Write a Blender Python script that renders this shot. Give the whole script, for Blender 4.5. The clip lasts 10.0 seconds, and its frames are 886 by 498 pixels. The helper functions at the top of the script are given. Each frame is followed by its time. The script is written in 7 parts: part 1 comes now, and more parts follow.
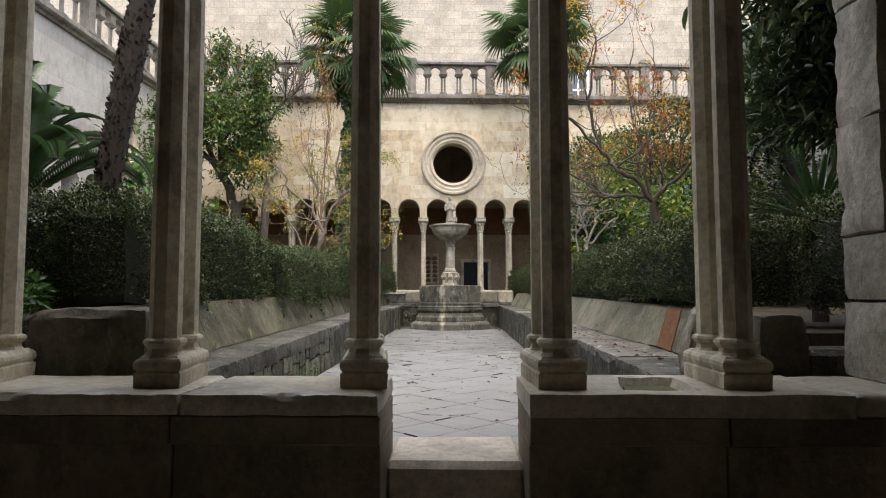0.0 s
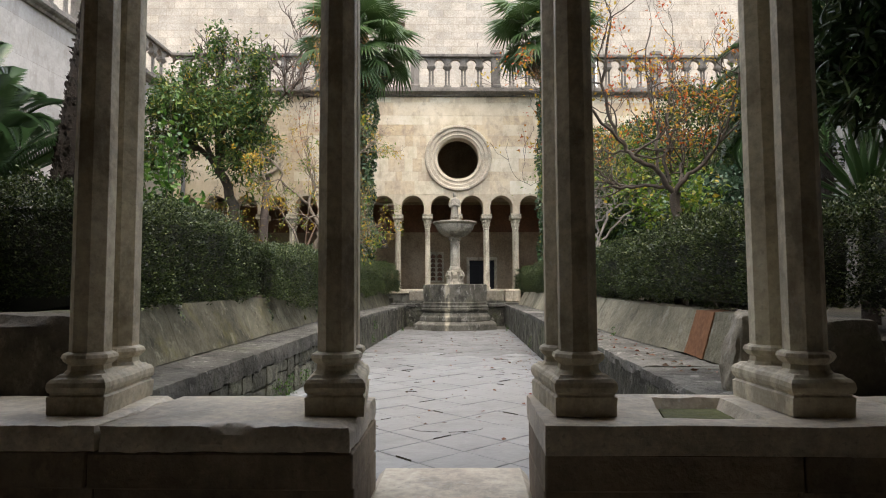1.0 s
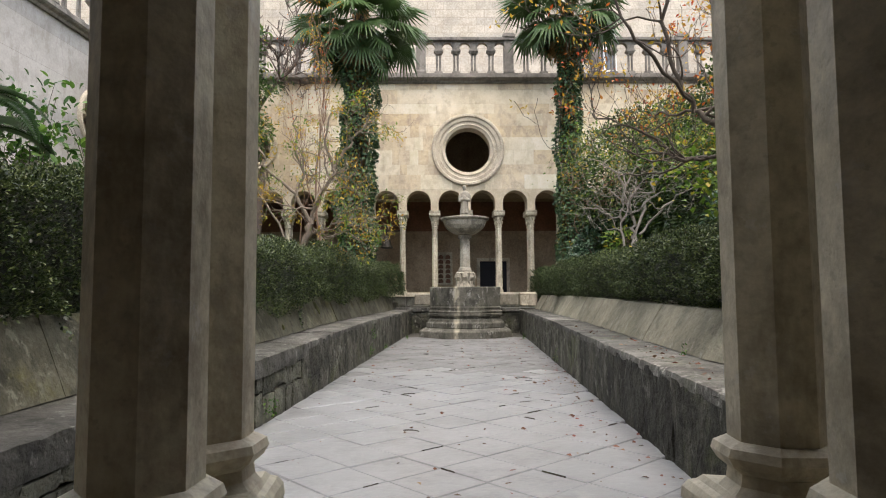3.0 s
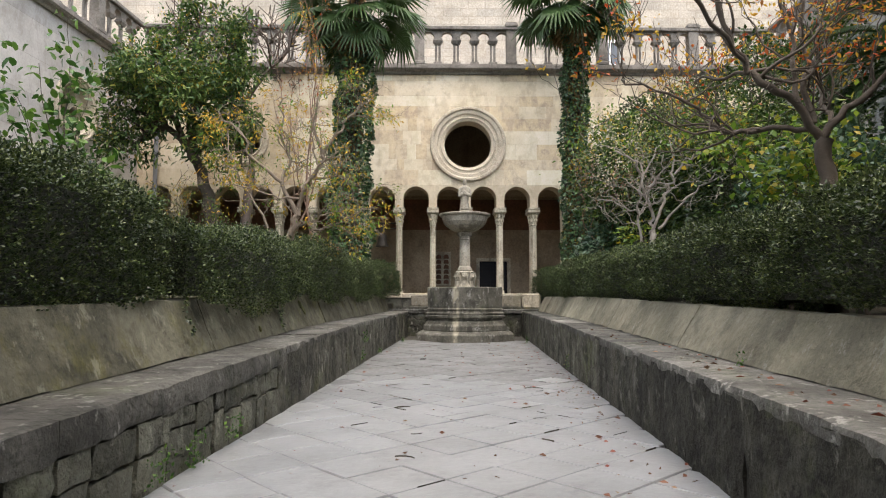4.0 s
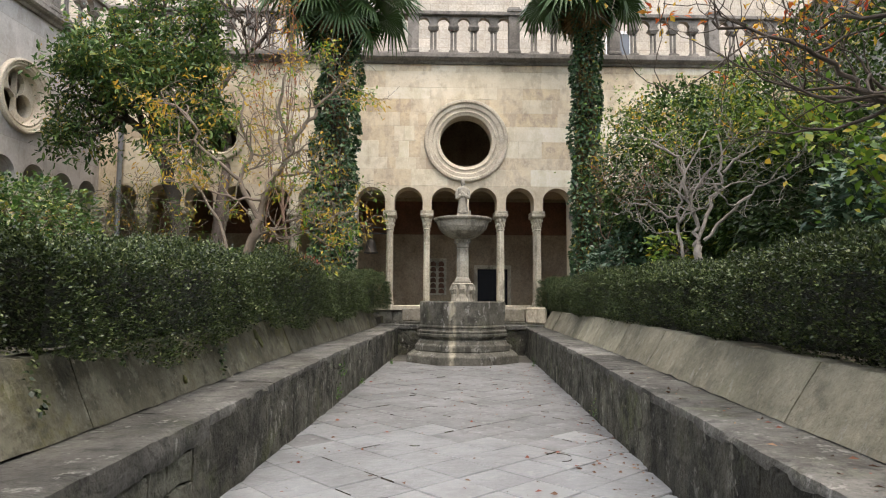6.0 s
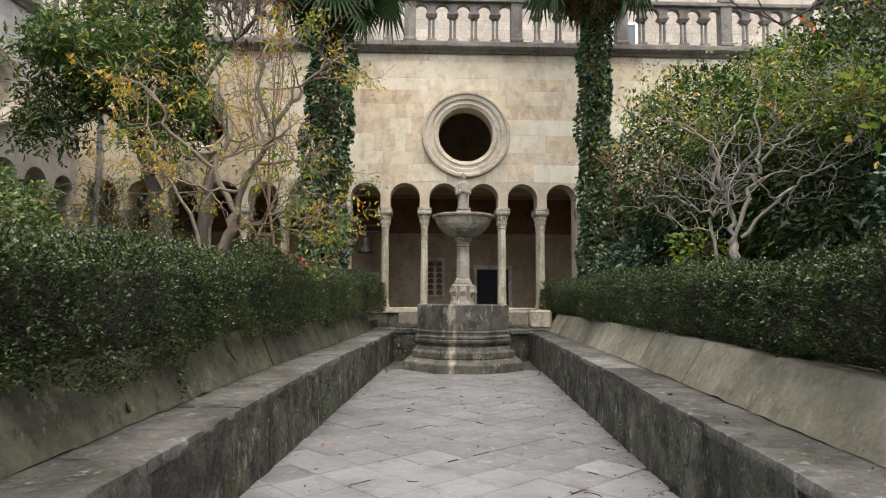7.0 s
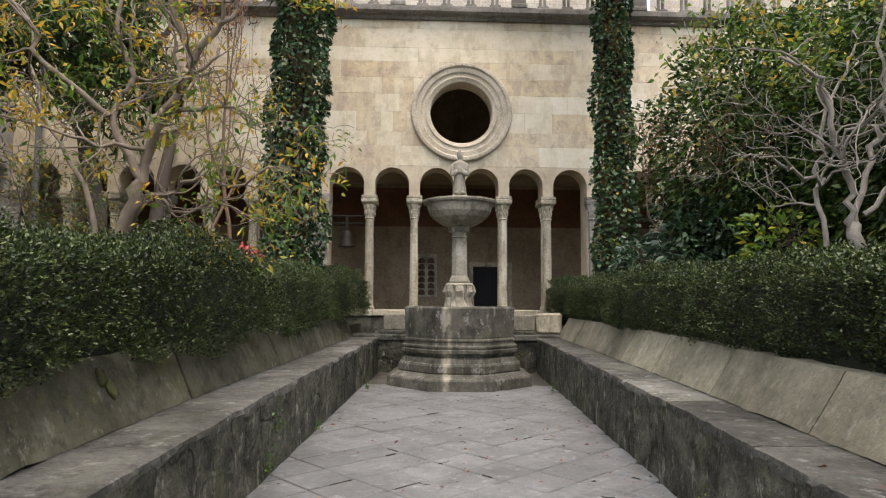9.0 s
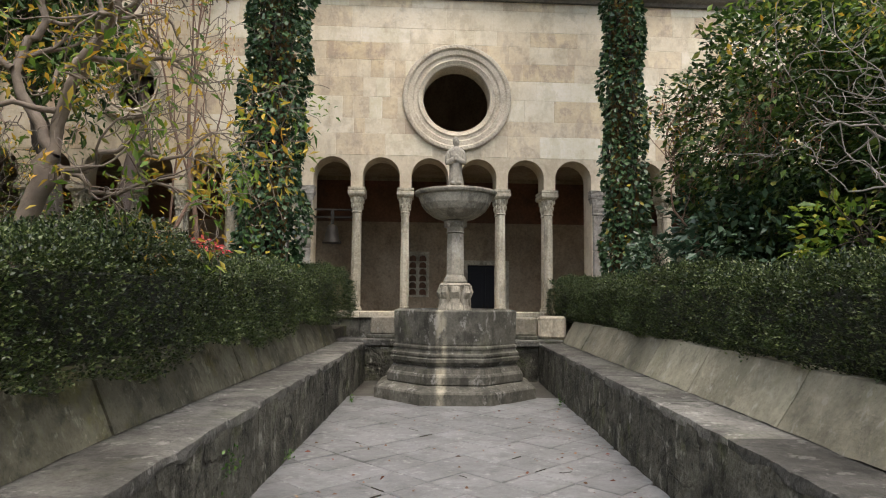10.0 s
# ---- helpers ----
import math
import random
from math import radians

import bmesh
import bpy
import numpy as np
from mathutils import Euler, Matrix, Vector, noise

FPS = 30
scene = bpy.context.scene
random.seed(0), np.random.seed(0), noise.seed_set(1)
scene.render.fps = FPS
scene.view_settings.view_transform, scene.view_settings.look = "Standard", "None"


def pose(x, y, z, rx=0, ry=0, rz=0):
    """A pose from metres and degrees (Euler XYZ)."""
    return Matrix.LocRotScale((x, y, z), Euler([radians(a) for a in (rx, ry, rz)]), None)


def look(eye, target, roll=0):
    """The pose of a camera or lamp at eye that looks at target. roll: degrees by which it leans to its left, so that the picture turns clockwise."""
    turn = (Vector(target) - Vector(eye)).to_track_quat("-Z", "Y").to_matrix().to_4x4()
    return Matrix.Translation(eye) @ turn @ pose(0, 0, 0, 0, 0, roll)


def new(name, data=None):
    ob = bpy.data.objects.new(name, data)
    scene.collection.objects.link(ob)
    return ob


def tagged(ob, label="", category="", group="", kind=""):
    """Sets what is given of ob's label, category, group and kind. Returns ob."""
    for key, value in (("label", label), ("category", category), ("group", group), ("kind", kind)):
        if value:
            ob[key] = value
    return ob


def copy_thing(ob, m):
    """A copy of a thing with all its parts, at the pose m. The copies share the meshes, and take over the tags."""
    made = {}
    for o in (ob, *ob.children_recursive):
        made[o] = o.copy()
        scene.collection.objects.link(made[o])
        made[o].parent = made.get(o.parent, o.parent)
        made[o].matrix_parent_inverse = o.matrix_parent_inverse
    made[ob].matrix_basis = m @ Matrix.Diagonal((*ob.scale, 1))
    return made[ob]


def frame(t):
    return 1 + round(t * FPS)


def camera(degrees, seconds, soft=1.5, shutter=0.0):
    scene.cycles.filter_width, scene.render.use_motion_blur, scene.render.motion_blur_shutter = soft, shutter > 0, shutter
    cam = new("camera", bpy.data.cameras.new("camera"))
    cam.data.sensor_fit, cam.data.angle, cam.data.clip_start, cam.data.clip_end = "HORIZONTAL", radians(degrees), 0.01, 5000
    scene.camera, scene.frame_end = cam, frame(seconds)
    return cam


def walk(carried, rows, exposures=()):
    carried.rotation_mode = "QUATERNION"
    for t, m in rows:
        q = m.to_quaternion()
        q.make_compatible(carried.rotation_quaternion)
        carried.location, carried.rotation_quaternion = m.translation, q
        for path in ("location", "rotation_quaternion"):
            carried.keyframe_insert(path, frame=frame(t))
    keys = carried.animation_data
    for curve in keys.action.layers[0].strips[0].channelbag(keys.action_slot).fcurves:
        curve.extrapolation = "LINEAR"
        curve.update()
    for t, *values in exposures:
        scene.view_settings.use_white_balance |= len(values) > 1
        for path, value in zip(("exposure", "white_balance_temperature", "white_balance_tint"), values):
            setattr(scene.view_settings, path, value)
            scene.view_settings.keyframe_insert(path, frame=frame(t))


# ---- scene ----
cam = camera(70.0, 10.0, 1.1)
PATH = [
    (0, (0.709, 0.859, 0.915), (0.657, 2.853, 1.051), -0.1),
    (0.5, (0.730, 1.128, 0.923), (0.668, 3.123, 1.057), -0.2),
    (1, (0.747, 1.420, 0.925), (0.674, 3.414, 1.057), -0.3),
    (1.5, (0.743, 1.772, 0.933), (0.661, 3.766, 1.065), -0.4),
    (2, (0.744, 2.148, 0.942), (0.651, 4.141, 1.073), -0.5),
    (2.5, (0.721, 2.533, 0.946), (0.622, 4.526, 1.081), -0.5),
    (4, (0.604, 3.730, 0.888), (0.515, 5.722, 1.038), -0.0),
    (4.5, (0.612, 4.137, 0.931), (0.525, 6.130, 1.080), 0.0),
    (5, (0.613, 4.478, 1.015), (0.528, 6.470, 1.168), 0.1),
    (5.5, (0.582, 4.865, 1.086), (0.502, 6.858, 1.242), 0.2),
    (7, (0.457, 6.037, 1.177), (0.396, 8.030, 1.333), 0.3),
    (7.5, (0.433, 6.457, 1.196), (0.375, 8.451, 1.350), 0.3),
    (8, (0.415, 6.873, 1.203), (0.363, 8.866, 1.358), 0.3),
    (8.5, (0.406, 7.319, 1.199), (0.363, 9.312, 1.353), 0.2),
    (9, (0.391, 7.789, 1.200), (0.356, 9.783, 1.355), 0.3),
    (9.5, (0.357, 8.240, 1.227), (0.336, 10.235, 1.378), 0.3),
    (10, (0.333, 8.709, 1.244), (0.327, 10.704, 1.394), 0.5),
]
EXPOSURES = [(0, 1.57, 6600, 10), (5.5, 1.53, 6600, 10), (7.0, 1.44, 6600, 10), (10, 1.34, 6600, 10)]
walk(cam, [(t, look(eye, target, roll)) for t, eye, target, roll in PATH], EXPOSURES)


# ---- light ----
world = bpy.data.worlds.new("overcast")
scene.world = world
world.use_nodes = True
_n = world.node_tree.nodes
_sky = _n.new("ShaderNodeTexSky")
_sky.sky_type, _sky.sun_disc = "NISHITA", False
_sky.sun_elevation, _sky.sun_rotation = radians(70), radians(164)
_sky.air_density, _sky.dust_density = 1.0, 4.0
world.node_tree.links.new(_sky.outputs[0], _n["Background"].inputs[0])
_n["Background"].inputs[1].default_value = 0.15
sun = new("sun", bpy.data.lights.new("sun", "SUN"))
sun.data.energy, sun.data.angle, sun.data.color = 1.5, radians(150), (1.0, 0.94, 0.84)
sun.matrix_world = look((2, 2, 20), (0, 0, 0))

# ---- materials ----


def nodes_of(name):
    m = bpy.data.materials.new(name)
    m.use_nodes = True
    return m, m.node_tree.nodes, m.node_tree.links, m.node_tree.nodes["Principled BSDF"]


def ramp(nd, stops):
    r = nd.new("ShaderNodeValToRGB")
    e = r.color_ramp.elements
    while len(e) < len(stops):
        e.new(0.5)
    for k, (p, c) in zip(e, stops):
        k.position, k.color = p, (*c, 1) if len(c) == 3 else c
    return r


def noise_tex(nd, ln, coord, scale, detail=6, rough=0.6, stretch=None):
    t = nd.new("ShaderNodeTexNoise")
    t.inputs["Scale"].default_value, t.inputs["Detail"].default_value, t.inputs["Roughness"].default_value = scale, detail, rough
    src = coord
    if stretch:
        mp = nd.new("ShaderNodeMapping")
        mp.inputs["Scale"].default_value = stretch
        ln.new(coord, mp.inputs[0])
        src = mp.outputs[0]
    ln.new(src, t.inputs["Vector"])
    return t.outputs["Fac"]


def mixed(nd, ln, fac, a, b, mode="MIX"):
    m = nd.new("ShaderNodeMix")
    m.data_type, m.blend_type = "RGBA", mode
    for sock, v in ((m.inputs[0], fac), (m.inputs[6], a), (m.inputs[7], b)):
        if hasattr(v, "is_linked"):
            ln.new(v, sock)
        elif isinstance(v, (int, float)):
            sock.default_value = v
        else:
            sock.default_value = (*v, 1)
    return m.outputs[2]


def stone(name, light, dark, stain=(0.05, 0.045, 0.035), stained=0.35, streak=0.0, green=0.0, pale=0.0, grain=30.0, bump=0.25, rough=0.85, vary=0.12, joints=None, cracks=0.0, pits=0.0, lime=None, speck=0.55, patch=1.3, spec=0.3, lichen=(0.55, 0.54, 0.5), moss=(0.10, 0.115, 0.045), blotch=3.1, relief=1.0):
    """Weathered stone: broad tone shifts, grain, stains, run-off streaks, moss and lichen."""
    m, nd, ln, bs = nodes_of(name)
    co = nd.new("ShaderNodeTexCoord").outputs["Object"]
    geo = nd.new("ShaderNodeNewGeometry")
    info = nd.new("ShaderNodeObjectInfo")
    add = nd.new("ShaderNodeVectorMath")
    ln.new(geo.outputs["Position"], add.inputs[0])
    co = add.outputs[0]
    broad = noise_tex(nd, ln, co, patch, 6, 0.62)
    col = mixed(nd, ln, ramp_out(nd, ln, broad, 0.32, 0.68), dark, light)
    fine = noise_tex(nd, ln, co, grain, 8, 0.7)
    col = mixed(nd, ln, speck, col, mixed(nd, ln, ramp_out(nd, ln, fine, 0.22, 0.78), (0.25, 0.25, 0.25), (0.8, 0.8, 0.8)), "OVERLAY")
    if stained:
        st = noise_tex(nd, ln, co, blotch, 9, 0.72)
        f = ramp_out(nd, ln, st, 0.5, 0.64)
        k = nd.new("ShaderNodeMath")
        k.operation = "MULTIPLY"
        ln.new(f, k.inputs[0])
        k.inputs[1].default_value = stained
        col = mixed(nd, ln, k.outputs[0], col, stain)
    if streak:
        st = noise_tex(nd, ln, co, 3.6, 6, 0.68, (1.0, 1.0, 0.42))
        f = ramp_out(nd, ln, st, 0.5, 0.6)
        k = nd.new("ShaderNodeMath")
        k.operation = "MULTIPLY"
        ln.new(f, k.inputs[0])
        k.inputs[1].default_value = streak
        col = mixed(nd, ln, k.outputs[0], col, stain)
    if green:
        st = noise_tex(nd, ln, co, 2.2, 8, 0.7)
        f = ramp_out(nd, ln, st, 0.52, 0.7)
        k = nd.new("ShaderNodeMath")
        k.operation = "MULTIPLY"
        ln.new(f, k.inputs[0])
        k.inputs[1].default_value = green
        col = mixed(nd, ln, k.outputs[0], col, moss)
    if pale:
        st = noise_tex(nd, ln, co, 9.0, 6, 0.72, (1, 1, 0.55))
        f = ramp_out(nd, ln, st, 0.57, 0.64)
        k = nd.new("ShaderNodeMath")
        k.operation = "MULTIPLY"
        ln.new(f, k.inputs[0])
        k.inputs[1].default_value = pale
        col = mixed(nd, ln, k.outputs[0], col, lichen)
    if joints:
        br = nd.new("ShaderNodeTexBrick")
        mp = nd.new("ShaderNodeMapping")
        mp.inputs["Rotation"].default_value = joints[0]
        ln.new(geo.outputs["Position"], mp.inputs[0])
        ln.new(mp.outputs[0], br.inputs["Vector"])
        br.inputs["Scale"].default_value = 1.0
        br.inputs["Brick Width"].default_value, br.inputs["Row Height"].default_value = joints[1], joints[2]
        br.inputs["Mortar Size"].default_value, br.inputs["Mortar Smooth"].default_value = joints[3] if len(joints) > 3 else 0.006, 0.6
        br.inputs["Color1"].default_value = (0.42, 0.42, 0.42, 1)
        br.inputs["Color2"].default_value = (0.62, 0.6, 0.57, 1)
        br.inputs["Mortar"].default_value = (0.32, 0.3, 0.27, 1)
        col = mixed(nd, ln, 0.55, col, br.outputs["Color"], "OVERLAY")
    if pits:
        st = noise_tex(nd, ln, co, 46.0, 4, 0.6)
        f = ramp_out(nd, ln, st, 0.58, 0.68)
        col = mixed(nd, ln, times(nd, ln, f, pits), col, tuple(c * 0.5 for c in dark))
        st = noise_tex(nd, ln, co, 17.0, 7, 0.7)
        f = ramp_out(nd, ln, st, 0.58, 0.66)
        col = mixed(nd, ln, times(nd, ln, f, pits * 0.7), col, tuple(min(0.6, c * 1.55) for c in light))
    crack = None
    if cracks:
        warp = nd.new("ShaderNodeTexNoise")
        warp.inputs["Scale"].default_value, warp.inputs["Detail"].default_value = 3.5, 5
        ln.new(co, warp.inputs["Vector"])
        ws = nd.new("ShaderNodeVectorMath")
        ws.operation = "MULTIPLY_ADD"
        ln.new(warp.outputs["Color"], ws.inputs[0])
        ws.inputs[1].default_value = (0.3, 0.3, 0.3)
        ln.new(co, ws.inputs[2])
        vo = nd.new("ShaderNodeTexVoronoi")
        vo.feature = "DISTANCE_TO_EDGE"
        vo.inputs["Scale"].default_value = 2.1
        ln.new(ws.outputs[0], vo.inputs["Vector"])
        thin = ramp_out(nd, ln, vo.outputs["Distance"], 0.035, 0.004)
        some = ramp_out(nd, ln, noise_tex(nd, ln, co, 0.9, 2, 0.5), 0.46, 0.56)
        crack = times(nd, ln, thin, some)
        col = mixed(nd, ln, times(nd, ln, crack, cracks), col, (0.018, 0.016, 0.012))
    if lime:
        sp = nd.new("ShaderNodeSeparateXYZ")
        ln.new(co, sp.inputs[0])
        ab = nd.new("ShaderNodeMath")
        ab.operation = "SUBTRACT"
        ln.new(sp.outputs[0], ab.inputs[0])
        ab.inputs[1].default_value = lime[0]
        ab2 = nd.new("ShaderNodeMath")
        ab2.operation = "ABSOLUTE"
        ln.new(ab.outputs[0], ab2.inputs[0])
        band = ramp_out(nd, ln, ab2.outputs[0], lime[1], lime[1] * 0.2)
        front = ramp_out(nd, ln, sp.outputs[1], lime[2], lime[2] - 0.2)
        spots = ramp_out(nd, ln, noise_tex(nd, ln, co, 9.0, 6, 0.7, (1, 1, 0.5)), 0.36, 0.6)
        f = times(nd, ln, times(nd, ln, band, front), spots)
        col = mixed(nd, ln, times(nd, ln, f, 0.55), col, (0.42, 0.385, 0.28))
    if vary:
        v = nd.new("ShaderNodeMapRange")
        ln.new(info.outputs["Random"], v.inputs[0])
        v.inputs[3].default_value, v.inputs[4].default_value = 0.5 - vary, 0.5 + vary
        g = nd.new("ShaderNodeCombineColor")
        for i in range(3):
            ln.new(v.outputs[0], g.inputs[i])
        col = mixed(nd, ln, 1.0, col, g.outputs[0], "OVERLAY")
    ln.new(col, bs.inputs["Base Color"])
    bs.inputs["Roughness"].default_value = rough
    bs.inputs["Specular IOR Level"].default_value = spec
    bm1 = nd.new("ShaderNodeBump")
    bm1.inputs["Strength"].default_value, bm1.inputs["Distance"].default_value = bump, 0.01 * relief
    ln.new(noise_tex(nd, ln, co, grain * 0.6, 8, 0.7), bm1.inputs["Height"])
    bm2 = nd.new("ShaderNodeBump")
    bm2.inputs["Strength"].default_value, bm2.inputs["Distance"].default_value = bump * 1.2, 0.03 * relief
    ln.new(noise_tex(nd, ln, co, 6.0, 5, 0.6), bm2.inputs["Height"])
    ln.new(bm1.outputs[0], bm2.inputs["Normal"])
    last = bm2
    if crack is not None:
        last = nd.new("ShaderNodeBump")
        last.invert = True
        last.inputs["Strength"].default_value, last.inputs["Distance"].default_value = 0.9, 0.02
        ln.new(times(nd, ln, crack, cracks), last.inputs["Height"])
        ln.new(bm2.outputs[0], last.inputs["Normal"])
    ln.new(last.outputs[0], bs.inputs["Normal"])
    return m


def times(nd, ln, a, b):
    k = nd.new("ShaderNodeMath")
    k.operation = "MULTIPLY"
    for sock, v in zip(k.inputs, (a, b)):
        if hasattr(v, "is_linked"):
            ln.new(v, sock)
        else:
            sock.default_value = v
    return k.outputs[0]


def ramp_out(nd, ln, fac, lo, hi):
    r = nd.new("ShaderNodeMapRange")
    r.interpolation_type = "SMOOTHSTEP"
    ln.new(fac, r.inputs[0])
    r.inputs[1].default_value, r.inputs[2].default_value = lo, hi
    return r.outputs[0]


def leafy(name, stops, rough=0.42, through_light=0.25):
    """Leaves whose colour differs from leaf to leaf, thin enough to let some light through."""
    m, nd, ln, bs = nodes_of(name)
    geo = nd.new("ShaderNodeNewGeometry")
    r = ramp(nd, stops)
    ln.new(geo.outputs["Random Per Island"], r.inputs[0])
    co = geo.outputs["Position"]
    patch = noise_tex(nd, ln, co, 2.5, 3, 0.6)
    g = mixed(nd, ln, patch, (0.3, 0.3, 0.3), (0.7, 0.7, 0.7))
    col = mixed(nd, ln, 0.6, r.outputs[0], g, "OVERLAY")
    ln.new(col, bs.inputs["Base Color"])
    bs.inputs["Roughness"].default_value = rough
    bs.inputs["Specular IOR Level"].default_value = 0.33
    tr = nd.new("ShaderNodeBsdfTranslucent")
    ln.new(col, tr.inputs["Color"])
    mx = nd.new("ShaderNodeMixShader")
    mx.inputs[0].default_value = through_light
    ln.new(bs.outputs[0], mx.inputs[1])
    ln.new(tr.outputs[0], mx.inputs[2])
    ln.new(mx.outputs[0], nd["Material Output"].inputs[0])
    return m


def plain(name, colour, rough=0.7, metal=0.0, vary=0.3, scale=12.0, bump=0.2):
    m, nd, ln, bs = nodes_of(name)
    co = nd.new("ShaderNodeNewGeometry").outputs["Position"]
    f = noise_tex(nd, ln, co, scale, 7, 0.65)
    dark = tuple(c * (1 - vary) for c in colour)
    light = tuple(min(1, c * (1 + vary)) for c in colour)
    ln.new(mixed(nd, ln, f, dark, light), bs.inputs["Base Color"])
    bs.inputs["Roughness"].default_value, bs.inputs["Metallic"].default_value = rough, metal
    b = nd.new("ShaderNodeBump")
    b.inputs["Strength"].default_value, b.inputs["Distance"].default_value = bump, 0.01
    ln.new(noise_tex(nd, ln, co, scale * 3, 6, 0.7), b.inputs["Height"])
    ln.new(b.outputs[0], bs.inputs["Normal"])
    return m


M_FACADE = stone("facade limestone", (0.7, 0.605, 0.445), (0.565, 0.48, 0.34), (0.3, 0.23, 0.145), 0.3, 0.25, grain=22, bump=0.2, vary=0.0, speck=0.22)
M_ASHLAR = stone("ashlar limestone", (0.79, 0.69, 0.51), (0.63, 0.54, 0.385), (0.33, 0.25, 0.16), 0.35, 0.25, grain=22, bump=0.25, vary=0.13, speck=0.25, pits=0.12)
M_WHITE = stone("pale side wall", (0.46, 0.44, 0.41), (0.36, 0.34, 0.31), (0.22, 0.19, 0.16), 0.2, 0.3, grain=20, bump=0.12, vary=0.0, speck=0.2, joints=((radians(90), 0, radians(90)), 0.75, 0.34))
# East wall lies away from the light; its shade is put into this grey.
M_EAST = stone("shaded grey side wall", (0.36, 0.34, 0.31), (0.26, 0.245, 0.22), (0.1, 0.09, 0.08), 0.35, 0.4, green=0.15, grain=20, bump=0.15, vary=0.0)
M_UPPER = stone("upper storey stone", (0.46, 0.425, 0.365), (0.355, 0.325, 0.27), (0.28, 0.23, 0.17), 0.25, 0.1, grain=20, bump=0.15, vary=0.0, joints=((radians(90), 0, 0), 0.55, 0.27, 0.012))
M_RING = stone("carved ring stone", (0.62, 0.55, 0.43), (0.48, 0.42, 0.32), (0.14, 0.11, 0.08), 0.35, 0.1, grain=40, bump=0.2, vary=0.0)
M_GREY = stone("grey balustrade stone", (0.24, 0.22, 0.19), (0.15, 0.135, 0.115), (0.05, 0.045, 0.04), 0.5, 0.3, grain=26, bump=0.25, vary=0.06)
M_SHAFT = stone("column stone", (0.6, 0.54, 0.405), (0.42, 0.372, 0.27), (0.12, 0.095, 0.065), 0.35, 0.45, pale=0.12, grain=26, bump=0.22, rough=0.6, vary=0.06, pits=0.3)
M_PIER = stone("weathered pier stone", (0.46, 0.42, 0.355), (0.3, 0.272, 0.226), (0.09, 0.08, 0.065), 0.4, 0.3, pale=0.25, grain=22, bump=0.5, vary=0.1, pits=0.5)
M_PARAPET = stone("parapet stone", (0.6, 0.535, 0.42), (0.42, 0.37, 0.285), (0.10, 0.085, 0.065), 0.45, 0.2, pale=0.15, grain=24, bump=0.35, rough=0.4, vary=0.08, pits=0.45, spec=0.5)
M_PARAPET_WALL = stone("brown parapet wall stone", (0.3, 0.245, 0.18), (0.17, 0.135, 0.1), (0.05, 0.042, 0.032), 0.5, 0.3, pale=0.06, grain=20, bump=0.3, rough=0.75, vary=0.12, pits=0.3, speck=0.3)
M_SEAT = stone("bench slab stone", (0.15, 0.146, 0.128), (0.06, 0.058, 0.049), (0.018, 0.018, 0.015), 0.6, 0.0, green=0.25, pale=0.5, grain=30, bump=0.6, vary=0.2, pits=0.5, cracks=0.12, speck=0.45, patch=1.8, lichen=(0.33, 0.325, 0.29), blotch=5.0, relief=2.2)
# Darker copy of the slab stone for the near end of the west bench.
M_SEAT_DARK = stone("darker bench slab", (0.1, 0.097, 0.083), (0.042, 0.041, 0.034), (0.012, 0.012, 0.01), 0.6, 0.0, green=0.25, pale=0.5, grain=30, bump=0.6, vary=0.14, pits=0.5, cracks=0.12, speck=0.45, patch=1.8, lichen=(0.33, 0.325, 0.29), blotch=5.0, relief=2.2)
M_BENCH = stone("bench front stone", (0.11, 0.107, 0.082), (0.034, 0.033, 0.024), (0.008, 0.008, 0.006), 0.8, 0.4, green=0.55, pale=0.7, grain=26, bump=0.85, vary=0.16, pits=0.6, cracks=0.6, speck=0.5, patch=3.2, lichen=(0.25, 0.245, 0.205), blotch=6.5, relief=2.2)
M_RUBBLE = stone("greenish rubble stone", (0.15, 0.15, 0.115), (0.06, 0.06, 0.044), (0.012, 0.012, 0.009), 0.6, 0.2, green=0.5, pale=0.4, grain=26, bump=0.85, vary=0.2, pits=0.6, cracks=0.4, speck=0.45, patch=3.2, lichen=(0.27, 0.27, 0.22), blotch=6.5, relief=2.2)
# Darker copy of the front stone, used where y is under 7.
M_BENCH_DARK = stone("darker bench front stone", (0.075, 0.073, 0.055), (0.026, 0.025, 0.018), (0.007, 0.007, 0.005), 0.8, 0.4, green=0.55, pale=0.45, grain=26, bump=0.85, vary=0.16, pits=0.6, cracks=0.85, speck=0.5, patch=3.2, lichen=(0.25, 0.245, 0.205), blotch=6.5, relief=2.2)
M_BACK = stone("bench back render", (0.26, 0.243, 0.176), (0.145, 0.136, 0.096), (0.045, 0.043, 0.032), 0.35, 0.1, green=0.55, pale=0.35, grain=22, bump=0.45, vary=0.1, pits=0.3, speck=0.34, patch=1.6, lichen=(0.36, 0.355, 0.31), moss=(0.15, 0.15, 0.09), blotch=4.0, relief=2.2)
# Moss, plus the shade under the overhanging hedge darkened into the colour.
M_BACK_MOSS_SHADE = stone("mossy bench back with painted shade", (0.135, 0.128, 0.088), (0.046, 0.044, 0.028), (0.013, 0.013, 0.008), 0.6, 0.15, green=0.75, pale=0.35, grain=22, bump=0.5, vary=0.1, pits=0.35, speck=0.38, patch=1.9, lichen=(0.3, 0.29, 0.22), moss=(0.105, 0.1, 0.03), blotch=4.5, relief=2.2)
M_BLOCK = stone("brown block stone", (0.13, 0.112, 0.085), (0.06, 0.052, 0.04), (0.02, 0.018, 0.013), 0.5, 0.2, green=0.2, pale=0.2, grain=24, bump=0.45, vary=0.05, pits=0.4, lichen=(0.3, 0.27, 0.21), relief=2.2)
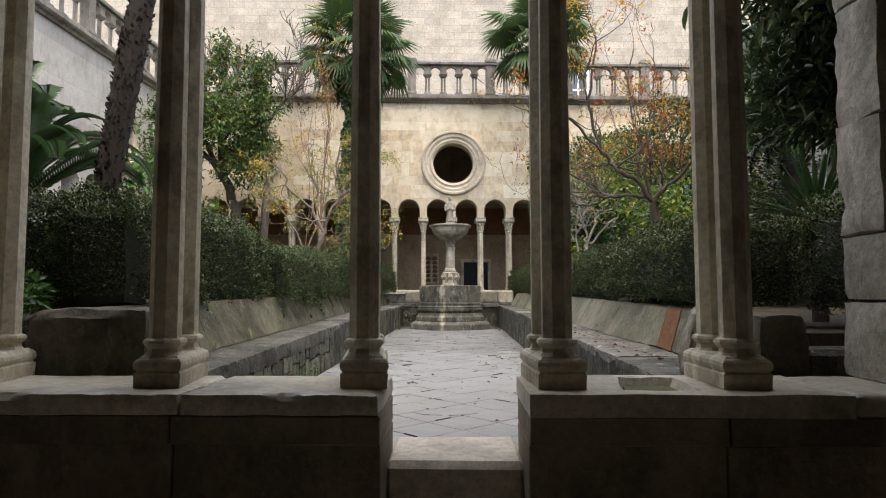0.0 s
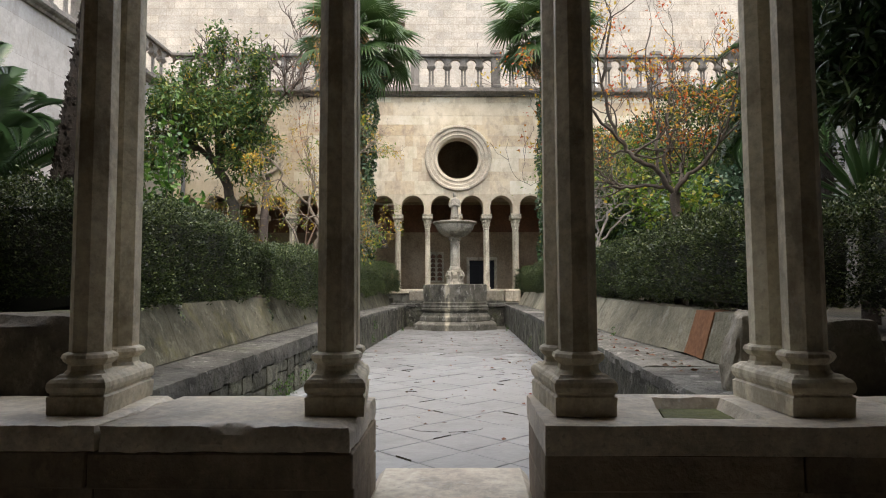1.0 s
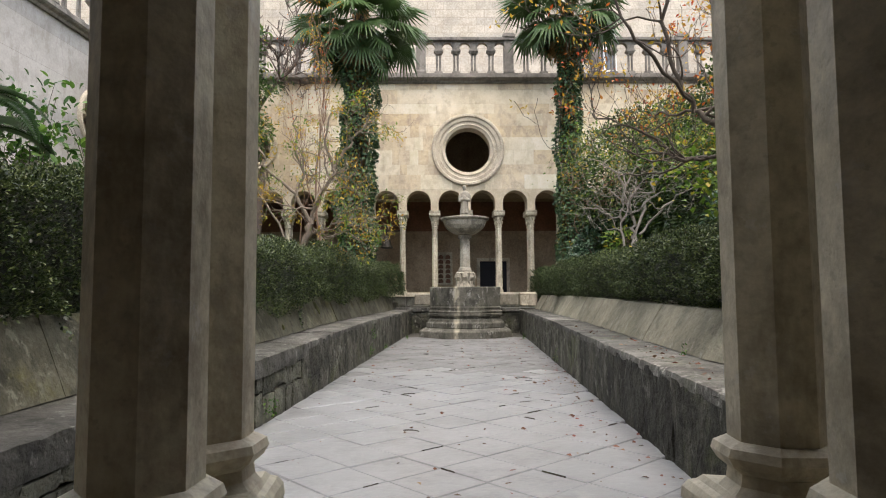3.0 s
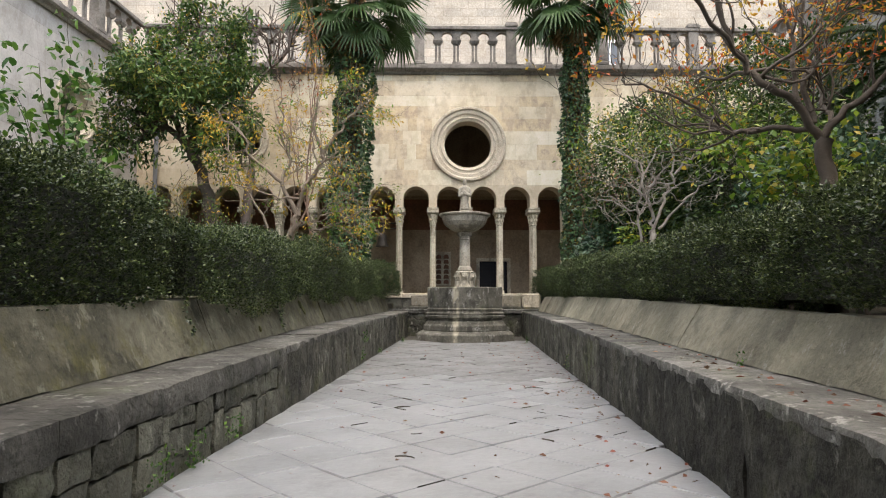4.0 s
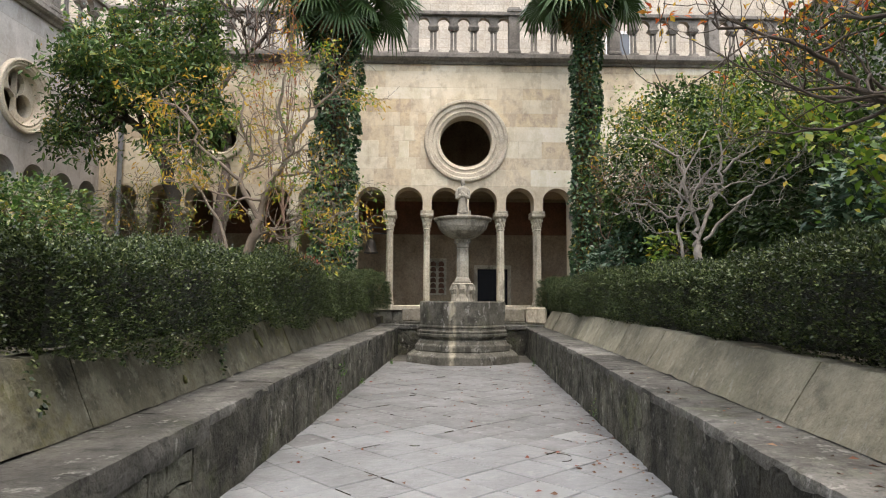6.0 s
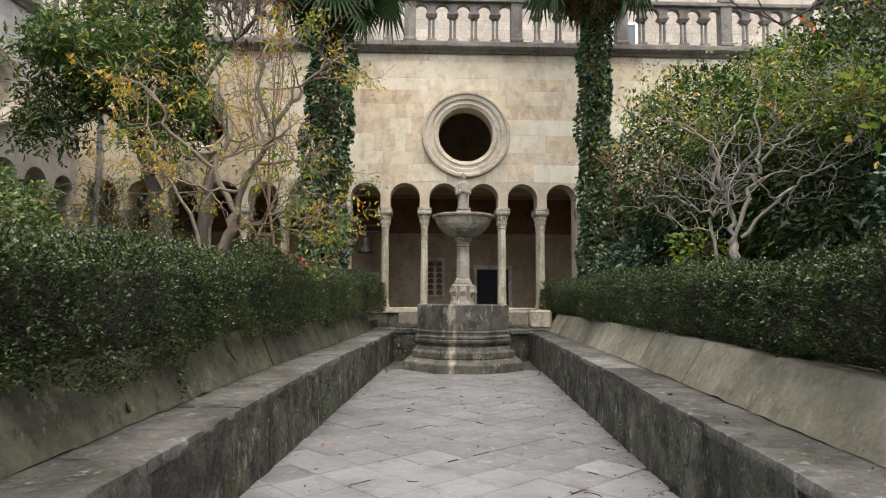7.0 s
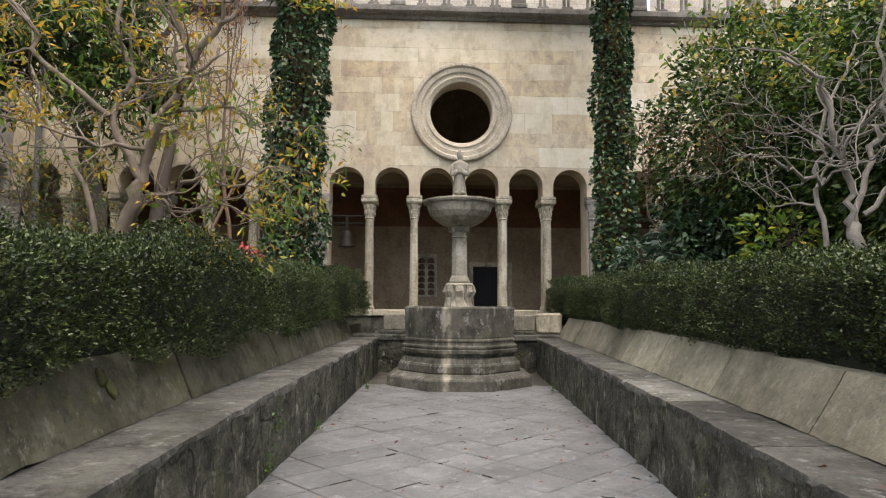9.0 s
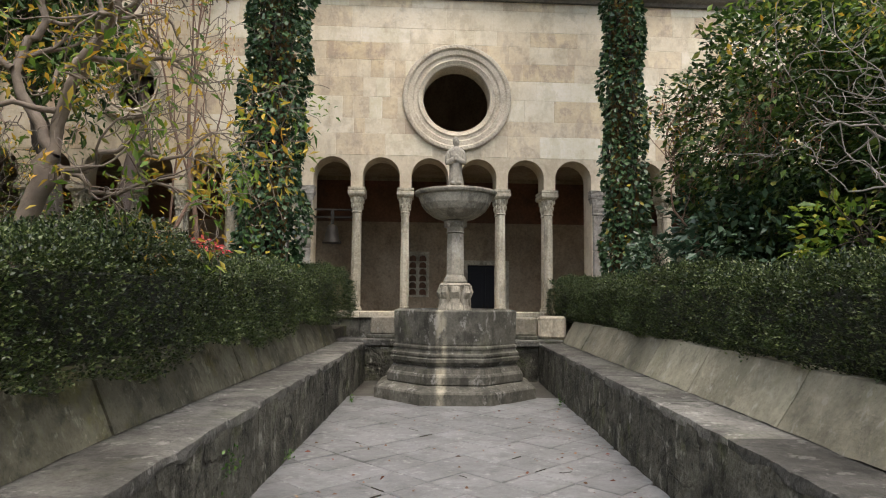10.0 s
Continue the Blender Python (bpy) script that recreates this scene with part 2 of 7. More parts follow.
M_CARVED = stone("carved tan stone", (0.26, 0.235, 0.18), (0.14, 0.125, 0.095), (0.04, 0.036, 0.028), 0.5, 0.3, green=0.2, pale=0.2, grain=30, bump=0.4, vary=0.05, pits=0.4)
M_MOSS = stone("wet moss", (0.13, 0.135, 0.05), (0.055, 0.06, 0.022), stained=0.4, grain=50, bump=0.5, vary=0.0)
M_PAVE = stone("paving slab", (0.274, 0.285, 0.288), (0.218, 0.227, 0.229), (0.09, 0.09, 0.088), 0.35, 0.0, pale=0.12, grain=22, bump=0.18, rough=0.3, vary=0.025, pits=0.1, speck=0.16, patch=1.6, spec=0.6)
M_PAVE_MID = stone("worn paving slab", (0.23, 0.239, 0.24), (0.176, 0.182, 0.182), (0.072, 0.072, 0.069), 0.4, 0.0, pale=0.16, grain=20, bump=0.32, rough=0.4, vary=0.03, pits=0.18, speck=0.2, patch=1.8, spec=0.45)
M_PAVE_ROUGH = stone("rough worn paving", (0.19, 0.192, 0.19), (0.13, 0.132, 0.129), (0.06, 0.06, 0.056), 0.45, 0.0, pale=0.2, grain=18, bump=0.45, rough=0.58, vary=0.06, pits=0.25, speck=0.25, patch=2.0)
M_JOINT = stone("joint earth", (0.10, 0.095, 0.08), (0.05, 0.048, 0.04), stained=0.3, green=0.25, grain=60, bump=0.5, vary=0.0)
M_FOUNT = stone("fountain stone", (0.135, 0.13, 0.106), (0.062, 0.06, 0.047), (0.022, 0.021, 0.016), 0.6, 0.6, green=0.25, pale=0.25, grain=26, bump=0.35, vary=0.05, pits=0.4, lime=(0.3, 0.09, 16.9))
M_BOWL = stone("pale fountain stone", (0.42, 0.385, 0.305), (0.27, 0.245, 0.19), (0.07, 0.062, 0.048), 0.5, 0.5, pale=0.25, grain=30, bump=0.3, vary=0.05, pits=0.4)
M_BOWL_DULL = stone("dull grey figure stone", (0.3, 0.275, 0.22), (0.18, 0.165, 0.13), (0.05, 0.045, 0.036), 0.55, 0.5, pale=0.2, grain=30, bump=0.35, vary=0.05, pits=0.5)
M_SOILSTONE = stone("old mortar", (0.13, 0.122, 0.095), (0.07, 0.066, 0.05), stained=0.4, green=0.4, grain=40, bump=0.6, vary=0.0)
M_TERRA = stone("terracotta", (0.25, 0.12, 0.058), (0.17, 0.082, 0.04), (0.08, 0.045, 0.025), 0.45, 0.2, grain=30, bump=0.25, vary=0.0)
M_GALLERY = stone("gallery plaster", (0.40, 0.32, 0.22), (0.30, 0.235, 0.155), (0.12, 0.08, 0.05), 0.3, 0.2, grain=18, bump=0.12, vary=0.0)
M_REDBAND = stone("faded red fresco", (0.22, 0.11, 0.07), (0.14, 0.08, 0.05), (0.06, 0.05, 0.04), 0.4, 0.1, grain=18, bump=0.1, vary=0.0)
M_SOIL = stone("soil", (0.045, 0.038, 0.025), (0.02, 0.018, 0.012), stained=0.3, green=0.7, grain=40, bump=0.6, vary=0.0)
M_DOOR = plain("dark door paint", (0.008, 0.009, 0.012), 0.75)
M_IRON = plain("dark bronze", (0.03, 0.026, 0.02), 0.6, 0.6)
M_GLASSY = plain("dark window pane", (0.10, 0.11, 0.12), 0.1, 0.0, 0.1)
M_FRAMEW = plain("white window paint", (0.75, 0.74, 0.7), 0.5, 0.0, 0.05)
M_ZINC = plain("grey zinc", (0.22, 0.23, 0.24), 0.5, 0.3, 0.2, 8, 0.1)
M_BARK_PALE = plain("pale smooth bark", (0.25, 0.225, 0.19), 0.75, 0, 0.6, 20, 0.5)
M_BARK_TAN = plain("tan smooth bark", (0.185, 0.145, 0.105), 0.75, 0, 0.6, 14, 0.6)
M_BARK = plain("brown bark", (0.078, 0.063, 0.047), 0.9, 0, 0.5, 16, 0.7)
M_TWIG = plain("grey-brown twigs", (0.1, 0.075, 0.06), 0.8, 0, 0.5, 20, 0.5)
M_REDTWIG = plain("reddish twigs", (0.19, 0.115, 0.075), 0.8, 0, 0.5, 20, 0.5)
M_BARK_PALM = plain("shaggy palm bark", (0.028, 0.021, 0.015), 0.95, 0, 0.6, 20, 0.9)
M_HEDGE = leafy("box hedge leaves", [(0, (0.008, 0.016, 0.006)), (0.4, (0.029, 0.049, 0.015)), (0.8, (0.082, 0.114, 0.034)), (1, (0.18, 0.21, 0.08))], 0.34, 0.15)
# Near-black core: the shade among the inner twigs is put into its colour.
M_CORE = plain("hedge core shade", (0.014, 0.016, 0.008), 0.95, 0, 0.5, 30, 0.8)
M_IVY = leafy("ivy leaves", [(0, (0.02, 0.045, 0.02)), (0.5, (0.045, 0.09, 0.035)), (0.95, (0.09, 0.15, 0.06)), (0.985, (0.30, 0.24, 0.04)), (1, (0.35, 0.24, 0.03))], 0.3, 0.12)
M_EVER = leafy("evergreen leaves", [(0, (0.022, 0.05, 0.015)), (0.5, (0.07, 0.13, 0.034)), (0.9, (0.15, 0.22, 0.052)), (1, (0.3, 0.26, 0.05))], 0.4, 0.26)
# Dark greens carry the backlit, shaded look in the leaf colour.
M_LOQUAT = leafy("loquat leaves in shade tones", [(0, (0.012, 0.026, 0.009)), (0.6, (0.03, 0.055, 0.018)), (1, (0.07, 0.1, 0.035))], 0.3, 0.15)
M_OLIVE = leafy("olive green leaves", [(0, (0.04, 0.08, 0.016)), (0.6, (0.09, 0.145, 0.026)), (0.9, (0.2, 0.23, 0.035)), (1, (0.4, 0.3, 0.04))], 0.38, 0.3)
M_BUSH = leafy("bush leaves", [(0, (0.013, 0.031, 0.008)), (0.5, (0.035, 0.071, 0.015)), (0.9, (0.095, 0.15, 0.028)), (1, (0.22, 0.22, 0.04))], 0.45, 0.22)
M_LAUREL = leafy("laurel leaves", [(0, (0.024, 0.05, 0.027)), (0.6, (0.058, 0.1, 0.056)), (1, (0.14, 0.2, 0.13))], 0.2, 0.15)
M_BRIGHT = leafy("fresh green leaves", [(0, (0.024, 0.068, 0.012)), (0.6, (0.06, 0.138, 0.022)), (1, (0.15, 0.265, 0.045))], 0.3, 0.3)
M_YELLOWGREEN = leafy("yellowing leaves", [(0, (0.06, 0.13, 0.02)), (0.5, (0.14, 0.235, 0.03)), (0.85, (0.27, 0.32, 0.04)), (1, (0.48, 0.34, 0.04))], 0.38, 0.4)
M_AUTUMN = leafy("autumn leaves", [(0, (0.42, 0.22, 0.03)), (0.4, (0.46, 0.14, 0.025)), (1, (0.42, 0.06, 0.02))], 0.5, 0.35)
M_GOLD = leafy("golden leaves", [(0, (0.36, 0.28, 0.04)), (0.6, (0.52, 0.35, 0.04)), (1, (0.56, 0.29, 0.03))], 0.5, 0.4)
M_PALM = leafy("fan palm leaf", [(0, (0.035, 0.07, 0.02)), (0.7, (0.065, 0.115, 0.035)), (1, (0.11, 0.15, 0.05))], 0.4, 0.2)
M_DRYPALM = leafy("dry palm leaf", [(0, (0.20, 0.12, 0.05)), (1, (0.32, 0.20, 0.09))], 0.7, 0.2)
M_CYCAD = leafy("cycad leaflets", [(0, (0.025, 0.06, 0.02)), (0.7, (0.055, 0.105, 0.036)), (1, (0.085, 0.14, 0.05))], 0.3, 0.12)
M_RED = leafy("red flower petals", [(0, (0.45, 0.05, 0.06)), (1, (0.60, 0.12, 0.10))], 0.5, 0.3)
M_LITTER = leafy("fallen leaves", [(0, (0.09, 0.055, 0.03)), (0.5, (0.15, 0.075, 0.04)), (0.8, (0.21, 0.05, 0.03)), (1, (0.30, 0.22, 0.12))], 0.7, 0.1)

# ---- mesh helpers ----


def thing(name, label, category, at=None, group="", kind=""):
    ob = new(name)
    ob.empty_display_size = 0.1
    ob.matrix_world = at if at is not None else Matrix()
    return tagged(ob, label, category, group, kind)


def put_mesh(name, me, mat, parent=None, at=None, label="", kind=""):
    if mat is not None and not me.materials:
        me.materials.append(mat)
    ob = new(name, me)
    ob.parent = parent
    if at is not None:
        ob.matrix_basis = at
    return tagged(ob, label, kind=kind)


def mesh_of(bm, name="mesh", smooth=False):
    me = bpy.data.meshes.new(name)
    bmesh.ops.recalc_face_normals(bm, faces=bm.faces[:])
    bm.to_mesh(me)
    bm.free()
    if smooth:
        me.shade_smooth()
    return me


def part(name, bm, mat, parent=None, label="", smooth=False, at=None, kind=""):
    return put_mesh(name, mesh_of(bm, name, smooth), mat, parent, at, label, kind)


def raw_mesh(name, V, F):
    """A mesh from vertex rows and equal-sided faces."""
    V, F = np.asarray(V, np.float32), np.asarray(F, np.int32)
    me = bpy.data.meshes.new(name)
    me.vertices.add(len(V))
    me.vertices.foreach_set("co", V.ravel())
    k = F.shape[1]
    me.loops.add(F.size)
    me.loops.foreach_set("vertex_index", F.ravel())
    me.polygons.add(len(F))
    me.polygons.foreach_set("loop_start", np.arange(0, F.size, k, dtype=np.int32))
    me.polygons.foreach_set("loop_total", np.full(len(F), k, np.int32))
    me.update(calc_edges=True)
    me.validate()
    return me


def box(bm, x0, x1, y0, y1, z0, z1, bevel=0.0):
    vs = [bm.verts.new(p) for p in ((x0, y0, z0), (x1, y0, z0), (x1, y1, z0), (x0, y1, z0), (x0, y0, z1), (x1, y0, z1), (x1, y1, z1), (x0, y1, z1))]
    fs = [bm.faces.new([vs[i] for i in q]) for q in ((0, 3, 2, 1), (4, 5, 6, 7), (0, 1, 5, 4), (1, 2, 6, 5), (2, 3, 7, 6), (3, 0, 4, 7))]
    if bevel:
        es = list({e for f in fs for e in f.edges})
        bmesh.ops.bevel(bm, geom=es, offset=bevel, segments=1, affect="EDGES")
    return vs


def stone_box(x0, x1, y0, y1, z0, z1, bevel=0.012, jitter=0.008, rng=random):
    bm = bmesh.new()
    box(bm, x0, x1, y0, y1, z0, z1)
    for v in bm.verts:
        v.co += Vector((rng.uniform(-1, 1), rng.uniform(-1, 1), rng.uniform(-1, 1))) * jitter
    bmesh.ops.bevel(bm, geom=bm.edges[:], offset=bevel, segments=1, affect="EDGES")
    return bm


def rough_box(x0, x1, y0, y1, z0, z1, cell=0.07, amp=0.01, wear=0.02, seed=0.0, ends_wear=None):
    """A worn block: gridded faces, uneven surfaces, chipped and rounded edges."""
    lo, hi = Vector((x0, y0, z0)), Vector((x1, y1, z1))
    n = [max(2, int(round((hi[i] - lo[i]) / cell))) for i in range(3)]
    bm = bmesh.new()
    grid = {}

    def vert(i):
        if i not in grid:
            co = Vector([lo[k] + (hi[k] - lo[k]) * i[k] / n[k] for k in range(3)])
            ends = [k for k in range(3) if i[k] in (0, n[k])]
            q = co + Vector((seed, seed * 1.7, 0))
            d = noise.noise_vector(q * 5.0) * amp + noise.noise_vector(q * 17.0) * amp * 0.45
            if ends_wear is not None and 1 in ends:
                ends.remove(1)
                if len(ends):
                    d[1] += (ends_wear if i[1] == 0 else -ends_wear) * (0.3 + max(0.0, noise.noise(q * 9.0)))
                else:
                    d[1] = 0.0
            if len(ends) > 1:
                w = wear * (0.25 + max(0.0, noise.noise(q * 6.0)) * 1.6 + max(0.0, noise.noise(q * 21.0)) * 0.7)
                for k in ends:
                    d[k] += w if i[k] == 0 else -w
            grid[i] = bm.verts.new(co + d)
        return grid[i]
    for ax in range(3):
        b, c = (ax + 1) % 3, (ax + 2) % 3
        for side in (0, n[ax]):
            for u in range(n[b]):
                for v in range(n[c]):
                    q = []
                    for du, dv in ((0, 0), (1, 0), (1, 1), (0, 1)):
                        i = [0, 0, 0]
                        i[ax], i[b], i[c] = side, u + du, v + dv
                        q.append(vert(tuple(i)))
                    bm.faces.new(q if side else q[::-1])
    return bm


def rough_part(name, bm, mat, parent=None, label="", at=None, angle=38):
    me = mesh_of(bm, name, True)
    me.set_sharp_from_angle(angle=radians(angle))
    return put_mesh(name, me, mat, parent, at, label)


def ring_loft(bm, rings, n=8, turn=None, cap=True):
    """Rings of (z, radius) or (z, radius, squareness): a turned or many-sided solid. Radius is to the flats for n = 4 and 8."""
    turn = math.pi / n if turn is None else turn
    rows = []
    for z, r, *q in rings:
        sq = q[0] if q else 0
        row = []
        for i in range(n):
            a = turn + 2 * math.pi * i / n
            rr = r / math.cos(math.pi / n) if n <= 8 else r
            x, y = rr * math.cos(a), rr * math.sin(a)
            if sq:
                k = r / max(abs(math.cos(a)), abs(math.sin(a)))
                x, y = x + (k * math.cos(a) - x) * sq, y + (k * math.sin(a) - y) * sq
            row.append(bm.verts.new((x, y, z)))
        rows.append(row)
    for a, b in zip(rows, rows[1:]):
        for i in range(n):
            bm.faces.new((a[i], a[(i + 1) % n], b[(i + 1) % n], b[i]))
    if cap:
        bm.faces.new(rows[0][::-1])
        bm.faces.new(rows[-1])
    return rows


def strip_wall(bm, cuts, solid, y0, y1):
    """A wall from y0 to y1 whose solid heights at u are solid(u) -> [(z0, z1), ...]; cuts are the places where that changes."""
    cuts = sorted(set(round(c, 4) for c in cuts))
    for a, b in zip(cuts, cuts[1:]):
        e = min(1e-4, (b - a) * 0.01)
        for (p0, p1), (q0, q1) in zip(solid(a + e), solid(b - e)):
            v = [bm.verts.new(c) for c in ((a, y0, p0), (b, y0, q0), (b, y0, q1), (a, y0, p1), (a, y1, p0), (b, y1, q0), (b, y1, q1), (a, y1, p1))]
            for q in ((0, 1, 2, 3), (5, 4, 7, 6), (0, 4, 5, 1), (3, 2, 6, 7), (1, 5, 6, 2), (4, 0, 3, 7)):
                bm.faces.new([v[i] for i in q])


def tubes(name, lines, sides=6):
    """Tapering limbs: each line is a list of (place, radius)."""
    V, F = [], []
    for line in lines:
        P = np.array([p for p, r in line], float)
        Rr = [r for p, r in line]
        base = len(V)
        for i in range(len(P)):
            d = P[min(i + 1, len(P) - 1)] - P[max(i - 1, 0)]
            d = d / (np.linalg.norm(d) + 1e-9)
            a = np.cross(d, (0.31, 0.87, 0.38))
            a /= np.linalg.norm(a) + 1e-9
            b = np.cross(d, a)
            for k in range(sides):
                t = 2 * math.pi * k / sides
                V.append(P[i] + Rr[i] * (math.cos(t) * a + math.sin(t) * b))
        for i in range(len(P) - 1):
            for k in range(sides):
                k2 = (k + 1) % sides
                F.append((base + i * sides + k, base + i * sides + k2, base + (i + 1) * sides + k2, base + (i + 1) * sides + k))
    me = raw_mesh(name, V, F)
    me.shade_smooth()
    return me


def leaf_mesh(name, P, D, size, rng, width=0.5, fold=0.25, droop=0.0, oval=False):
    """Small folded leaves at places P along directions D."""
    P, D = np.asarray(P, float), np.asarray(D, float)
    n = len(P)
    D = D / (np.linalg.norm(D, axis=1, keepdims=True) + 1e-9)
    D[:, 2] -= droop
    up = rng.normal(size=(n, 3)) * 0.5 + (0, 0, 1)
    S = np.cross(D, up)
    S /= np.linalg.norm(S, axis=1, keepdims=True) + 1e-9
    Nn = np.cross(S, D)
    L = (np.asarray(size) * np.ones(n))[:, None]
    if oval:
        rows = [P]
        for t, w in ((0.22, 0.42), (0.55, 0.5), (0.82, 0.26)):
            rows.append(P + D * L * t + S * L * width * w + Nn * L * fold * 0.35 * (1 - abs(t - 0.5)))
        rows.append(P + D * L - Nn * L * fold * 0.3)
        for t, w in ((0.82, 0.26), (0.55, 0.5), (0.22, 0.42)):
            rows.append(P + D * L * t - S * L * width * w + Nn * L * fold * 0.35 * (1 - abs(t - 0.5)))
        rows.append(P + D * L * 0.5)
        V = np.stack(rows, 1).reshape(-1, 3)
        b = np.arange(n)[:, None] * 9
        F = np.concatenate([b + (8, i, (i + 1) % 8) for i in range(8)], 1).reshape(-1, 3)
        return raw_mesh(name, V, F)
    v0 = P
    v1 = P + D * L * 0.45 + S * L * width * 0.5 + Nn * L * fold * 0.4
    v2 = P + D * L
    v3 = P + D * L * 0.45 - S * L * width * 0.5 + Nn * L * fold * 0.4
    V = np.stack([v0, v1, v2, v3], 1).reshape(-1, 3)
    b = np.arange(n)[:, None] * 4
    F = np.concatenate([b + (0, 1, 2), b + (0, 2, 3)], 1).reshape(-1, 3)
    return raw_mesh(name, V, F)


# ---- large structure ----
XL, XR = -0.83, 1.75
WALL = Matrix.Translation((0.46, 20.1, 0)) @ Matrix.Rotation(radians(3.6), 4, "Z")
LEFT = Matrix.Translation((-8.05, 0, 0)) @ Matrix.Rotation(radians(90), 4, "Z")
RIGHT = Matrix.Translation((8.65, 0, 0)) @ Matrix.Rotation(radians(-90), 4, "Z")
SPRING, CAPTOP, HALF, CORNICE = 3.42, 3.2, 0.335, 6.75


def arcade_wall(name, at, u0, u1, groups, oculi, mat, label, top=CORNICE, thick=0.5):
    """A wall on arcades: groups of arches given by their centres, and round windows (u, z, radius)."""
    arches = [c for g in groups for c in g]
    cuts = [u0, u1]
    for c in arches:
        cuts += [c - HALF * math.cos(math.pi * i / 20) for i in range(21)]
    for g in groups:
        cuts += [g[0] - HALF, g[-1] + HALF]
    for u, z, r in oculi:
        cuts += [u - r * math.cos(math.pi * i / 40) for i in range(41)]

    def solid(u):
        low = 0.0
        for g in groups:
            if g[0] - HALF < u < g[-1] + HALF:
                low = CAPTOP
                for c in g:
                    if abs(u - c) < HALF:
                        low = SPRING + math.sqrt(max(0, HALF ** 2 - (u - c) ** 2))
        out = [(low, top)]
        for ou, oz, r in oculi:
            if abs(u - ou) < r:
                h = math.sqrt(max(0, r * r - (u - ou) ** 2))
                out = [(low, oz - h), (oz + h, top)]
        return out
    bm = bmesh.new()
    strip_wall(bm, cuts, solid, 0.0, thick)
    return tagged(part(name, bm, mat, None, at=at), label, "wall", kind="structure")


def group_of(centre, n=6, pitch=0.88):
    return [centre + (i - (n - 1) / 2) * pitch for i in range(n)]


NORTH_GROUPS = [group_of(-5.75), group_of(0.03), group_of(5.8)]
north = arcade_wall("wall_north", WALL, -8.6, 8.4, NORTH_GROUPS, [(0.07, 4.88, 0.64), (-5.75, 4.95, 0.42), (5.8, 4.95, 0.42)], M_FACADE, "cream limestone arcade wall with a round window")
LEFT_GROUPS = [group_of(16.95, 6), group_of(11.2, 6), group_of(5.4, 6)]
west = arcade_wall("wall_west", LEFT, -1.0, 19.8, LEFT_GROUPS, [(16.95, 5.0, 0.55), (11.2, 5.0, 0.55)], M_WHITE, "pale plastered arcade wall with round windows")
RIGHT_GROUPS = [group_of(-17.9, 6), group_of(-12.1, 6), group_of(-6.3, 6)]
east = arcade_wall("wall_east", RIGHT, -20.9, 1.0, RIGHT_GROUPS, [(-17.9, 4.6, 0.55), (-12.1, 4.6, 0.55)], M_EAST, "weathered arcade wall with round windows, shade put into its grey")

COLX = [-4.91, -4.06, -3.21, -2.33, -1.46, -0.59, 0.293, 1.13, 1.90]
NEAR = Matrix.Translation((0, 4.0, 0)) @ Matrix.Rotation(radians(180), 4, "Z")


def near_wall():
    edges = sorted(-x for x in COLX)
    arcs = [(0.5 * (a + b), (b - a) / 2 - 0.1) for a, b in zip(edges, edges[1:])]
    cuts = [-8.6, 8.0, edges[0] - 0.1, edges[-1] + 0.1]
    for c, h in arcs:
        cuts += [c - h * math.cos(math.pi * i / 12) for i in range(13)]

    def solid(u):
        low = -0.4
        if edges[0] - 0.97 < u < edges[-1] + 0.1:
            low = CAPTOP
            for c, h in arcs:
                if abs(u - c) < h:
                    low = SPRING + math.sqrt(max(0, h * h - (u - c) ** 2))
        return [(low, 4.0)]
    cuts.append(edges[0] - 0.97)
    bm = bmesh.new()
    strip_wall(bm, cuts, solid, 0.0, 0.5)
    return tagged(part("wall_south", bm, M_FACADE, None, at=NEAR), "limestone arcade wall of the near gallery", "wall", kind="structure")


near_wall()


def slab(name, pts, z0, z1, mat, label, category):
    bm = bmesh.new()
    lo = [bm.verts.new((x, y, z0)) for x, y in pts]
    hi = [bm.verts.new((x, y, z1)) for x, y in pts]
    bm.faces.new(lo[::-1])
    bm.faces.new(hi)
    n = len(pts)
    for i in range(n):
        bm.faces.new((lo[i], lo[(i + 1) % n], hi[(i + 1) % n], hi[i]))
    return tagged(part(name, bm, mat), label, category, kind="structure")


slab("ground", [(-60, -60), (60, -60), (60, 60), (-60, 60)], -0.6, -0.42, M_SOIL, "dark earth under the whole cloister", "ground")
slab("gallery_floor_south", [(-8.6, -1.0), (8.8, -1.0), (8.8, 3.7), (-8.6, 3.7)], -0.42, -0.28, M_PARAPET, "worn stone floor of the gallery", "floor")
slab("gallery_ceiling_south", [(-8.6, -1.0), (8.8, -1.0), (8.8, 3.5), (-8.6, 3.5)], 3.86, 4.0, M_GALLERY, "plain plaster gallery ceiling", "ceiling")
slab("gallery_wall_south", [(-8.6, -1.3), (8.8, -1.3), (8.8, -1.0), (-8.6, -1.0)], -0.42, 4.0, M_GALLERY, "plain plaster gallery wall", "wall")
# Unseen walls at both ends, added to keep light out of the near gallery.
slab("gallery_blocker_west", [(-8.9, -1.3), (-8.6, -1.3), (-8.6, 4.0), (-8.9, 4.0)], -0.42, 4.0, M_GALLERY, "plain plaster gallery wall", "wall")
slab("gallery_blocker_east", [(8.8, -1.3), (9.1, -1.3), (9.1, 4.0), (8.8, 4.0)], -0.42, 4.0, M_GALLERY, "plain plaster gallery wall", "wall")
slab("gallery_wall_west", [(-11.4, -1.3), (-11.1, -1.3), (-11.1, 24.5), (-11.4, 24.5)], -0.42, 6.7, M_GALLERY, "plain plaster gallery wall", "wall")
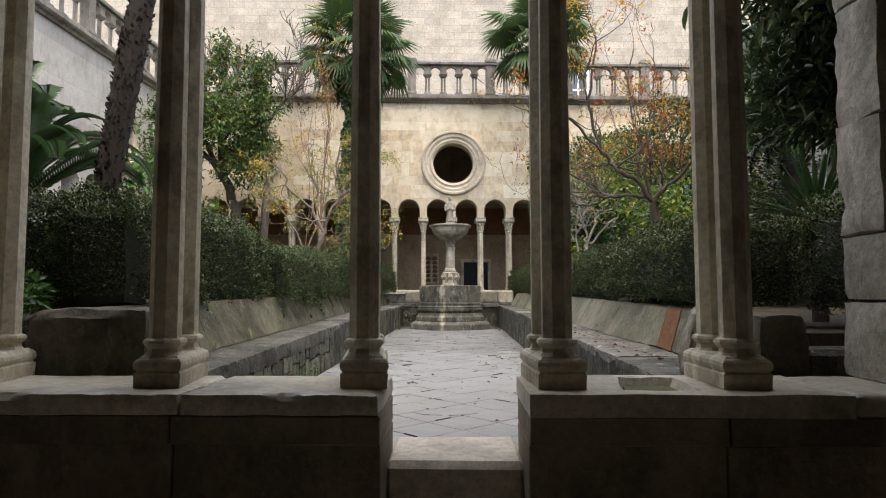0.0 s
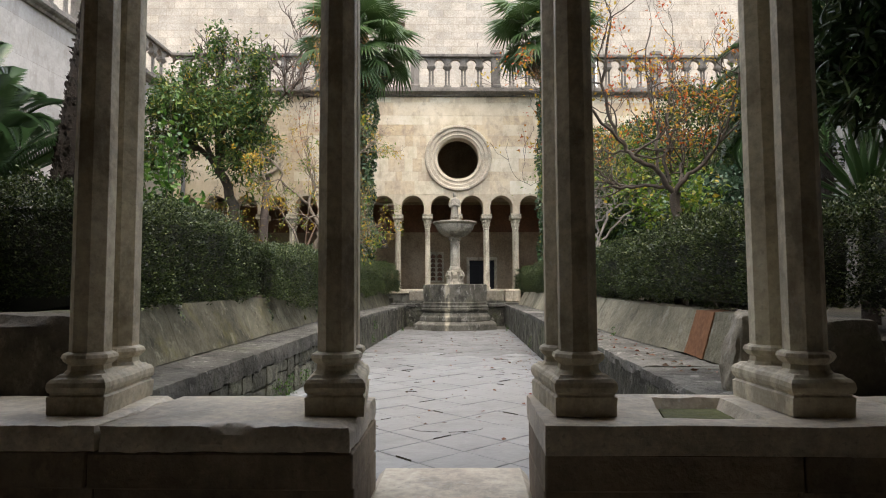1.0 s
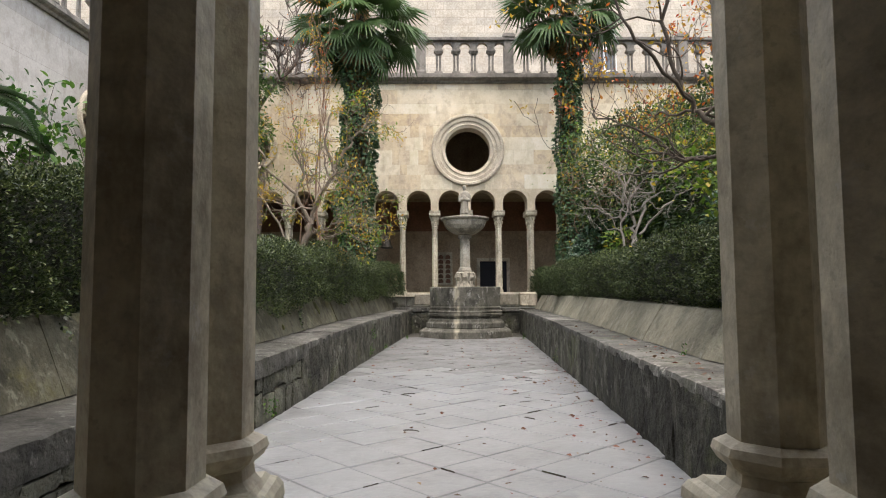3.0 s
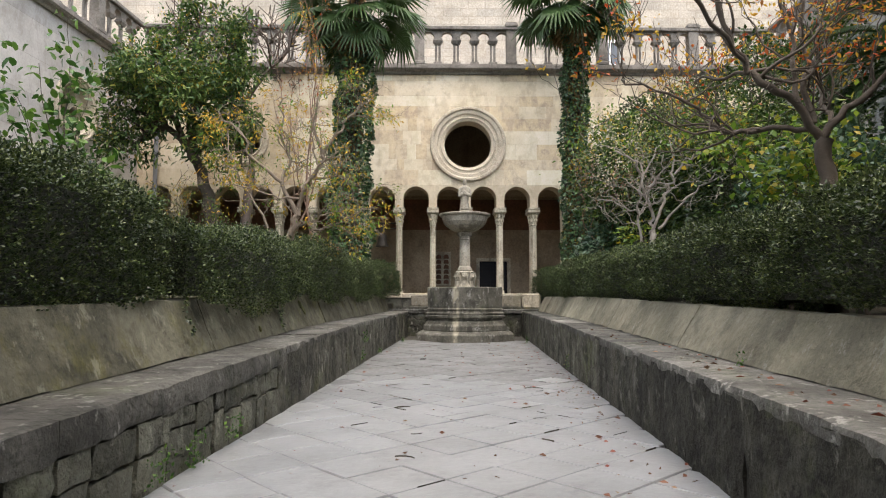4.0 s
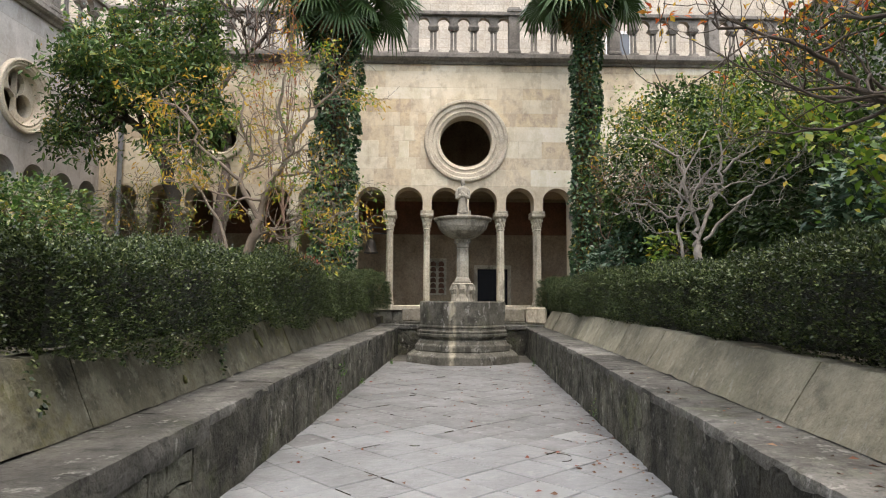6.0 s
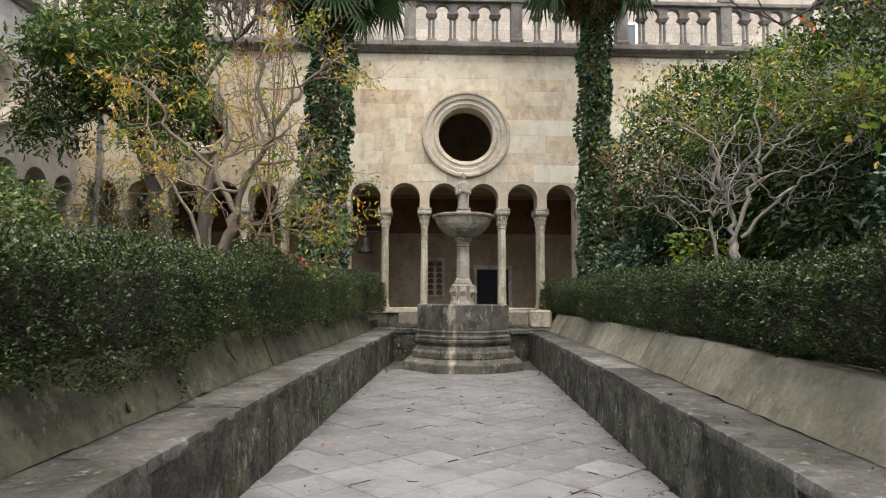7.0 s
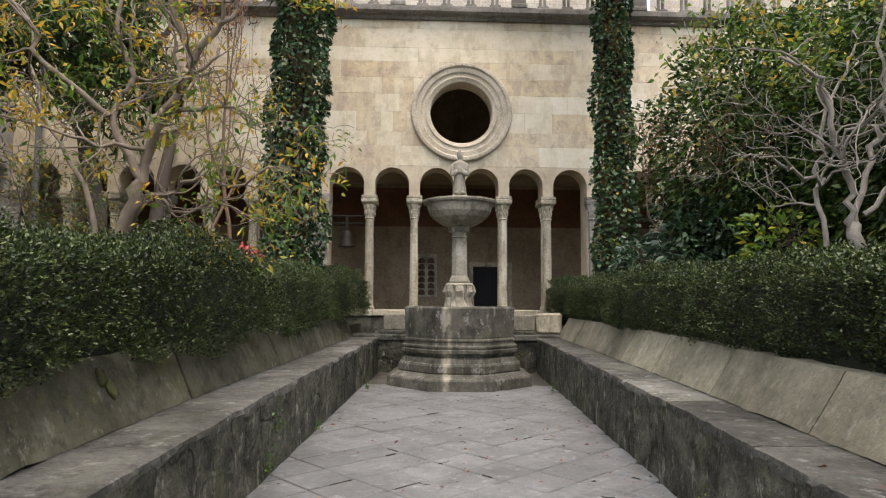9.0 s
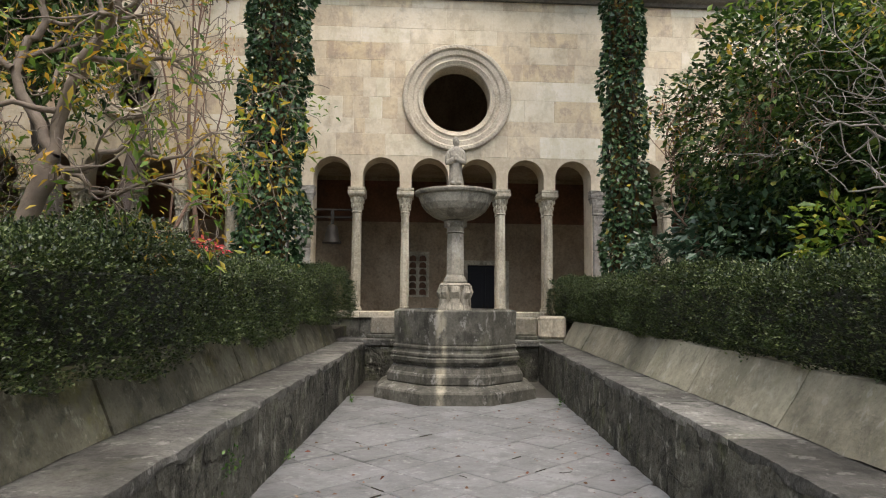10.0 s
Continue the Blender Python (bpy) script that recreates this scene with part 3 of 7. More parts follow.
slab("gallery_wall_east", [(11.7, -1.3), (12.0, -1.3), (12.0, 24.5), (11.7, 24.5)], -0.42, 6.7, M_GALLERY, "plain plaster gallery wall", "wall")
slab("terrace_west", [(-14.5, -1.0), (-8.1, -1.0), (-8.1, 27), (-14.5, 27)], 6.5, 6.72, M_GALLERY, "terrace slab over the side gallery", "ceiling")
slab("terrace_east", [(8.7, -1.0), (15, -1.0), (15, 27), (8.7, 27)], 6.5, 6.72, M_GALLERY, "terrace slab over the side gallery", "ceiling")
slab("gallery_floor_west", [(-11.2, -1.0), (-8.0, -1.0), (-8.0, 24), (-11.2, 24)], -0.42, 0.0, M_PARAPET, "stone floor of the side gallery", "floor")
slab("gallery_floor_east", [(8.7, -1.0), (11.8, -1.0), (11.8, 24), (8.7, 24)], -0.42, 0.0, M_PARAPET, "stone floor of the side gallery", "floor")


def local_slab(name, at, u0, u1, y0, y1, z0, z1, mat, label, category):
    bm = bmesh.new()
    box(bm, u0, u1, y0, y1, z0, z1)
    return tagged(part(name, bm, mat, None, at=at), label, category, kind="structure")


local_slab("terrace_north", WALL, -8.6, 8.4, 0.5, 3.6, 6.5, 6.72, M_GALLERY, "terrace slab over the far gallery", "ceiling")
# Slab added so the space behind the round windows goes dark.
local_slab("light_stop_slab", WALL, -8.6, 8.4, 0.5, 3.2, 4.0, 4.12, M_GALLERY, "added slab that keeps light out behind the round windows", "ceiling")
# End walls added to stop light leaking in from the side galleries.
for nm, u in (("loft_end_west", -8.6), ("loft_end_east", 8.2)):
    local_slab(nm, WALL, u, u + 0.2, 0.5, 3.2, 4.12, 6.5, M_GALLERY, "added end wall that keeps light out behind the round windows", "wall")
local_slab("gallery_floor_north", WALL, -8.6, 8.4, 0.0, 3.2, -0.42, 0.0, M_PARAPET, "stone floor of the far gallery", "floor")


def north_back_wall():
    def solid(u):
        if 0.6 < u < 1.46:
            return [(1.98, 6.5)]
        if -0.76 < u < -0.33:
            return [(-0.4, 1.28), (2.22, 6.5)]
        return [(-0.4, 6.5)]
    bm = bmesh.new()
    strip_wall(bm, [-12, -0.76, -0.33, 0.6, 1.46, 12], solid, 3.2, 3.5)
    ob = tagged(part("gallery_wall_north", bm, M_GALLERY, None, at=WALL), "brown plaster wall inside the far gallery", "wall", kind="structure")
    bm = bmesh.new()
    box(bm, -8.5, 8.3, 3.17, 3.196, 2.95, 3.9)
    part("fresco_band", bm, M_REDBAND, ob, "faded red painted band")


north_back_wall()
local_slab("upper_wall_north", WALL, -16, 16, 3.62, 4.1, 5.5, 12.4, M_UPPER, "pale ashlar wall of the upper storey", "wall")
slab("upper_wall_west", [(-14.6, -1.0), (-14.2, -1.0), (-14.2, 26), (-14.6, 26)], 5.5, 9.5, M_UPPER, "pale ashlar wall of the upper storey", "wall")
slab("upper_wall_east", [(14.6, -1.0), (15.0, -1.0), (15.0, 26), (14.6, 26)], 5.5, 9.5, M_UPPER, "pale ashlar wall of the upper storey", "wall")
slab("garden_bed_west", [(-8.05, 4.5), (-1.4, 4.5), (-1.4, 20), (-8.05, 20)], -0.42, 0.72, M_SOIL, "dark planted soil of the raised bed", "ground")
slab("garden_bed_east", [(2.3, 4.5), (8.65, 4.5), (8.65, 20.6), (2.3, 20.6)], -0.42, 0.68, M_SOIL, "dark planted soil of the raised bed", "ground")
slab("path_bed", [(XL - 0.6, 3.9), (XR + 0.6, 3.9), (XR + 0.6, 20.3), (XL - 0.6, 20.3)], -0.42, -0.02, M_JOINT, "earth and mortar under the paving", "ground")

# ---- near arcade: parapet, columns, pier ----
PAR_TOP = 0.51
PY0, PY1 = 3.4, 3.98


def parapet_run(name, x0, x1, cap_cuts, label, basin=None):
    ob = thing(name, label, "parapet", kind="structure")
    rng = random.Random(name)
    cuts = [x0, *cap_cuts, x1]
    for i, (a, b) in enumerate(zip(cuts, cuts[1:])):
        if basin and a < basin[0] < b:
            bm = bmesh.new()
            bx0, bx1, by0, by1 = basin
            outer = [(a, PY0), (b, PY0), (b, PY1), (a, PY1)]
            rim = [(bx0 - 0.05, by0), (bx1 + 0.0, by0 - 0.01), (bx1 + 0.01, by1), (bx0 + 0.03, by1 + 0.005)]
            deep = [(bx0 - 0.015, by0 + 0.025), (bx1 - 0.025, by0 + 0.02), (bx1 - 0.015, by1 - 0.025), (bx0 + 0.05, by1 - 0.02)]
            rings = [[bm.verts.new((x, y, z)) for x, y in pts] for pts, z in ((outer, PAR_TOP - 0.09), (outer, PAR_TOP), (rim, PAR_TOP - 0.002), (deep, PAR_TOP - 0.05))]
            for r0, r1 in zip(rings, rings[1:]):
                for k in range(4):
                    bm.faces.new((r0[k], r0[(k + 1) % 4], r1[(k + 1) % 4], r1[k]))
            bm.faces.new(rings[0][::-1])
            bm.faces.new(rings[-1])
            bmesh.ops.subdivide_edges(bm, edges=bm.edges[:], cuts=5, use_grid_fill=True)
            for v in bm.verts:
                v.co += noise.noise_vector(v.co * 9.0) * 0.006
            moss = bmesh.new()
            moss.faces.new([moss.verts.new((x, y, PAR_TOP - 0.04)) for x, y in deep])
            ext = bmesh.ops.extrude_face_region(moss, geom=moss.faces[:])
            for v in ext["geom"]:
                if isinstance(v, bmesh.types.BMVert):
                    v.co.z -= 0.01
            part("moss_layer", moss, M_MOSS, ob, "green moss in the bottom of the basin")
            part("capstone", bm, M_PARAPET, ob, "capstone with a shallow cut basin")
        else:
            bm = rough_box(a + 0.002, b - 0.002, PY0, PY1, PAR_TOP - 0.09, PAR_TOP, 0.03, 0.004, 0.016, i * 3.1)
            rough_part("capstone", bm, M_PARAPET, ob)
    a = x0
    while a < x1 - 0.05:
        b = min(x1, a + rng.uniform(0.6, 1.15))
        if x1 - b < 0.25:
            b = x1
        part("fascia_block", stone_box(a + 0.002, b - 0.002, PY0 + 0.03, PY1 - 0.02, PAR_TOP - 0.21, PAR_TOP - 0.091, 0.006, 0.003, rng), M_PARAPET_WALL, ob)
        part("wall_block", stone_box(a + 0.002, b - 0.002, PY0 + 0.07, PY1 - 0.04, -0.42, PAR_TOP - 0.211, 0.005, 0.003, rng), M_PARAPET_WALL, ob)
        a = b
    return ob


parapet_run("parapet_west", -8.0, 0.388, [-6.4, -5.2, -4.1, -2.9, -1.75, -0.42], "dark worn stone parapet under the gallery columns")
parapet_run("parapet_east", 0.985, 8.6, [2.25, 3.6, 4.9, 6.2, 7.4], "dark worn stone parapet with a basin cut in its cap", (1.43, 1.71, 3.53, 3.93))
part_obj = part("threshold", stone_box(0.37, 1.0, 3.69, 4.2, -0.3, 0.172, 0.03, 0.004, random.Random(5)), M_PARAPET)
tagged(part_obj, "worn pale stone threshold step between the parapets", "step", kind="structure")


def base_mesh(skew):
    bm = bmesh.new()
    ring_loft(bm, [(0, 0.099), (0.062, 0.101), (0.068, 0.093), (0.075, 0.093), (0.079, 0.099), (0.094, 0.103), (0.11, 0.101), (0.121, 0.093), (0.126, 0.083), (0.134, 0.076)], 4)
    for v in bm.verts:
        if v.co.y > 0:
            v.co.y += 0.245
    bmesh.ops.subdivide_edges(bm, edges=bm.edges[:], cuts=3, use_grid_fill=True)
    for v in bm.verts:
        v.co += noise.noise_vector(v.co * 14.0) * 0.004
        v.co.x += skew * v.co.y
    return mesh_of(bm, "column base")


def collar_mesh():
    bm = bmesh.new()
    ring_loft(bm, [(0.132, 0.078), (0.146, 0.066), (0.163, 0.064), (0.174, 0.077), (0.188, 0.085), (0.2, 0.081), (0.208, 0.066)], 8)
    return mesh_of(bm, "column collar")


def shaft_mesh(h, r0, r1, n=8):
    bm = bmesh.new()
    ring_loft(bm, [(0, r0), (h * 0.33, r0 * 0.99 + r1 * 0.01), (h * 0.66, 0.5 * (r0 + r1)), (h, r1)], n)
    return mesh_of(bm, "column shaft")


def capital_mesh(r, h, w):
    """A capital: bell with two ranks of curled leaves under a square block."""
    bm = bmesh.new()
    ring_loft(bm, [(0, r * 1.0), (0.02, r * 1.22), (0.04, r * 1.05), (h * 0.35, r * 1.12), (h * 0.62, r * 1.5, 0.3), (h * 0.68, w * 0.92, 1.0)], 8)
    ring_loft(bm, [(h * 0.68, w * 0.88), (h * 0.74, w * 1.0), (h * 0.86, w * 1.0), (h * 0.88, w * 0.9), (h * 0.92, w * 0.98), (h, w * 0.98)], 4)
    for rank, (z, rr, s) in enumerate(((h * 0.3, r * 1.22, 0.30), (h * 0.55, r * 1.45, 0.34))):
        for i in range(8):
            a = math.pi / 8 * (2 * i + rank)
            bmesh.ops.create_icosphere(bm, subdivisions=1, radius=1.0, matrix=Matrix.Translation((rr * math.cos(a), rr * math.sin(a), z)) @ Matrix.Rotation(a, 4, "Z") @ Matrix.Diagonal((r * s, r * s * 1.1, h * 0.12, 1)))
    return mesh_of(bm, "capital")


COLLAR = collar_mesh()
SHAFT = shaft_mesh(2.045, 0.063, 0.057)
CAPITAL = capital_mesh(0.06, 0.42, 0.14)


def column_pair(x, skew):
    """skew: by how much the rear shaft stands to the west of the front one."""
    ob = thing("twin_column", "pair of slender octagonal stone columns on moulded square bases", "column", group="gallery columns")
    put_mesh("plinth", base_mesh(skew), M_SHAFT, ob)
    for y in (0.0, 0.245):
        m = Matrix.Translation((skew * y, y, 0))
        put_mesh("collar", COLLAR, M_SHAFT, ob, m)
        put_mesh("shaft", SHAFT, M_SHAFT, ob, m @ Matrix.Translation((0, 0, 0.206)))
        put_mesh("capital", CAPITAL, M_SHAFT, ob, m @ Matrix.Translation((0, 0, 2.251)))
    bm = bmesh.new()
    ring_loft(bm, [(2.668, 0.17), (2.68, 0.19), (2.694, 0.19)], 4)
    for v in bm.verts:
        v.co.y = v.co.y * 1.35 + 0.12
        v.co.x *= 0.8
    part("impost", bm, M_SHAFT, ob)
    ob.matrix_world = Matrix.Translation((x, 3.64, PAR_TOP))
    return ob


first_pair = column_pair(COLX[0], -0.12)
for x in COLX[1:7]:
    copy_thing(first_pair, Matrix.Translation((x, 3.64, PAR_TOP)))
column_pair(COLX[7], -0.07)
column_pair(COLX[8], -0.02)


def pier():
    rng = random.Random(3)
    ob = thing("stone_pier", "rough pale stone pier of large weathered blocks", "pier", kind="structure")
    z = PAR_TOP
    for top in (0.87, 1.18, 1.72, 2.3, 2.75, CAPTOP):
        h = top - z
        rough_part("block", rough_box(2.58 + rng.uniform(-0.02, 0.02), 2.92, 3.68, 4.0, z + 0.002, z + h - 0.002, 0.05, 0.012, 0.012, z), M_PIER, ob)
        z += h
    return ob


pier()

# ---- benches along the path ----


def bench(name, side, x_edge, x_crease, x_top, seat_at, top_at, back_mat, label, red=False):
    """side: -1 west, 1 east. Rough front wall, worn seat slabs, leaning back panels."""
    ob = thing(name, label, "bench", kind="structure")
    rng = random.Random(name)
    y_end = 18.3
    y_from = 4.5 if side < 0 else 4.02
    if side < 0:
        bm = bmesh.new()
        box(bm, x_edge - 0.34, x_edge - 0.05, y_from, 8.7, -0.05, 0.3)
        part("mortar_core", bm, M_SOILSTONE, ob, "pale crumbling mortar between the stones")
    y = y_from
    while y < y_end - 0.1:
        coursed = side < 0 and y < 8.4
        ln = min(rng.uniform(0.12, 0.34) if coursed else rng.uniform(1.0, 1.9), y_end - y)
        mid = seat_at(y + ln / 2)
        zc = rng.uniform(0.12, 0.24)
        for z0, z1 in ((-0.05, zc), (zc, mid - 0.138)) if coursed else ((-0.05, mid - 0.025),):
            back = rng.uniform(0.004, 0.016) if coursed else 0.006
            xs = sorted((x_edge + side * back, x_edge + side * 0.3))
            g = 0.003 if coursed else 0.0
            bm = rough_box(xs[0], xs[1], y + g, y + ln - g, z0 + 0.003, z1 - 0.002, 0.045, 0.016 if coursed else 0.012, 0.012 if coursed else 0.0, y, None if coursed else 0.002)
            if not coursed:
                for v in bm.verts:
                    if v.co.z > 0.1:
                        v.co.z += seat_at(v.co.y) - mid
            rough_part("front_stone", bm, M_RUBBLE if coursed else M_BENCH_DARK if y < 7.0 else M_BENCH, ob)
        y += ln
    y = y_from
    while y < y_end - 0.1:
        ln = rng.uniform(0.9, 2.2)
        if y_end - y - ln < 0.5:
            ln = y_end - y
        if side < 0 and y < 8.7 and abs(y + ln - 8.7) < 1.2:
            ln = 8.7 - y
        xs = sorted((x_edge, x_crease + side * 0.12))
        lip = 0.145 if side < 0 and y < 8.65 else 0.07
        lift = rng.uniform(-0.002, 0.003)
        bm = rough_box(xs[0], xs[1], y + 0.001, y + ln - 0.001, -lip, lift, 0.045, 0.006, 0.013, y * 1.3, 0.004)
        for v in bm.verts:
            v.co.z += seat_at(v.co.y)
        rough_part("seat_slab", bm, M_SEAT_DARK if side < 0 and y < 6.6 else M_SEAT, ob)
        y += ln
    y = 4.5
    marks = [(5.43, 5.74)] if red else []
    while y < y_end - 0.1:
        ln = rng.uniform(0.9, 1.7)
        mat, lab = back_mat, ""
        for a, b in marks:
            if abs(y - a) < 0.01:
                ln, mat, lab = b - a, M_TERRA, "terracotta coloured panel"
                break
            if y < a < y + ln + 0.3:
                ln = a - y
                break
        if y_end - y - ln < 0.5:
            ln = y_end - y
        proud = rng.uniform(-0.006, 0.008)
        bm = rough_box(0, 0.16, y + 0.003, y + ln - 0.003, 0, 1, 0.05, 0.0, 0.0, y * 2.1)
        for v in bm.verts:
            t = v.co.z
            q = Vector((v.co.x, v.co.y, v.co.z * 0.4))
            rag = 0.012 * noise.noise(q * 5.0) if t > 0.99 else (0.01 * noise.noise(q * 6.0) if t < 0.01 else 0)
            foot = x_crease + (0.1 * min(1, max(0, (7.0 - v.co.y) / 1.4)) if side > 0 else 0)
            z0 = seat_at(v.co.y) + 0.007 + 0.012 * max(0.0, noise.noise(Vector((v.co.y * 2.0, side, 3.0))))
            v.co.y += 0.04 * (1 - t) if red else 0.0
            v.co.x = foot + (x_top - foot) * t + side * (v.co.x + proud) + 0.012 * noise.noise(q * 2.2) + 0.003 * noise.noise(q * 12.0)
            v.co.z = z0 + (top_at(v.co.y) - z0) * t + rag
        bmesh.ops.recalc_face_normals(bm, faces=bm.faces[:])
        rough_part("back_panel", bm, mat, ob, lab)
        y += ln
    return ob


bench("bench_west", -1, XL - 0.02, -1.26, -1.41, lambda y: 0.465 + 0.017 * (min(y, 12) - 6.7), lambda y: 0.85 + 0.012 * (min(y, 13) - 7), M_BACK_MOSS_SHADE, "long weathered stone bench with a mossy leaning back, hedge shade in its colour")
bench("bench_east", 1, XR, 2.12, 2.29, lambda y: 0.49 + 0.01 * (min(y, 12.5) - 6), lambda y: 0.80 + 0.013 * (min(y, 13) - 6.5), M_BACK, "long weathered stone bench with a leaning back and one terracotta panel", True)
o = rough_part("bench_end_west", rough_box(-1.5, -0.87, 4.02, 4.49, -0.3, 0.83, 0.045, 0.012, 0.035, 2.0), M_BLOCK)
tagged(o, "big brown weathered stone block closing the bench end", "stone block", kind="structure")
o = rough_part("bench_end_east", rough_box(2.2, 2.44, 4.06, 4.45, -0.3, 0.8, 0.04, 0.008, 0.02, 5.0), M_BLOCK)
tagged(o, "dark weathered stone block closing the bench end", "stone block", kind="structure")
for nm, q in (("side_wall_west", (-8.0, -1.5, 4.1, 4.5, -0.3, 0.80)), ("side_wall_east", (2.44, 8.6, 4.1, 4.45, -0.3, 0.62))):
    o = part(nm, stone_box(*q, 0.03, 0.01, random.Random(nm)), M_BENCH)
    tagged(o, "low weathered stone wall retaining the planted bed", "wall", kind="structure")
bm = rough_box(1.92, 2.26, 4.3, 4.47, 0.1, 0.82, 0.02, 0.03, 0.03, 8.0)
for v in bm.verts:
    v.co.x += 0.1 * max(0.0, (v.co.z - 0.42) / 0.42) ** 2 * max(0.0, (2.26 - v.co.x) / 0.36)
o = rough_part("broken_stone", bm, M_CARVED)
tagged(o, "ragged pale broken stone at the end of the bench", "stone")

# ---- cross wall behind the fountain and parapet of the far arcade ----


def far_parapet():
    rng = random.Random(11)
    for g, lab in zip(NORTH_GROUPS, ("west", "middle", "east")):
        ob = thing("arcade_parapet_" + lab, "low stone parapet carrying the arcade columns", "parapet", WALL, kind="structure")
        u = g[0] - HALF - 0.1
        end = g[-1] + HALF + 0.1
        while u < end - 0.05:
            b = min(end, u + rng.uniform(0.6, 1.0))
            part("capstone", stone_box(u + 0.002, b - 0.002, -0.04, 0.54, 0.86, 0.97, 0.012, 0.003, rng), M_SHAFT, ob)
            part("wall_block", stone_box(u + 0.002, b - 0.002, 0.02, 0.48, -0.4, 0.858, 0.01, 0.004, rng), M_FOUNT, ob)
            u = b
    ob = thing("cross_wall", "low mossy stone wall behind the fountain", "wall", kind="structure")
    for x0, x1 in ((-1.3, -0.35), (1.27, 2.3)):
        part("wall_block", stone_box(x0, x1, 18.3, 18.75, -0.1, 0.5, 0.015, 0.006, rng), M_BENCH, ob)
        part("capstone", stone_box(x0, x1, 18.26, 18.8, 0.5, 0.6, 0.015, 0.006, rng), M_SEAT, ob)
        part("carved_block", stone_box(max(x0, -0.8), min(x1, 1.75), 18.45, 18.8, 0.66, 0.93, 0.02, 0.006, rng), M_CARVED, ob, "carved stone block")
        if x1 > 2:
            part("rough_block", stone_box(1.78, 2.22, 18.45, 18.78, 0.602, 0.95, 0.04, 0.02, rng), M_SHAFT, ob, "pale rough block")
        part("ledge_block", stone_box(max(x0, -0.85), min(x1, 1.76), 18.4, 18.8, 0.602, 0.66, 0.01, 0.004, rng), M_FOUNT, ob)


far_parapet()
FSHAFT, FCAP = shaft_mesh(1.66, 0.078, 0.07), capital_mesh(0.072, 0.46, 0.155)


def far_column():
    ob = thing("arcade_column", "slender pale stone column with a carved leafy capital", "column", group="arcade columns")
    for y in (0.12, 0.38):
        m = Matrix.Translation((0, y, 0))
        bm = bmesh.new()
        ring_loft(bm, [(0, 0.1), (0.05, 0.1), (0.06, 0.085), (0.085, 0.085), (0.1, 0.072), (0.11, 0.072)], 8)
        part("base", bm, M_SHAFT, ob, at=m)
        put_mesh("shaft", FSHAFT, M_SHAFT, ob, m @ Matrix.Translation((0, 0, 0.11)))
        put_mesh("capital", FCAP, M_SHAFT, ob, m @ Matrix.Translation((0, 0, 1.77)))
    return ob


proto = None
for at, groups in ((WALL, NORTH_GROUPS), (LEFT, LEFT_GROUPS), (RIGHT, RIGHT_GROUPS)):
    for g in groups:
        for a, b in zip(g, g[1:]):
            m = at @ Matrix.Translation((0.5 * (a + b), 0, 0.97))
            if proto is None:
                proto = far_column()
                proto.matrix_world = m
            else:
                copy_thing(proto, m)


def pilaster():
    ob = thing("arcade_pilaster", "grey weathered stone pilaster with a worn capital at the end of the arches", "pilaster", group="arcade pilasters", kind="structure")
    rng = random.Random(31)
    for z0, z1 in ((0.0, 0.5), (0.5, 1.12), (1.12, 1.77)):
        part("shaft_block", stone_box(-0.13, 0.13, -0.07, 0.04, z0 + 0.001, z1 - 0.001, 0.012, 0.004, rng), M_PIER, ob)
    bm = bmesh.new()
    ring_loft(bm, [(1.77, 0.13), (1.79, 0.15), (1.82, 0.135), (1.95, 0.14), (2.08, 0.17), (2.09, 0.185), (2.16, 0.19), (2.17, 0.175), (2.22, 0.185), (2.23, 0.185)], 4)
    bmesh.ops.subdivide_edges(bm, edges=bm.edges[:], cuts=3, use_grid_fill=True)
    for v in bm.verts:
        v.co.y *= 0.55
        v.co += noise.noise_vector(v.co * 16) * 0.014
    part("capital", bm, M_PIER, ob)
    return ob


first = None
for g in NORTH_GROUPS:
    for u in (g[0] - HALF - 0.15, g[-1] + HALF + 0.15):
        m = WALL @ Matrix.Translation((u, 0, 0.97))
        if first is None:
            first = pilaster()
            first.matrix_world = m
        else:
            copy_thing(first, m)
for at, groups, nm in ((LEFT, LEFT_GROUPS, "west"), (RIGHT, RIGHT_GROUPS, "east")):
    for g in groups:
        bm = bmesh.new()
        box(bm, g[0] - HALF - 0.05, g[-1] + HALF + 0.05, 0.02, 0.48, -0.4, 0.97, 0.01)
        o = part("arcade_parapet_" + nm, bm, M_FOUNT, None, at=at)
        tagged(o, "low stone parapet carrying the arcade columns", "parapet", kind="structure")

# ---- round windows, cornice and balustrades ----


def torus_rings(bm, prof, n=64):
    """Rings of (radius, y) about the y axis, closed into a band."""
    rows = []
    for r, y in prof:
        rows.append([bm.verts.new((r * math.cos(2 * math.pi * i / n), y, r * math.sin(2 * math.pi * i / n))) for i in range(n)])
    for a, b in zip(rows, rows[1:] + rows[:1]):
        for i in range(n):
            bm.faces.new((a[i], a[(i + 1) % n], b[(i + 1) % n], b[i]))


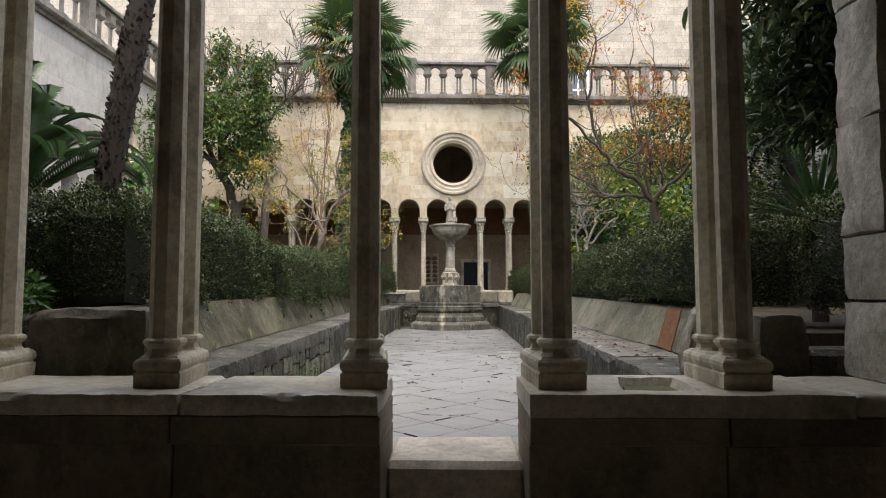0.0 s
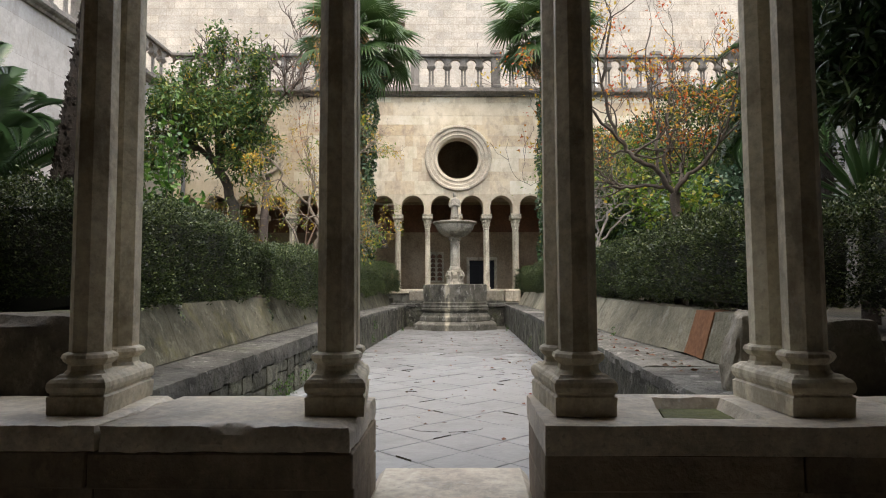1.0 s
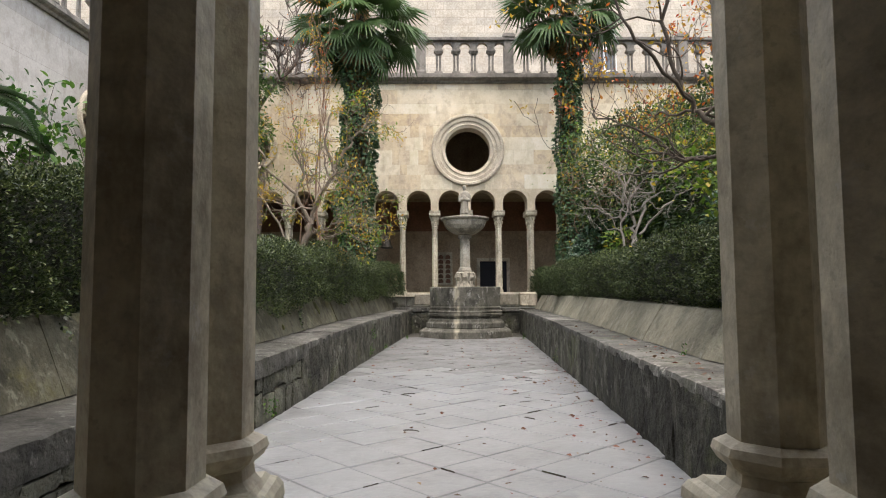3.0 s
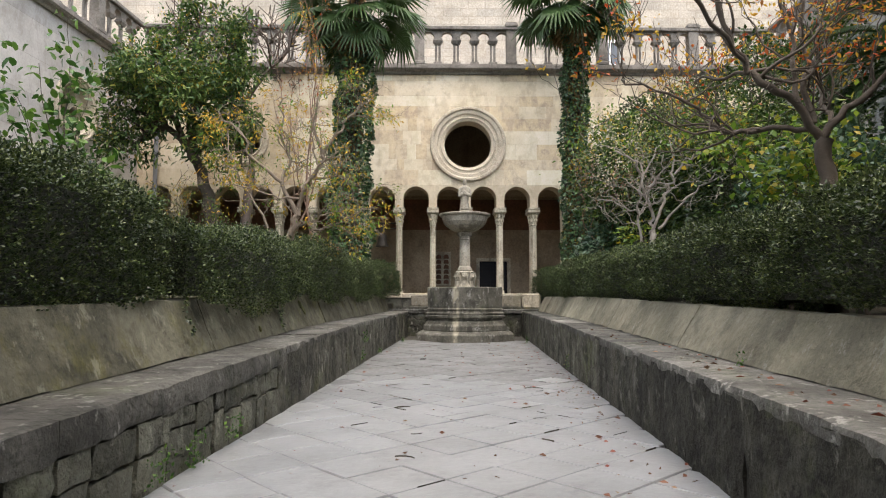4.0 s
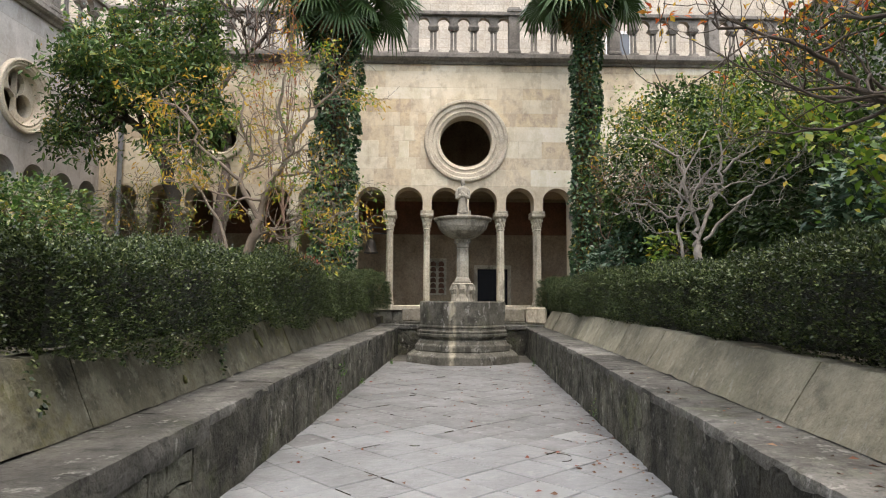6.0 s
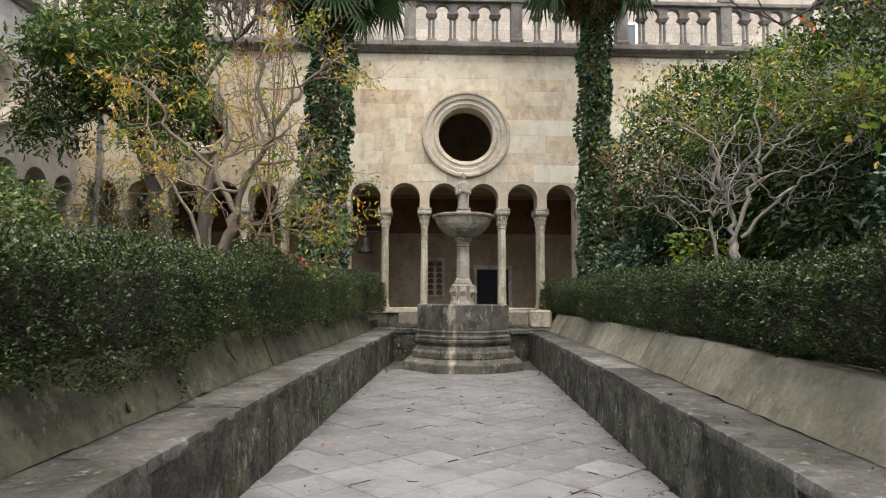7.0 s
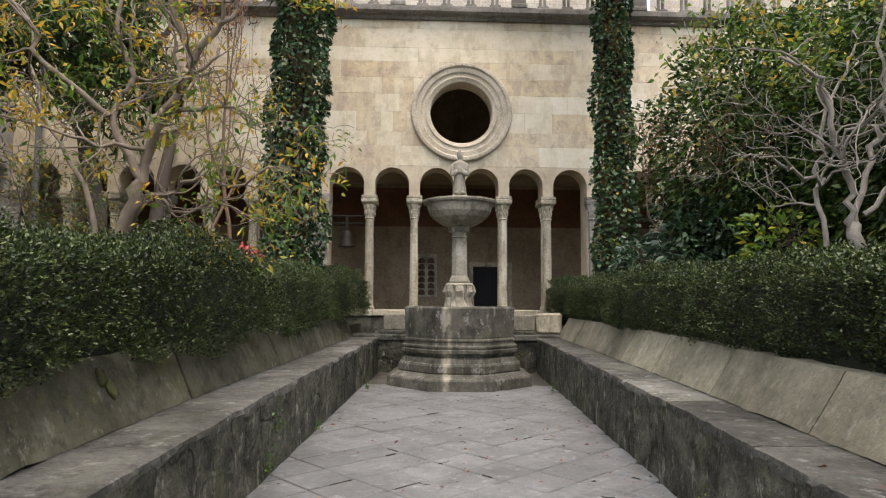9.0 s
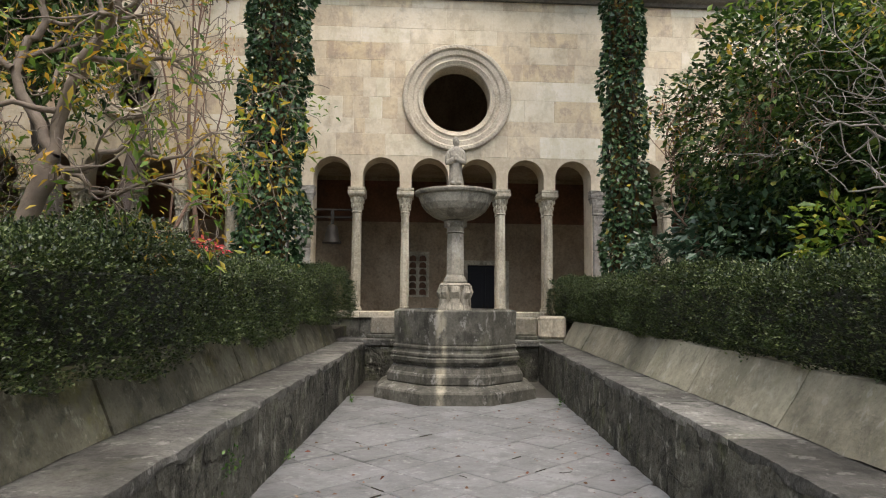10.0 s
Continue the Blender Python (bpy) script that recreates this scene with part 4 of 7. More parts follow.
def oculus(name, at, u, z, r_in, r_out, label, foils=0):
    ob = thing(name, label, "round window", at @ Matrix.Translation((u, 0, z)), kind="structure")
    bm = bmesh.new()
    d = r_out - r_in
    torus_rings(bm, [(r_in, 0.45), (r_in, 0.02), (r_in + d * 0.12, -0.01), (r_in + d * 0.22, -0.035), (r_in + d * 0.3, -0.01), (r_in + d * 0.42, -0.012), (r_in + d * 0.5, -0.05), (r_in + d * 0.72, -0.05), (r_in + d * 0.8, -0.09), (r_in + d * 0.95, -0.085), (r_out, -0.05), (r_out, 0.03), (r_in + 0.01, 0.45)])
    part("moulded_ring", bm, M_RING, ob, smooth=False)
    if not foils:
        bm = bmesh.new()
        for i in range(56):
            a = 2 * math.pi * i / 56
            rr = r_in + d * 0.87
            bmesh.ops.create_icosphere(bm, subdivisions=1, radius=1, matrix=Matrix.Translation((rr * math.cos(a), -0.083, rr * math.sin(a))) @ Matrix.Rotation(-a + 0.5, 4, "Y") @ Matrix.Diagonal((0.03, 0.014, 0.04, 1)))
        part("carved_band", bm, M_RING, ob, "band of carved leaves", kind="stuff")
    if foils:
        bm = bmesh.new()
        k = r_in / 2.0
        cuts = [-r_in * 1.02 * math.cos(math.pi * i / 60) for i in range(61)]

        def solid(x):
            h = math.sqrt(max(0, (r_in * 1.02) ** 2 - x * x))
            gaps = []
            for i in range(foils):
                a = math.pi / 2 + 2 * math.pi * i / foils
                cx, cz, rr = k * math.cos(a), k * math.sin(a), k * 0.86
                if abs(x - cx) < rr:
                    g = math.sqrt(rr * rr - (x - cx) ** 2)
                    gaps.append((cz - g, cz + g))
            gaps.sort()
            out, lo = [], -h
            for g0, g1 in gaps:
                if g0 > lo:
                    out.append((lo, g0))
                lo = max(lo, g1)
            out.append((min(lo, h), h))
            return out
        strip_wall(bm, cuts, solid, 0.15, 0.25)
        part("tracery", bm, M_RING, ob, "pierced stone tracery")
    return ob


oculus("round_window_north", WALL, 0.07, 4.88, 0.62, 1.0, "large round window with a carved stone ring")
oculus("foiled_window_north", WALL, -5.75, 4.95, 0.4, 0.62, "small round window with pierced tracery", 6)
oculus("foiled_window_north", WALL, 5.8, 4.95, 0.4, 0.62, "small round window with pierced tracery", 6)
for u in (16.95, 11.2):
    oculus("foiled_window_west", LEFT, u, 5.0, 0.52, 0.72, "round window with three-lobed stone tracery", 3)
for u in (-17.9, -12.1):
    oculus("foiled_window_east", RIGHT, u, 4.6, 0.52, 0.72, "round window with three-lobed stone tracery", 3)


def post_mesh():
    bm = bmesh.new()
    box(bm, -0.13, 0.13, -0.12, 0.12, 0, 1.0, 0.008)
    ring_loft(bm, [(0.99, 0.135), (1.02, 0.17), (1.08, 0.17), (1.1, 0.14), (1.13, 0.14)], 4)
    ring_loft(bm, [(0, 0.15), (0.06, 0.15), (0.09, 0.13)], 4)
    return mesh_of(bm, "post")


def baluster_mesh():
    bm = bmesh.new()
    ring_loft(bm, [(0, 0.115), (0.05, 0.115), (0.06, 0.1), (0.07, 0.1)], 4)
    for x in (-0.045, 0.045):
        base = len(bm.verts)
        ring_loft(bm, [(0.07, 0.045), (0.1, 0.036), (0.12, 0.031), (0.52, 0.029), (0.54, 0.04), (0.56, 0.032)], 8)
        bm.verts.ensure_lookup_table()
        for v in bm.verts[base:]:
            v.co.x += x
    base = len(bm.verts)
    ring_loft(bm, [(0.56, 0.07), (0.6, 0.1), (0.64, 0.13), (0.66, 0.13), (0.66, 0.11), (0.7, 0.11)], 4)
    bm.verts.ensure_lookup_table()
    for v in bm.verts[:]:
        v.co.y *= 0.75
    return mesh_of(bm, "baluster")


POST, BALUSTER = post_mesh(), baluster_mesh()


def balustrade(name, at, u0, u1, first_post, label, bay=2.43, n=5):
    """Cornice, base course, posts, paired balusters under a pierced arched band, and a rail."""
    ob = thing(name, label, "balustrade", at, kind="structure")
    bm = bmesh.new()
    prof = ((0.1, 6.74), (-0.06, 6.74), (-0.09, 6.79), (-0.16, 6.82), (-0.2, 6.86), (-0.2, 6.93), (0.5, 6.93), (0.5, 6.74))
    ends = [[bm.verts.new((u, y, z)) for y, z in prof] for u in (u0, u1)]
    for i in range(len(prof)):
        j = (i + 1) % len(prof)
        bm.faces.new((ends[0][i], ends[0][j], ends[1][j], ends[1][i]))
    bm.faces.new(ends[0])
    bm.faces.new(ends[1][::-1])
    part("cornice", bm, M_GREY, ob, "dark moulded cornice")
    bm = bmesh.new()
    box(bm, u0, u1, -0.14, 0.14, 6.932, 7.0, 0.01)
    part("base_course", bm, M_GREY, ob)
    bm = bmesh.new()
    box(bm, u0, u1, -0.15, 0.15, 7.92, 8.02, 0.015)
    part("rail", bm, M_GREY, ob)
    posts = []
    p = first_post
    while p - bay > u0:
        p -= bay
    while p < u1:
        posts.append(p)
        put_mesh("post", POST, M_GREY, ob, Matrix.Translation((p, 0, 7.0)))
        p += bay
    step = bay / n
    for p in [posts[0] - bay, *posts]:
        cuts = [p + 0.13, p + bay - 0.13]
        arcs = []
        for i in range(n):
            c = p + step * (i + 0.5)
            h = 0.15
            arcs.append((c, h))
            cuts += [c - h * math.cos(math.pi * k / 10) for k in range(11)]
            b = p + step * (i + 1)
            if i < n - 1 and u0 < b < u1:
                put_mesh("baluster", BALUSTER, M_GREY, ob, Matrix.Translation((b, 0, 7.0)))
        cuts = [c for c in cuts if u0 < c < u1]
        if len(cuts) < 3:
            continue

        def solid(u):
            for c, h in arcs:
                if abs(u - c) < h:
                    return [(7.73 + math.sqrt(h * h - (u - c) ** 2), 7.92)]
            return [(7.69, 7.92)]
        bm = bmesh.new()
        strip_wall(bm, cuts, solid, -0.07, 0.07)
        part("arched_band", bm, M_GREY, ob)
    return ob


balustrade("balustrade_north", WALL, -8.5, 8.2, 1.22, "dark weathered stone balustrade with paired balusters")
balustrade("balustrade_west", LEFT, 2.0, 19.4, 17.6, "dark weathered stone balustrade with paired balusters")
balustrade("balustrade_east", RIGHT, -20.4, -3.0, -18.6, "dark weathered stone balustrade with paired balusters")

# ---- fountain ----
FX, FY = 0.47, 17.03


def fountain():
    ob = thing("fountain", "weathered grey octagonal stone fountain with a bowl on a column", "fountain", Matrix.Translation((FX, FY, 0)))

    def octo(name, rings, lab="", n=8, smooth=False, mat=M_FOUNT):
        bm = bmesh.new()
        ring_loft(bm, rings, n)
        return part(name, bm, mat, ob, lab, smooth)
    octo("step", [(-0.05, 1.0), (0.125, 0.995), (0.145, 0.98), (0.2, 0.86), (0.2, 0.6)])
    octo("plinth", [(0.19, 0.83), (0.22, 0.845), (0.30, 0.845), (0.325, 0.83), (0.335, 0.81), (0.38, 0.795), (0.405, 0.76), (0.42, 0.755), (0.43, 0.775), (0.455, 0.785), (0.465, 0.805), (0.505, 0.81), (0.515, 0.79), (0.525, 0.79), (0.535, 0.80), (0.56, 0.80), (0.575, 0.77), (0.61, 0.765), (0.62, 0.775), (0.645, 0.775), (0.665, 0.745), (0.67, 0.735)], "moulded octagonal plinth")
    octo("basin", [(0.67, 0.755), (0.9, 0.765), (1.06, 0.768), (1.075, 0.758), (1.08, 0.745), (1.08, 0.68), (1.03, 0.62), (1.03, 0.1)], "octagonal basin drum")
    foot = octo("carved_foot", [(1.03, 0.19), (1.09, 0.2), (1.14, 0.18), (1.22, 0.15), (1.3, 0.16), (1.36, 0.19), (1.395, 0.205), (1.42, 0.18)], "carved foot", mat=M_BOWL)
    octo("stem_base", [(1.42, 0.155), (1.45, 0.16), (1.465, 0.14), (1.49, 0.145), (1.5, 0.125), (1.53, 0.115)], n=16, smooth=True, mat=M_BOWL)
    octo("stem", [(1.53, 0.112), (1.9, 0.11), (2.07, 0.105)], mat=M_BOWL)
    cap = octo("stem_capital", [(2.07, 0.105), (2.085, 0.125), (2.1, 0.11), (2.16, 0.115), (2.21, 0.15), (2.24, 0.155), (2.25, 0.13)], n=16, mat=M_BOWL)
    octo("bowl", [(2.25, 0.19), (2.265, 0.24), (2.30, 0.305), (2.37, 0.4), (2.45, 0.46), (2.54, 0.492), (2.565, 0.5), (2.575, 0.535), (2.60, 0.55), (2.62, 0.55), (2.625, 0.535), (2.625, 0.48), (2.58, 0.42), (2.56, 0.1)], "round stone bowl with a faceted rim", n=16, mat=M_BOWL)
    octo("statue_pedestal", [(2.56, 0.105), (2.70, 0.1), (2.71, 0.092)], n=4, mat=M_BOWL)
    for i in range(8):
        a = i * math.pi / 4
        bm = bmesh.new()
        box(bm, -0.05, 0.03, -0.06, 0.06, 0, 0.35, 0.01)
        bmesh.ops.subdivide_edges(bm, edges=bm.edges[:], cuts=3, use_grid_fill=True)
        for v in bm.verts:
            t = v.co.z / 0.35
            curl = 0.05 * math.exp(-((t - 0.12) / 0.13) ** 2) + 0.06 * math.exp(-((t - 0.8) / 0.14) ** 2)
            v.co.x += curl * (1 - (v.co.y / 0.075) ** 2)
            v.co.y *= 0.72 + 0.4 * abs(math.cos(t * 5.2))
            v.co += noise.noise_vector(v.co * 26 + Vector((i * 3.1, 0, 0))) * 0.016
        part("carved_leaf", bm, M_BOWL, foot, at=Matrix.Translation((0.165 * math.cos(a), 0.165 * math.sin(a), 1.04)) @ Matrix.Rotation(a, 4, "Z"))
        bm = bmesh.new()
        bmesh.ops.create_icosphere(bm, subdivisions=2, radius=1, matrix=Matrix.Diagonal((0.03, 0.028, 0.04, 1)))
        part("volute", bm, M_BOWL, cap, at=Matrix.Translation((0.125 * math.cos(a), 0.125 * math.sin(a), 2.19)))
    return ob


fountain()


def statue():
    """A robed standing figure with arms folded over the breast, worn smooth."""
    bm = bmesh.new()
    rings = [(0, 0.125, 0.11), (0.05, 0.12, 0.105), (0.18, 0.098, 0.09), (0.3, 0.1, 0.088), (0.4, 0.122, 0.085), (0.455, 0.128, 0.08), (0.485, 0.1, 0.068), (0.505, 0.05, 0.05), (0.52, 0.04, 0.042)]
    loops = [[bm.verts.new((rx * math.cos(k * math.pi / 8), ry * math.sin(k * math.pi / 8) * (1 + 0.06 * (k % 2)), z)) for k in range(16)] for z, rx, ry in rings]
    for a, b in zip(loops, loops[1:]):
        for k in range(16):
            bm.faces.new((a[k], a[(k + 1) % 16], b[(k + 1) % 16], b[k]))
    bm.faces.new(loops[0][::-1])
    bm.faces.new(loops[-1])

    def ball(at, size, turn=0.0):
        bmesh.ops.create_icosphere(bm, subdivisions=2, radius=1, matrix=Matrix.Translation(at) @ Matrix.Rotation(turn, 4, "Y") @ Matrix.Diagonal((*size, 1)))
    ball((0, -0.01, 0.572), (0.053, 0.06, 0.07))
    ball((0, 0.005, 0.615), (0.045, 0.05, 0.035))
    for sx in (-1, 1):
        ball((sx * 0.132, -0.015, 0.37), (0.036, 0.05, 0.1), -sx * 0.18)
        ball((sx * 0.085, -0.085, 0.315), (0.085, 0.034, 0.038), sx * 0.45)
        ball((sx * 0.05, -0.085, 0.03), (0.045, 0.05, 0.03))
    ball((0, -0.1, 0.35), (0.04, 0.03, 0.05))
    bmesh.ops.recalc_face_normals(bm, faces=bm.faces[:])
    for v in bm.verts:
        v.co += Vector((noise.noise(v.co * 18), noise.noise(v.co * 18 + Vector((5, 0, 0))), 0)) * 0.012
    o = part("statue", bm, M_BOWL_DULL, None, smooth=True, at=Matrix.Translation((FX, FY, 2.7)) @ Matrix.Diagonal((0.86, 0.9, 1.05, 1)))
    fuse = o.modifiers.new("fuse", "REMESH")
    fuse.mode, fuse.voxel_size, fuse.use_smooth_shade = "VOXEL", 0.009, True
    tagged(o, "small weathered grey stone figure standing on the fountain", "statue")


statue()

# ---- hedges and plants ----


def hedge(name, x0, x1, y0, y1, z0, z1, label, n_leaves, seed, bulges=(), leaf=0.02, hidden=None, rise=0.0, undercut=0.0):
    """A clipped hedge: near-black inner body for the shade inside, an uneven skin of small leaves."""
    rng = np.random.default_rng(seed)
    ob = thing(name, label, "hedge", Matrix.Translation((x0, y0, z0)))
    lx, ly, lz = x1 - x0, y1 - y0, z1 - z0
    bm = bmesh.new()
    i_ = 0.13
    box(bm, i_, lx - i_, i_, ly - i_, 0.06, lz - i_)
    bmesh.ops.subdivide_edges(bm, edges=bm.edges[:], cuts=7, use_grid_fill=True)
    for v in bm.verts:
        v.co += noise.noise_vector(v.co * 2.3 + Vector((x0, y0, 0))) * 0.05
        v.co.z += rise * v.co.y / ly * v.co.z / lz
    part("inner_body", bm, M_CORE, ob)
    area = np.array([ly * lz, ly * lz, lx * lz, lx * lz, lx * ly])
    if hidden is not None:
        area[hidden] *= 0.25
    cnt = (n_leaves * area / area.sum()).astype(int)
    P, D = [], []
    for f, c in enumerate(cnt):
        a, b = rng.random(c), rng.random(c)
        if f == 0:
            p = np.stack([np.zeros(c), a * ly, b * lz], 1); d = np.array([-1, 0, 0.35])
        elif f == 1:
            p = np.stack([np.full(c, lx), a * ly, b * lz], 1); d = np.array([1, 0, 0.35])
        elif f == 2:
            p = np.stack([a * lx, np.zeros(c), b * lz], 1); d = np.array([0, -1, 0.35])
        elif f == 3:
            p = np.stack([a * lx, np.full(c, ly), b * lz], 1); d = np.array([0, 1, 0.35])
        else:
            p = np.stack([a * lx, b * ly, np.full(c, lz)], 1); d = np.array([0, 0, 1])
        P.append(p)
        D.append(np.repeat(d[None], c, 0) + rng.normal(size=(c, 3)) * 0.6)
    P, D = np.concatenate(P), np.concatenate(D)
    # lumps of clipped growth, then a little depth of leaf
    s = np.sin(P[:, 1] * 2.3 + P[:, 2] * 3.3 + seed) * 0.045 + np.sin(P[:, 1] * 0.9 + seed * 2) * 0.03 + np.sin(P[:, 0] * 7.0 + P[:, 1] * 8.7 + P[:, 2] * 6.1) * 0.022 + np.sin(P[:, 1] * 19 + P[:, 2] * 17 + P[:, 0] * 15) * 0.012
    # tufts a hand wide, with dark hollows between them
    tuft = np.zeros(len(P))
    for k in range(7):
        w = rng.normal(size=3) * (16 + 7 * k)
        tuft += np.sin(P @ w + rng.random() * 6.28)
    s += 0.02 * tuft / 1.9
    s -= 0.05 * (rng.random(len(P)) < 0.35) * rng.random(len(P))
    out = np.stack([np.sign(P[:, 0] - lx / 2) * (np.abs(P[:, 0] - lx / 2) > lx * 0.45), np.zeros(len(P)), (P[:, 2] > lz * 0.9) * 1.0], 1)
    # rounded shoulders
    ex = np.minimum(P[:, 0], lx - P[:, 0])
    ez = lz - P[:, 2]
    P = P + out * (s + rng.normal(size=len(P)) * 0.018)[:, None]
    r = 0.12
    m = (ex < r) & (ez < r)
    k = np.maximum(0, r - ex[m]) + np.maximum(0, r - ez[m]) - r
    P[m, 2] -= np.maximum(0, k) * 0.6
    P[m, 0] += np.sign(lx / 2 - P[m, 0]) * np.maximum(0, k) * 0.5
    foot = 0.05 + 0.05 * np.sin(P[:, 1] * 2.3 + seed) + 0.04 * np.sin(P[:, 1] * 6.1 + 2 * seed)
    low = P[:, 2] < foot
    P[low, 2] = foot[low] + rng.random(low.sum()) ** 2 * 0.16
    for yb, wb, amount, drop in bulges:
        k = np.exp(-((P[:, 1] + y0 - yb) / wb) ** 2) * np.clip((P[:, 0] - lx * 0.5) / (lx * 0.5), 0, 1.2)
        P[:, 0] += k * amount
        P[:, 2] -= k * drop * np.clip(1 - P[:, 2] / lz, 0, 1)
    P[:, 2] += rise * P[:, 1] / ly * np.clip(P[:, 2] / lz, 0, 1)
    # the near-black body shows under the skirt of leaves
    k = np.clip(1 - (P[:, 2] - 0.04) / 0.2, 0, 1) ** 1.5 * undercut
    P[:, 0] += np.where(P[:, 0] < lx / 2, k, -k)
    me = leaf_mesh("leaves", P, D, leaf * (0.6 + 0.8 * rng.random(len(P))), rng, 0.6)
    put_mesh("leaves", me, M_HEDGE, ob, kind="stuff")
    return ob


hedge("hedge", -2.2, -1.42, 4.9, 7.8, 0.78, 1.55, "clipped dark green box hedge above the bench back", 66000, 1, [(5.6, 0.5, 0.05, 0.03)], hidden=0, rise=0.06)
hedge("hedge", -2.1, -1.3, 7.98, 18.9, 0.84, 1.44, "clipped dark green box hedge above the bench back", 200000, 2, [(9.1, 0.9, 0.13, 0.15), (12.1, 0.7, 0.06, 0.05), (14.5, 1.0, 0.07, 0.06), (18.6, 1.6, 0.1, 0.0)], hidden=0, rise=0.18)
hedge("hedge", 2.28, 3.0, 4.9, 20.2, 0.78, 1.38, "clipped dark green box hedge above the bench back", 240000, 3, (), hidden=1, rise=0.13, undercut=0.14)
hedge("hedge", -5.2, -1.95, 4.72, 5.4, 0.74, 1.5, "clipped dark green box hedge along the gallery side", 56000, 4)
hedge("hedge", 3.02, 6.5, 4.75, 5.4, 0.76, 1.5, "clipped dark green box hedge along the gallery side", 42000, 5)


def branches(seed, base, heading, length, radius, levels=4, kids=(3, 4), spread=0.7, shrink=0.68, gnarl=0.25, lift=0.15, segs=6, thin=0.0022):
    """Limbs that fork, bend and taper. Returns the limb lines and the twig tips."""
    rng = np.random.default_rng(seed)
    lines, tips = [], []

    def limb(p, d, ln, r, lv):
        pts = [(tuple(p), r)]
        q, h = np.array(p, float), np.array(d, float)
        for i in range(segs):
            h = h + rng.normal(size=3) * gnarl + np.array((0, 0, lift * 0.3))
            h /= np.linalg.norm(h)
            q = q + h * ln / segs
            pts.append((tuple(q), max(thin, r * (1 - 0.5 * (i + 1) / segs))))
            if lv <= 1:
                tips.append((q.copy(), h.copy()))
        lines.append(pts)
        if lv == 0:
            return
        n = rng.integers(kids[0], kids[1] + 1)
        for k in range(n):
            i = segs if k == 0 else rng.integers(max(1, segs // 2 - (lv < levels)), segs + 1)
            side = rng.normal(size=3)
            side -= h * side.dot(h)
            side /= np.linalg.norm(side) + 1e-9
            nd = h * (1 - spread * 0.4) + side * spread * rng.uniform(0.6, 1.2) + np.array((0, 0, lift))
            nd /= np.linalg.norm(nd)
            limb(pts[i][0], nd, ln * shrink * rng.uniform(0.75, 1.2), pts[i][1] * (0.85 if k == 0 else 0.65), lv - 1)
    limb(base, np.array(heading, float) / np.linalg.norm(heading), length, radius, levels)
    return lines, tips


def leaves_at(tips, per, size, seed, scatter=0.08, width=0.5, keep=1.0, droop=0.2):
    rng = np.random.default_rng(seed)
    P, D = [], []
    for q, h in tips:
        if rng.random() > keep:
            continue
        for k in range(per):
            P.append(q + rng.normal(size=3) * scatter)
            D.append(h * 0.5 + rng.normal(size=3) * 0.7)
    if not P:
        P, D = [tips[0][0]], [tips[0][1]]
    P, D = np.array(P), np.array(D)
    return leaf_mesh("leaves", P, D, size * (0.6 + 0.8 * rng.random(len(P))), rng, width, 0.25, droop, size >= 0.075)


def tree(name, label, category, trunks, bark, foliage, seed=0, above=0.0):
    """trunks: keyword sets for branches(); foliage: rows of (material, leaves per tip, size, scatter, share kept, width)."""
    ob = thing(name, label, category, Matrix.Translation(trunks[0]["base"]))
    inv = Matrix.Translation(trunks[0]["base"]).inverted()
    tips_all = []
    for k, kw in enumerate(trunks):
        lines, tips = branches(seed + k, **kw)
        put_mesh("trunk" if k == 0 else "limb", tubes("trunk", lines[:1], 8), bark, ob, inv)
        put_mesh("branch", tubes("branch", lines[1:], 6), bark, ob, inv, kind="stuff")
        tips_all += [q for q in tips if q[0][2] > above]
    for k, (mat, per, size, scatter, keep, width) in enumerate(foliage):
        put_mesh("crown" if k == 0 else "coloured_leaves", leaves_at(tips_all, per, size, seed + 50 + k, scatter, width, keep), mat, ob, inv, kind="stuff")
    return ob


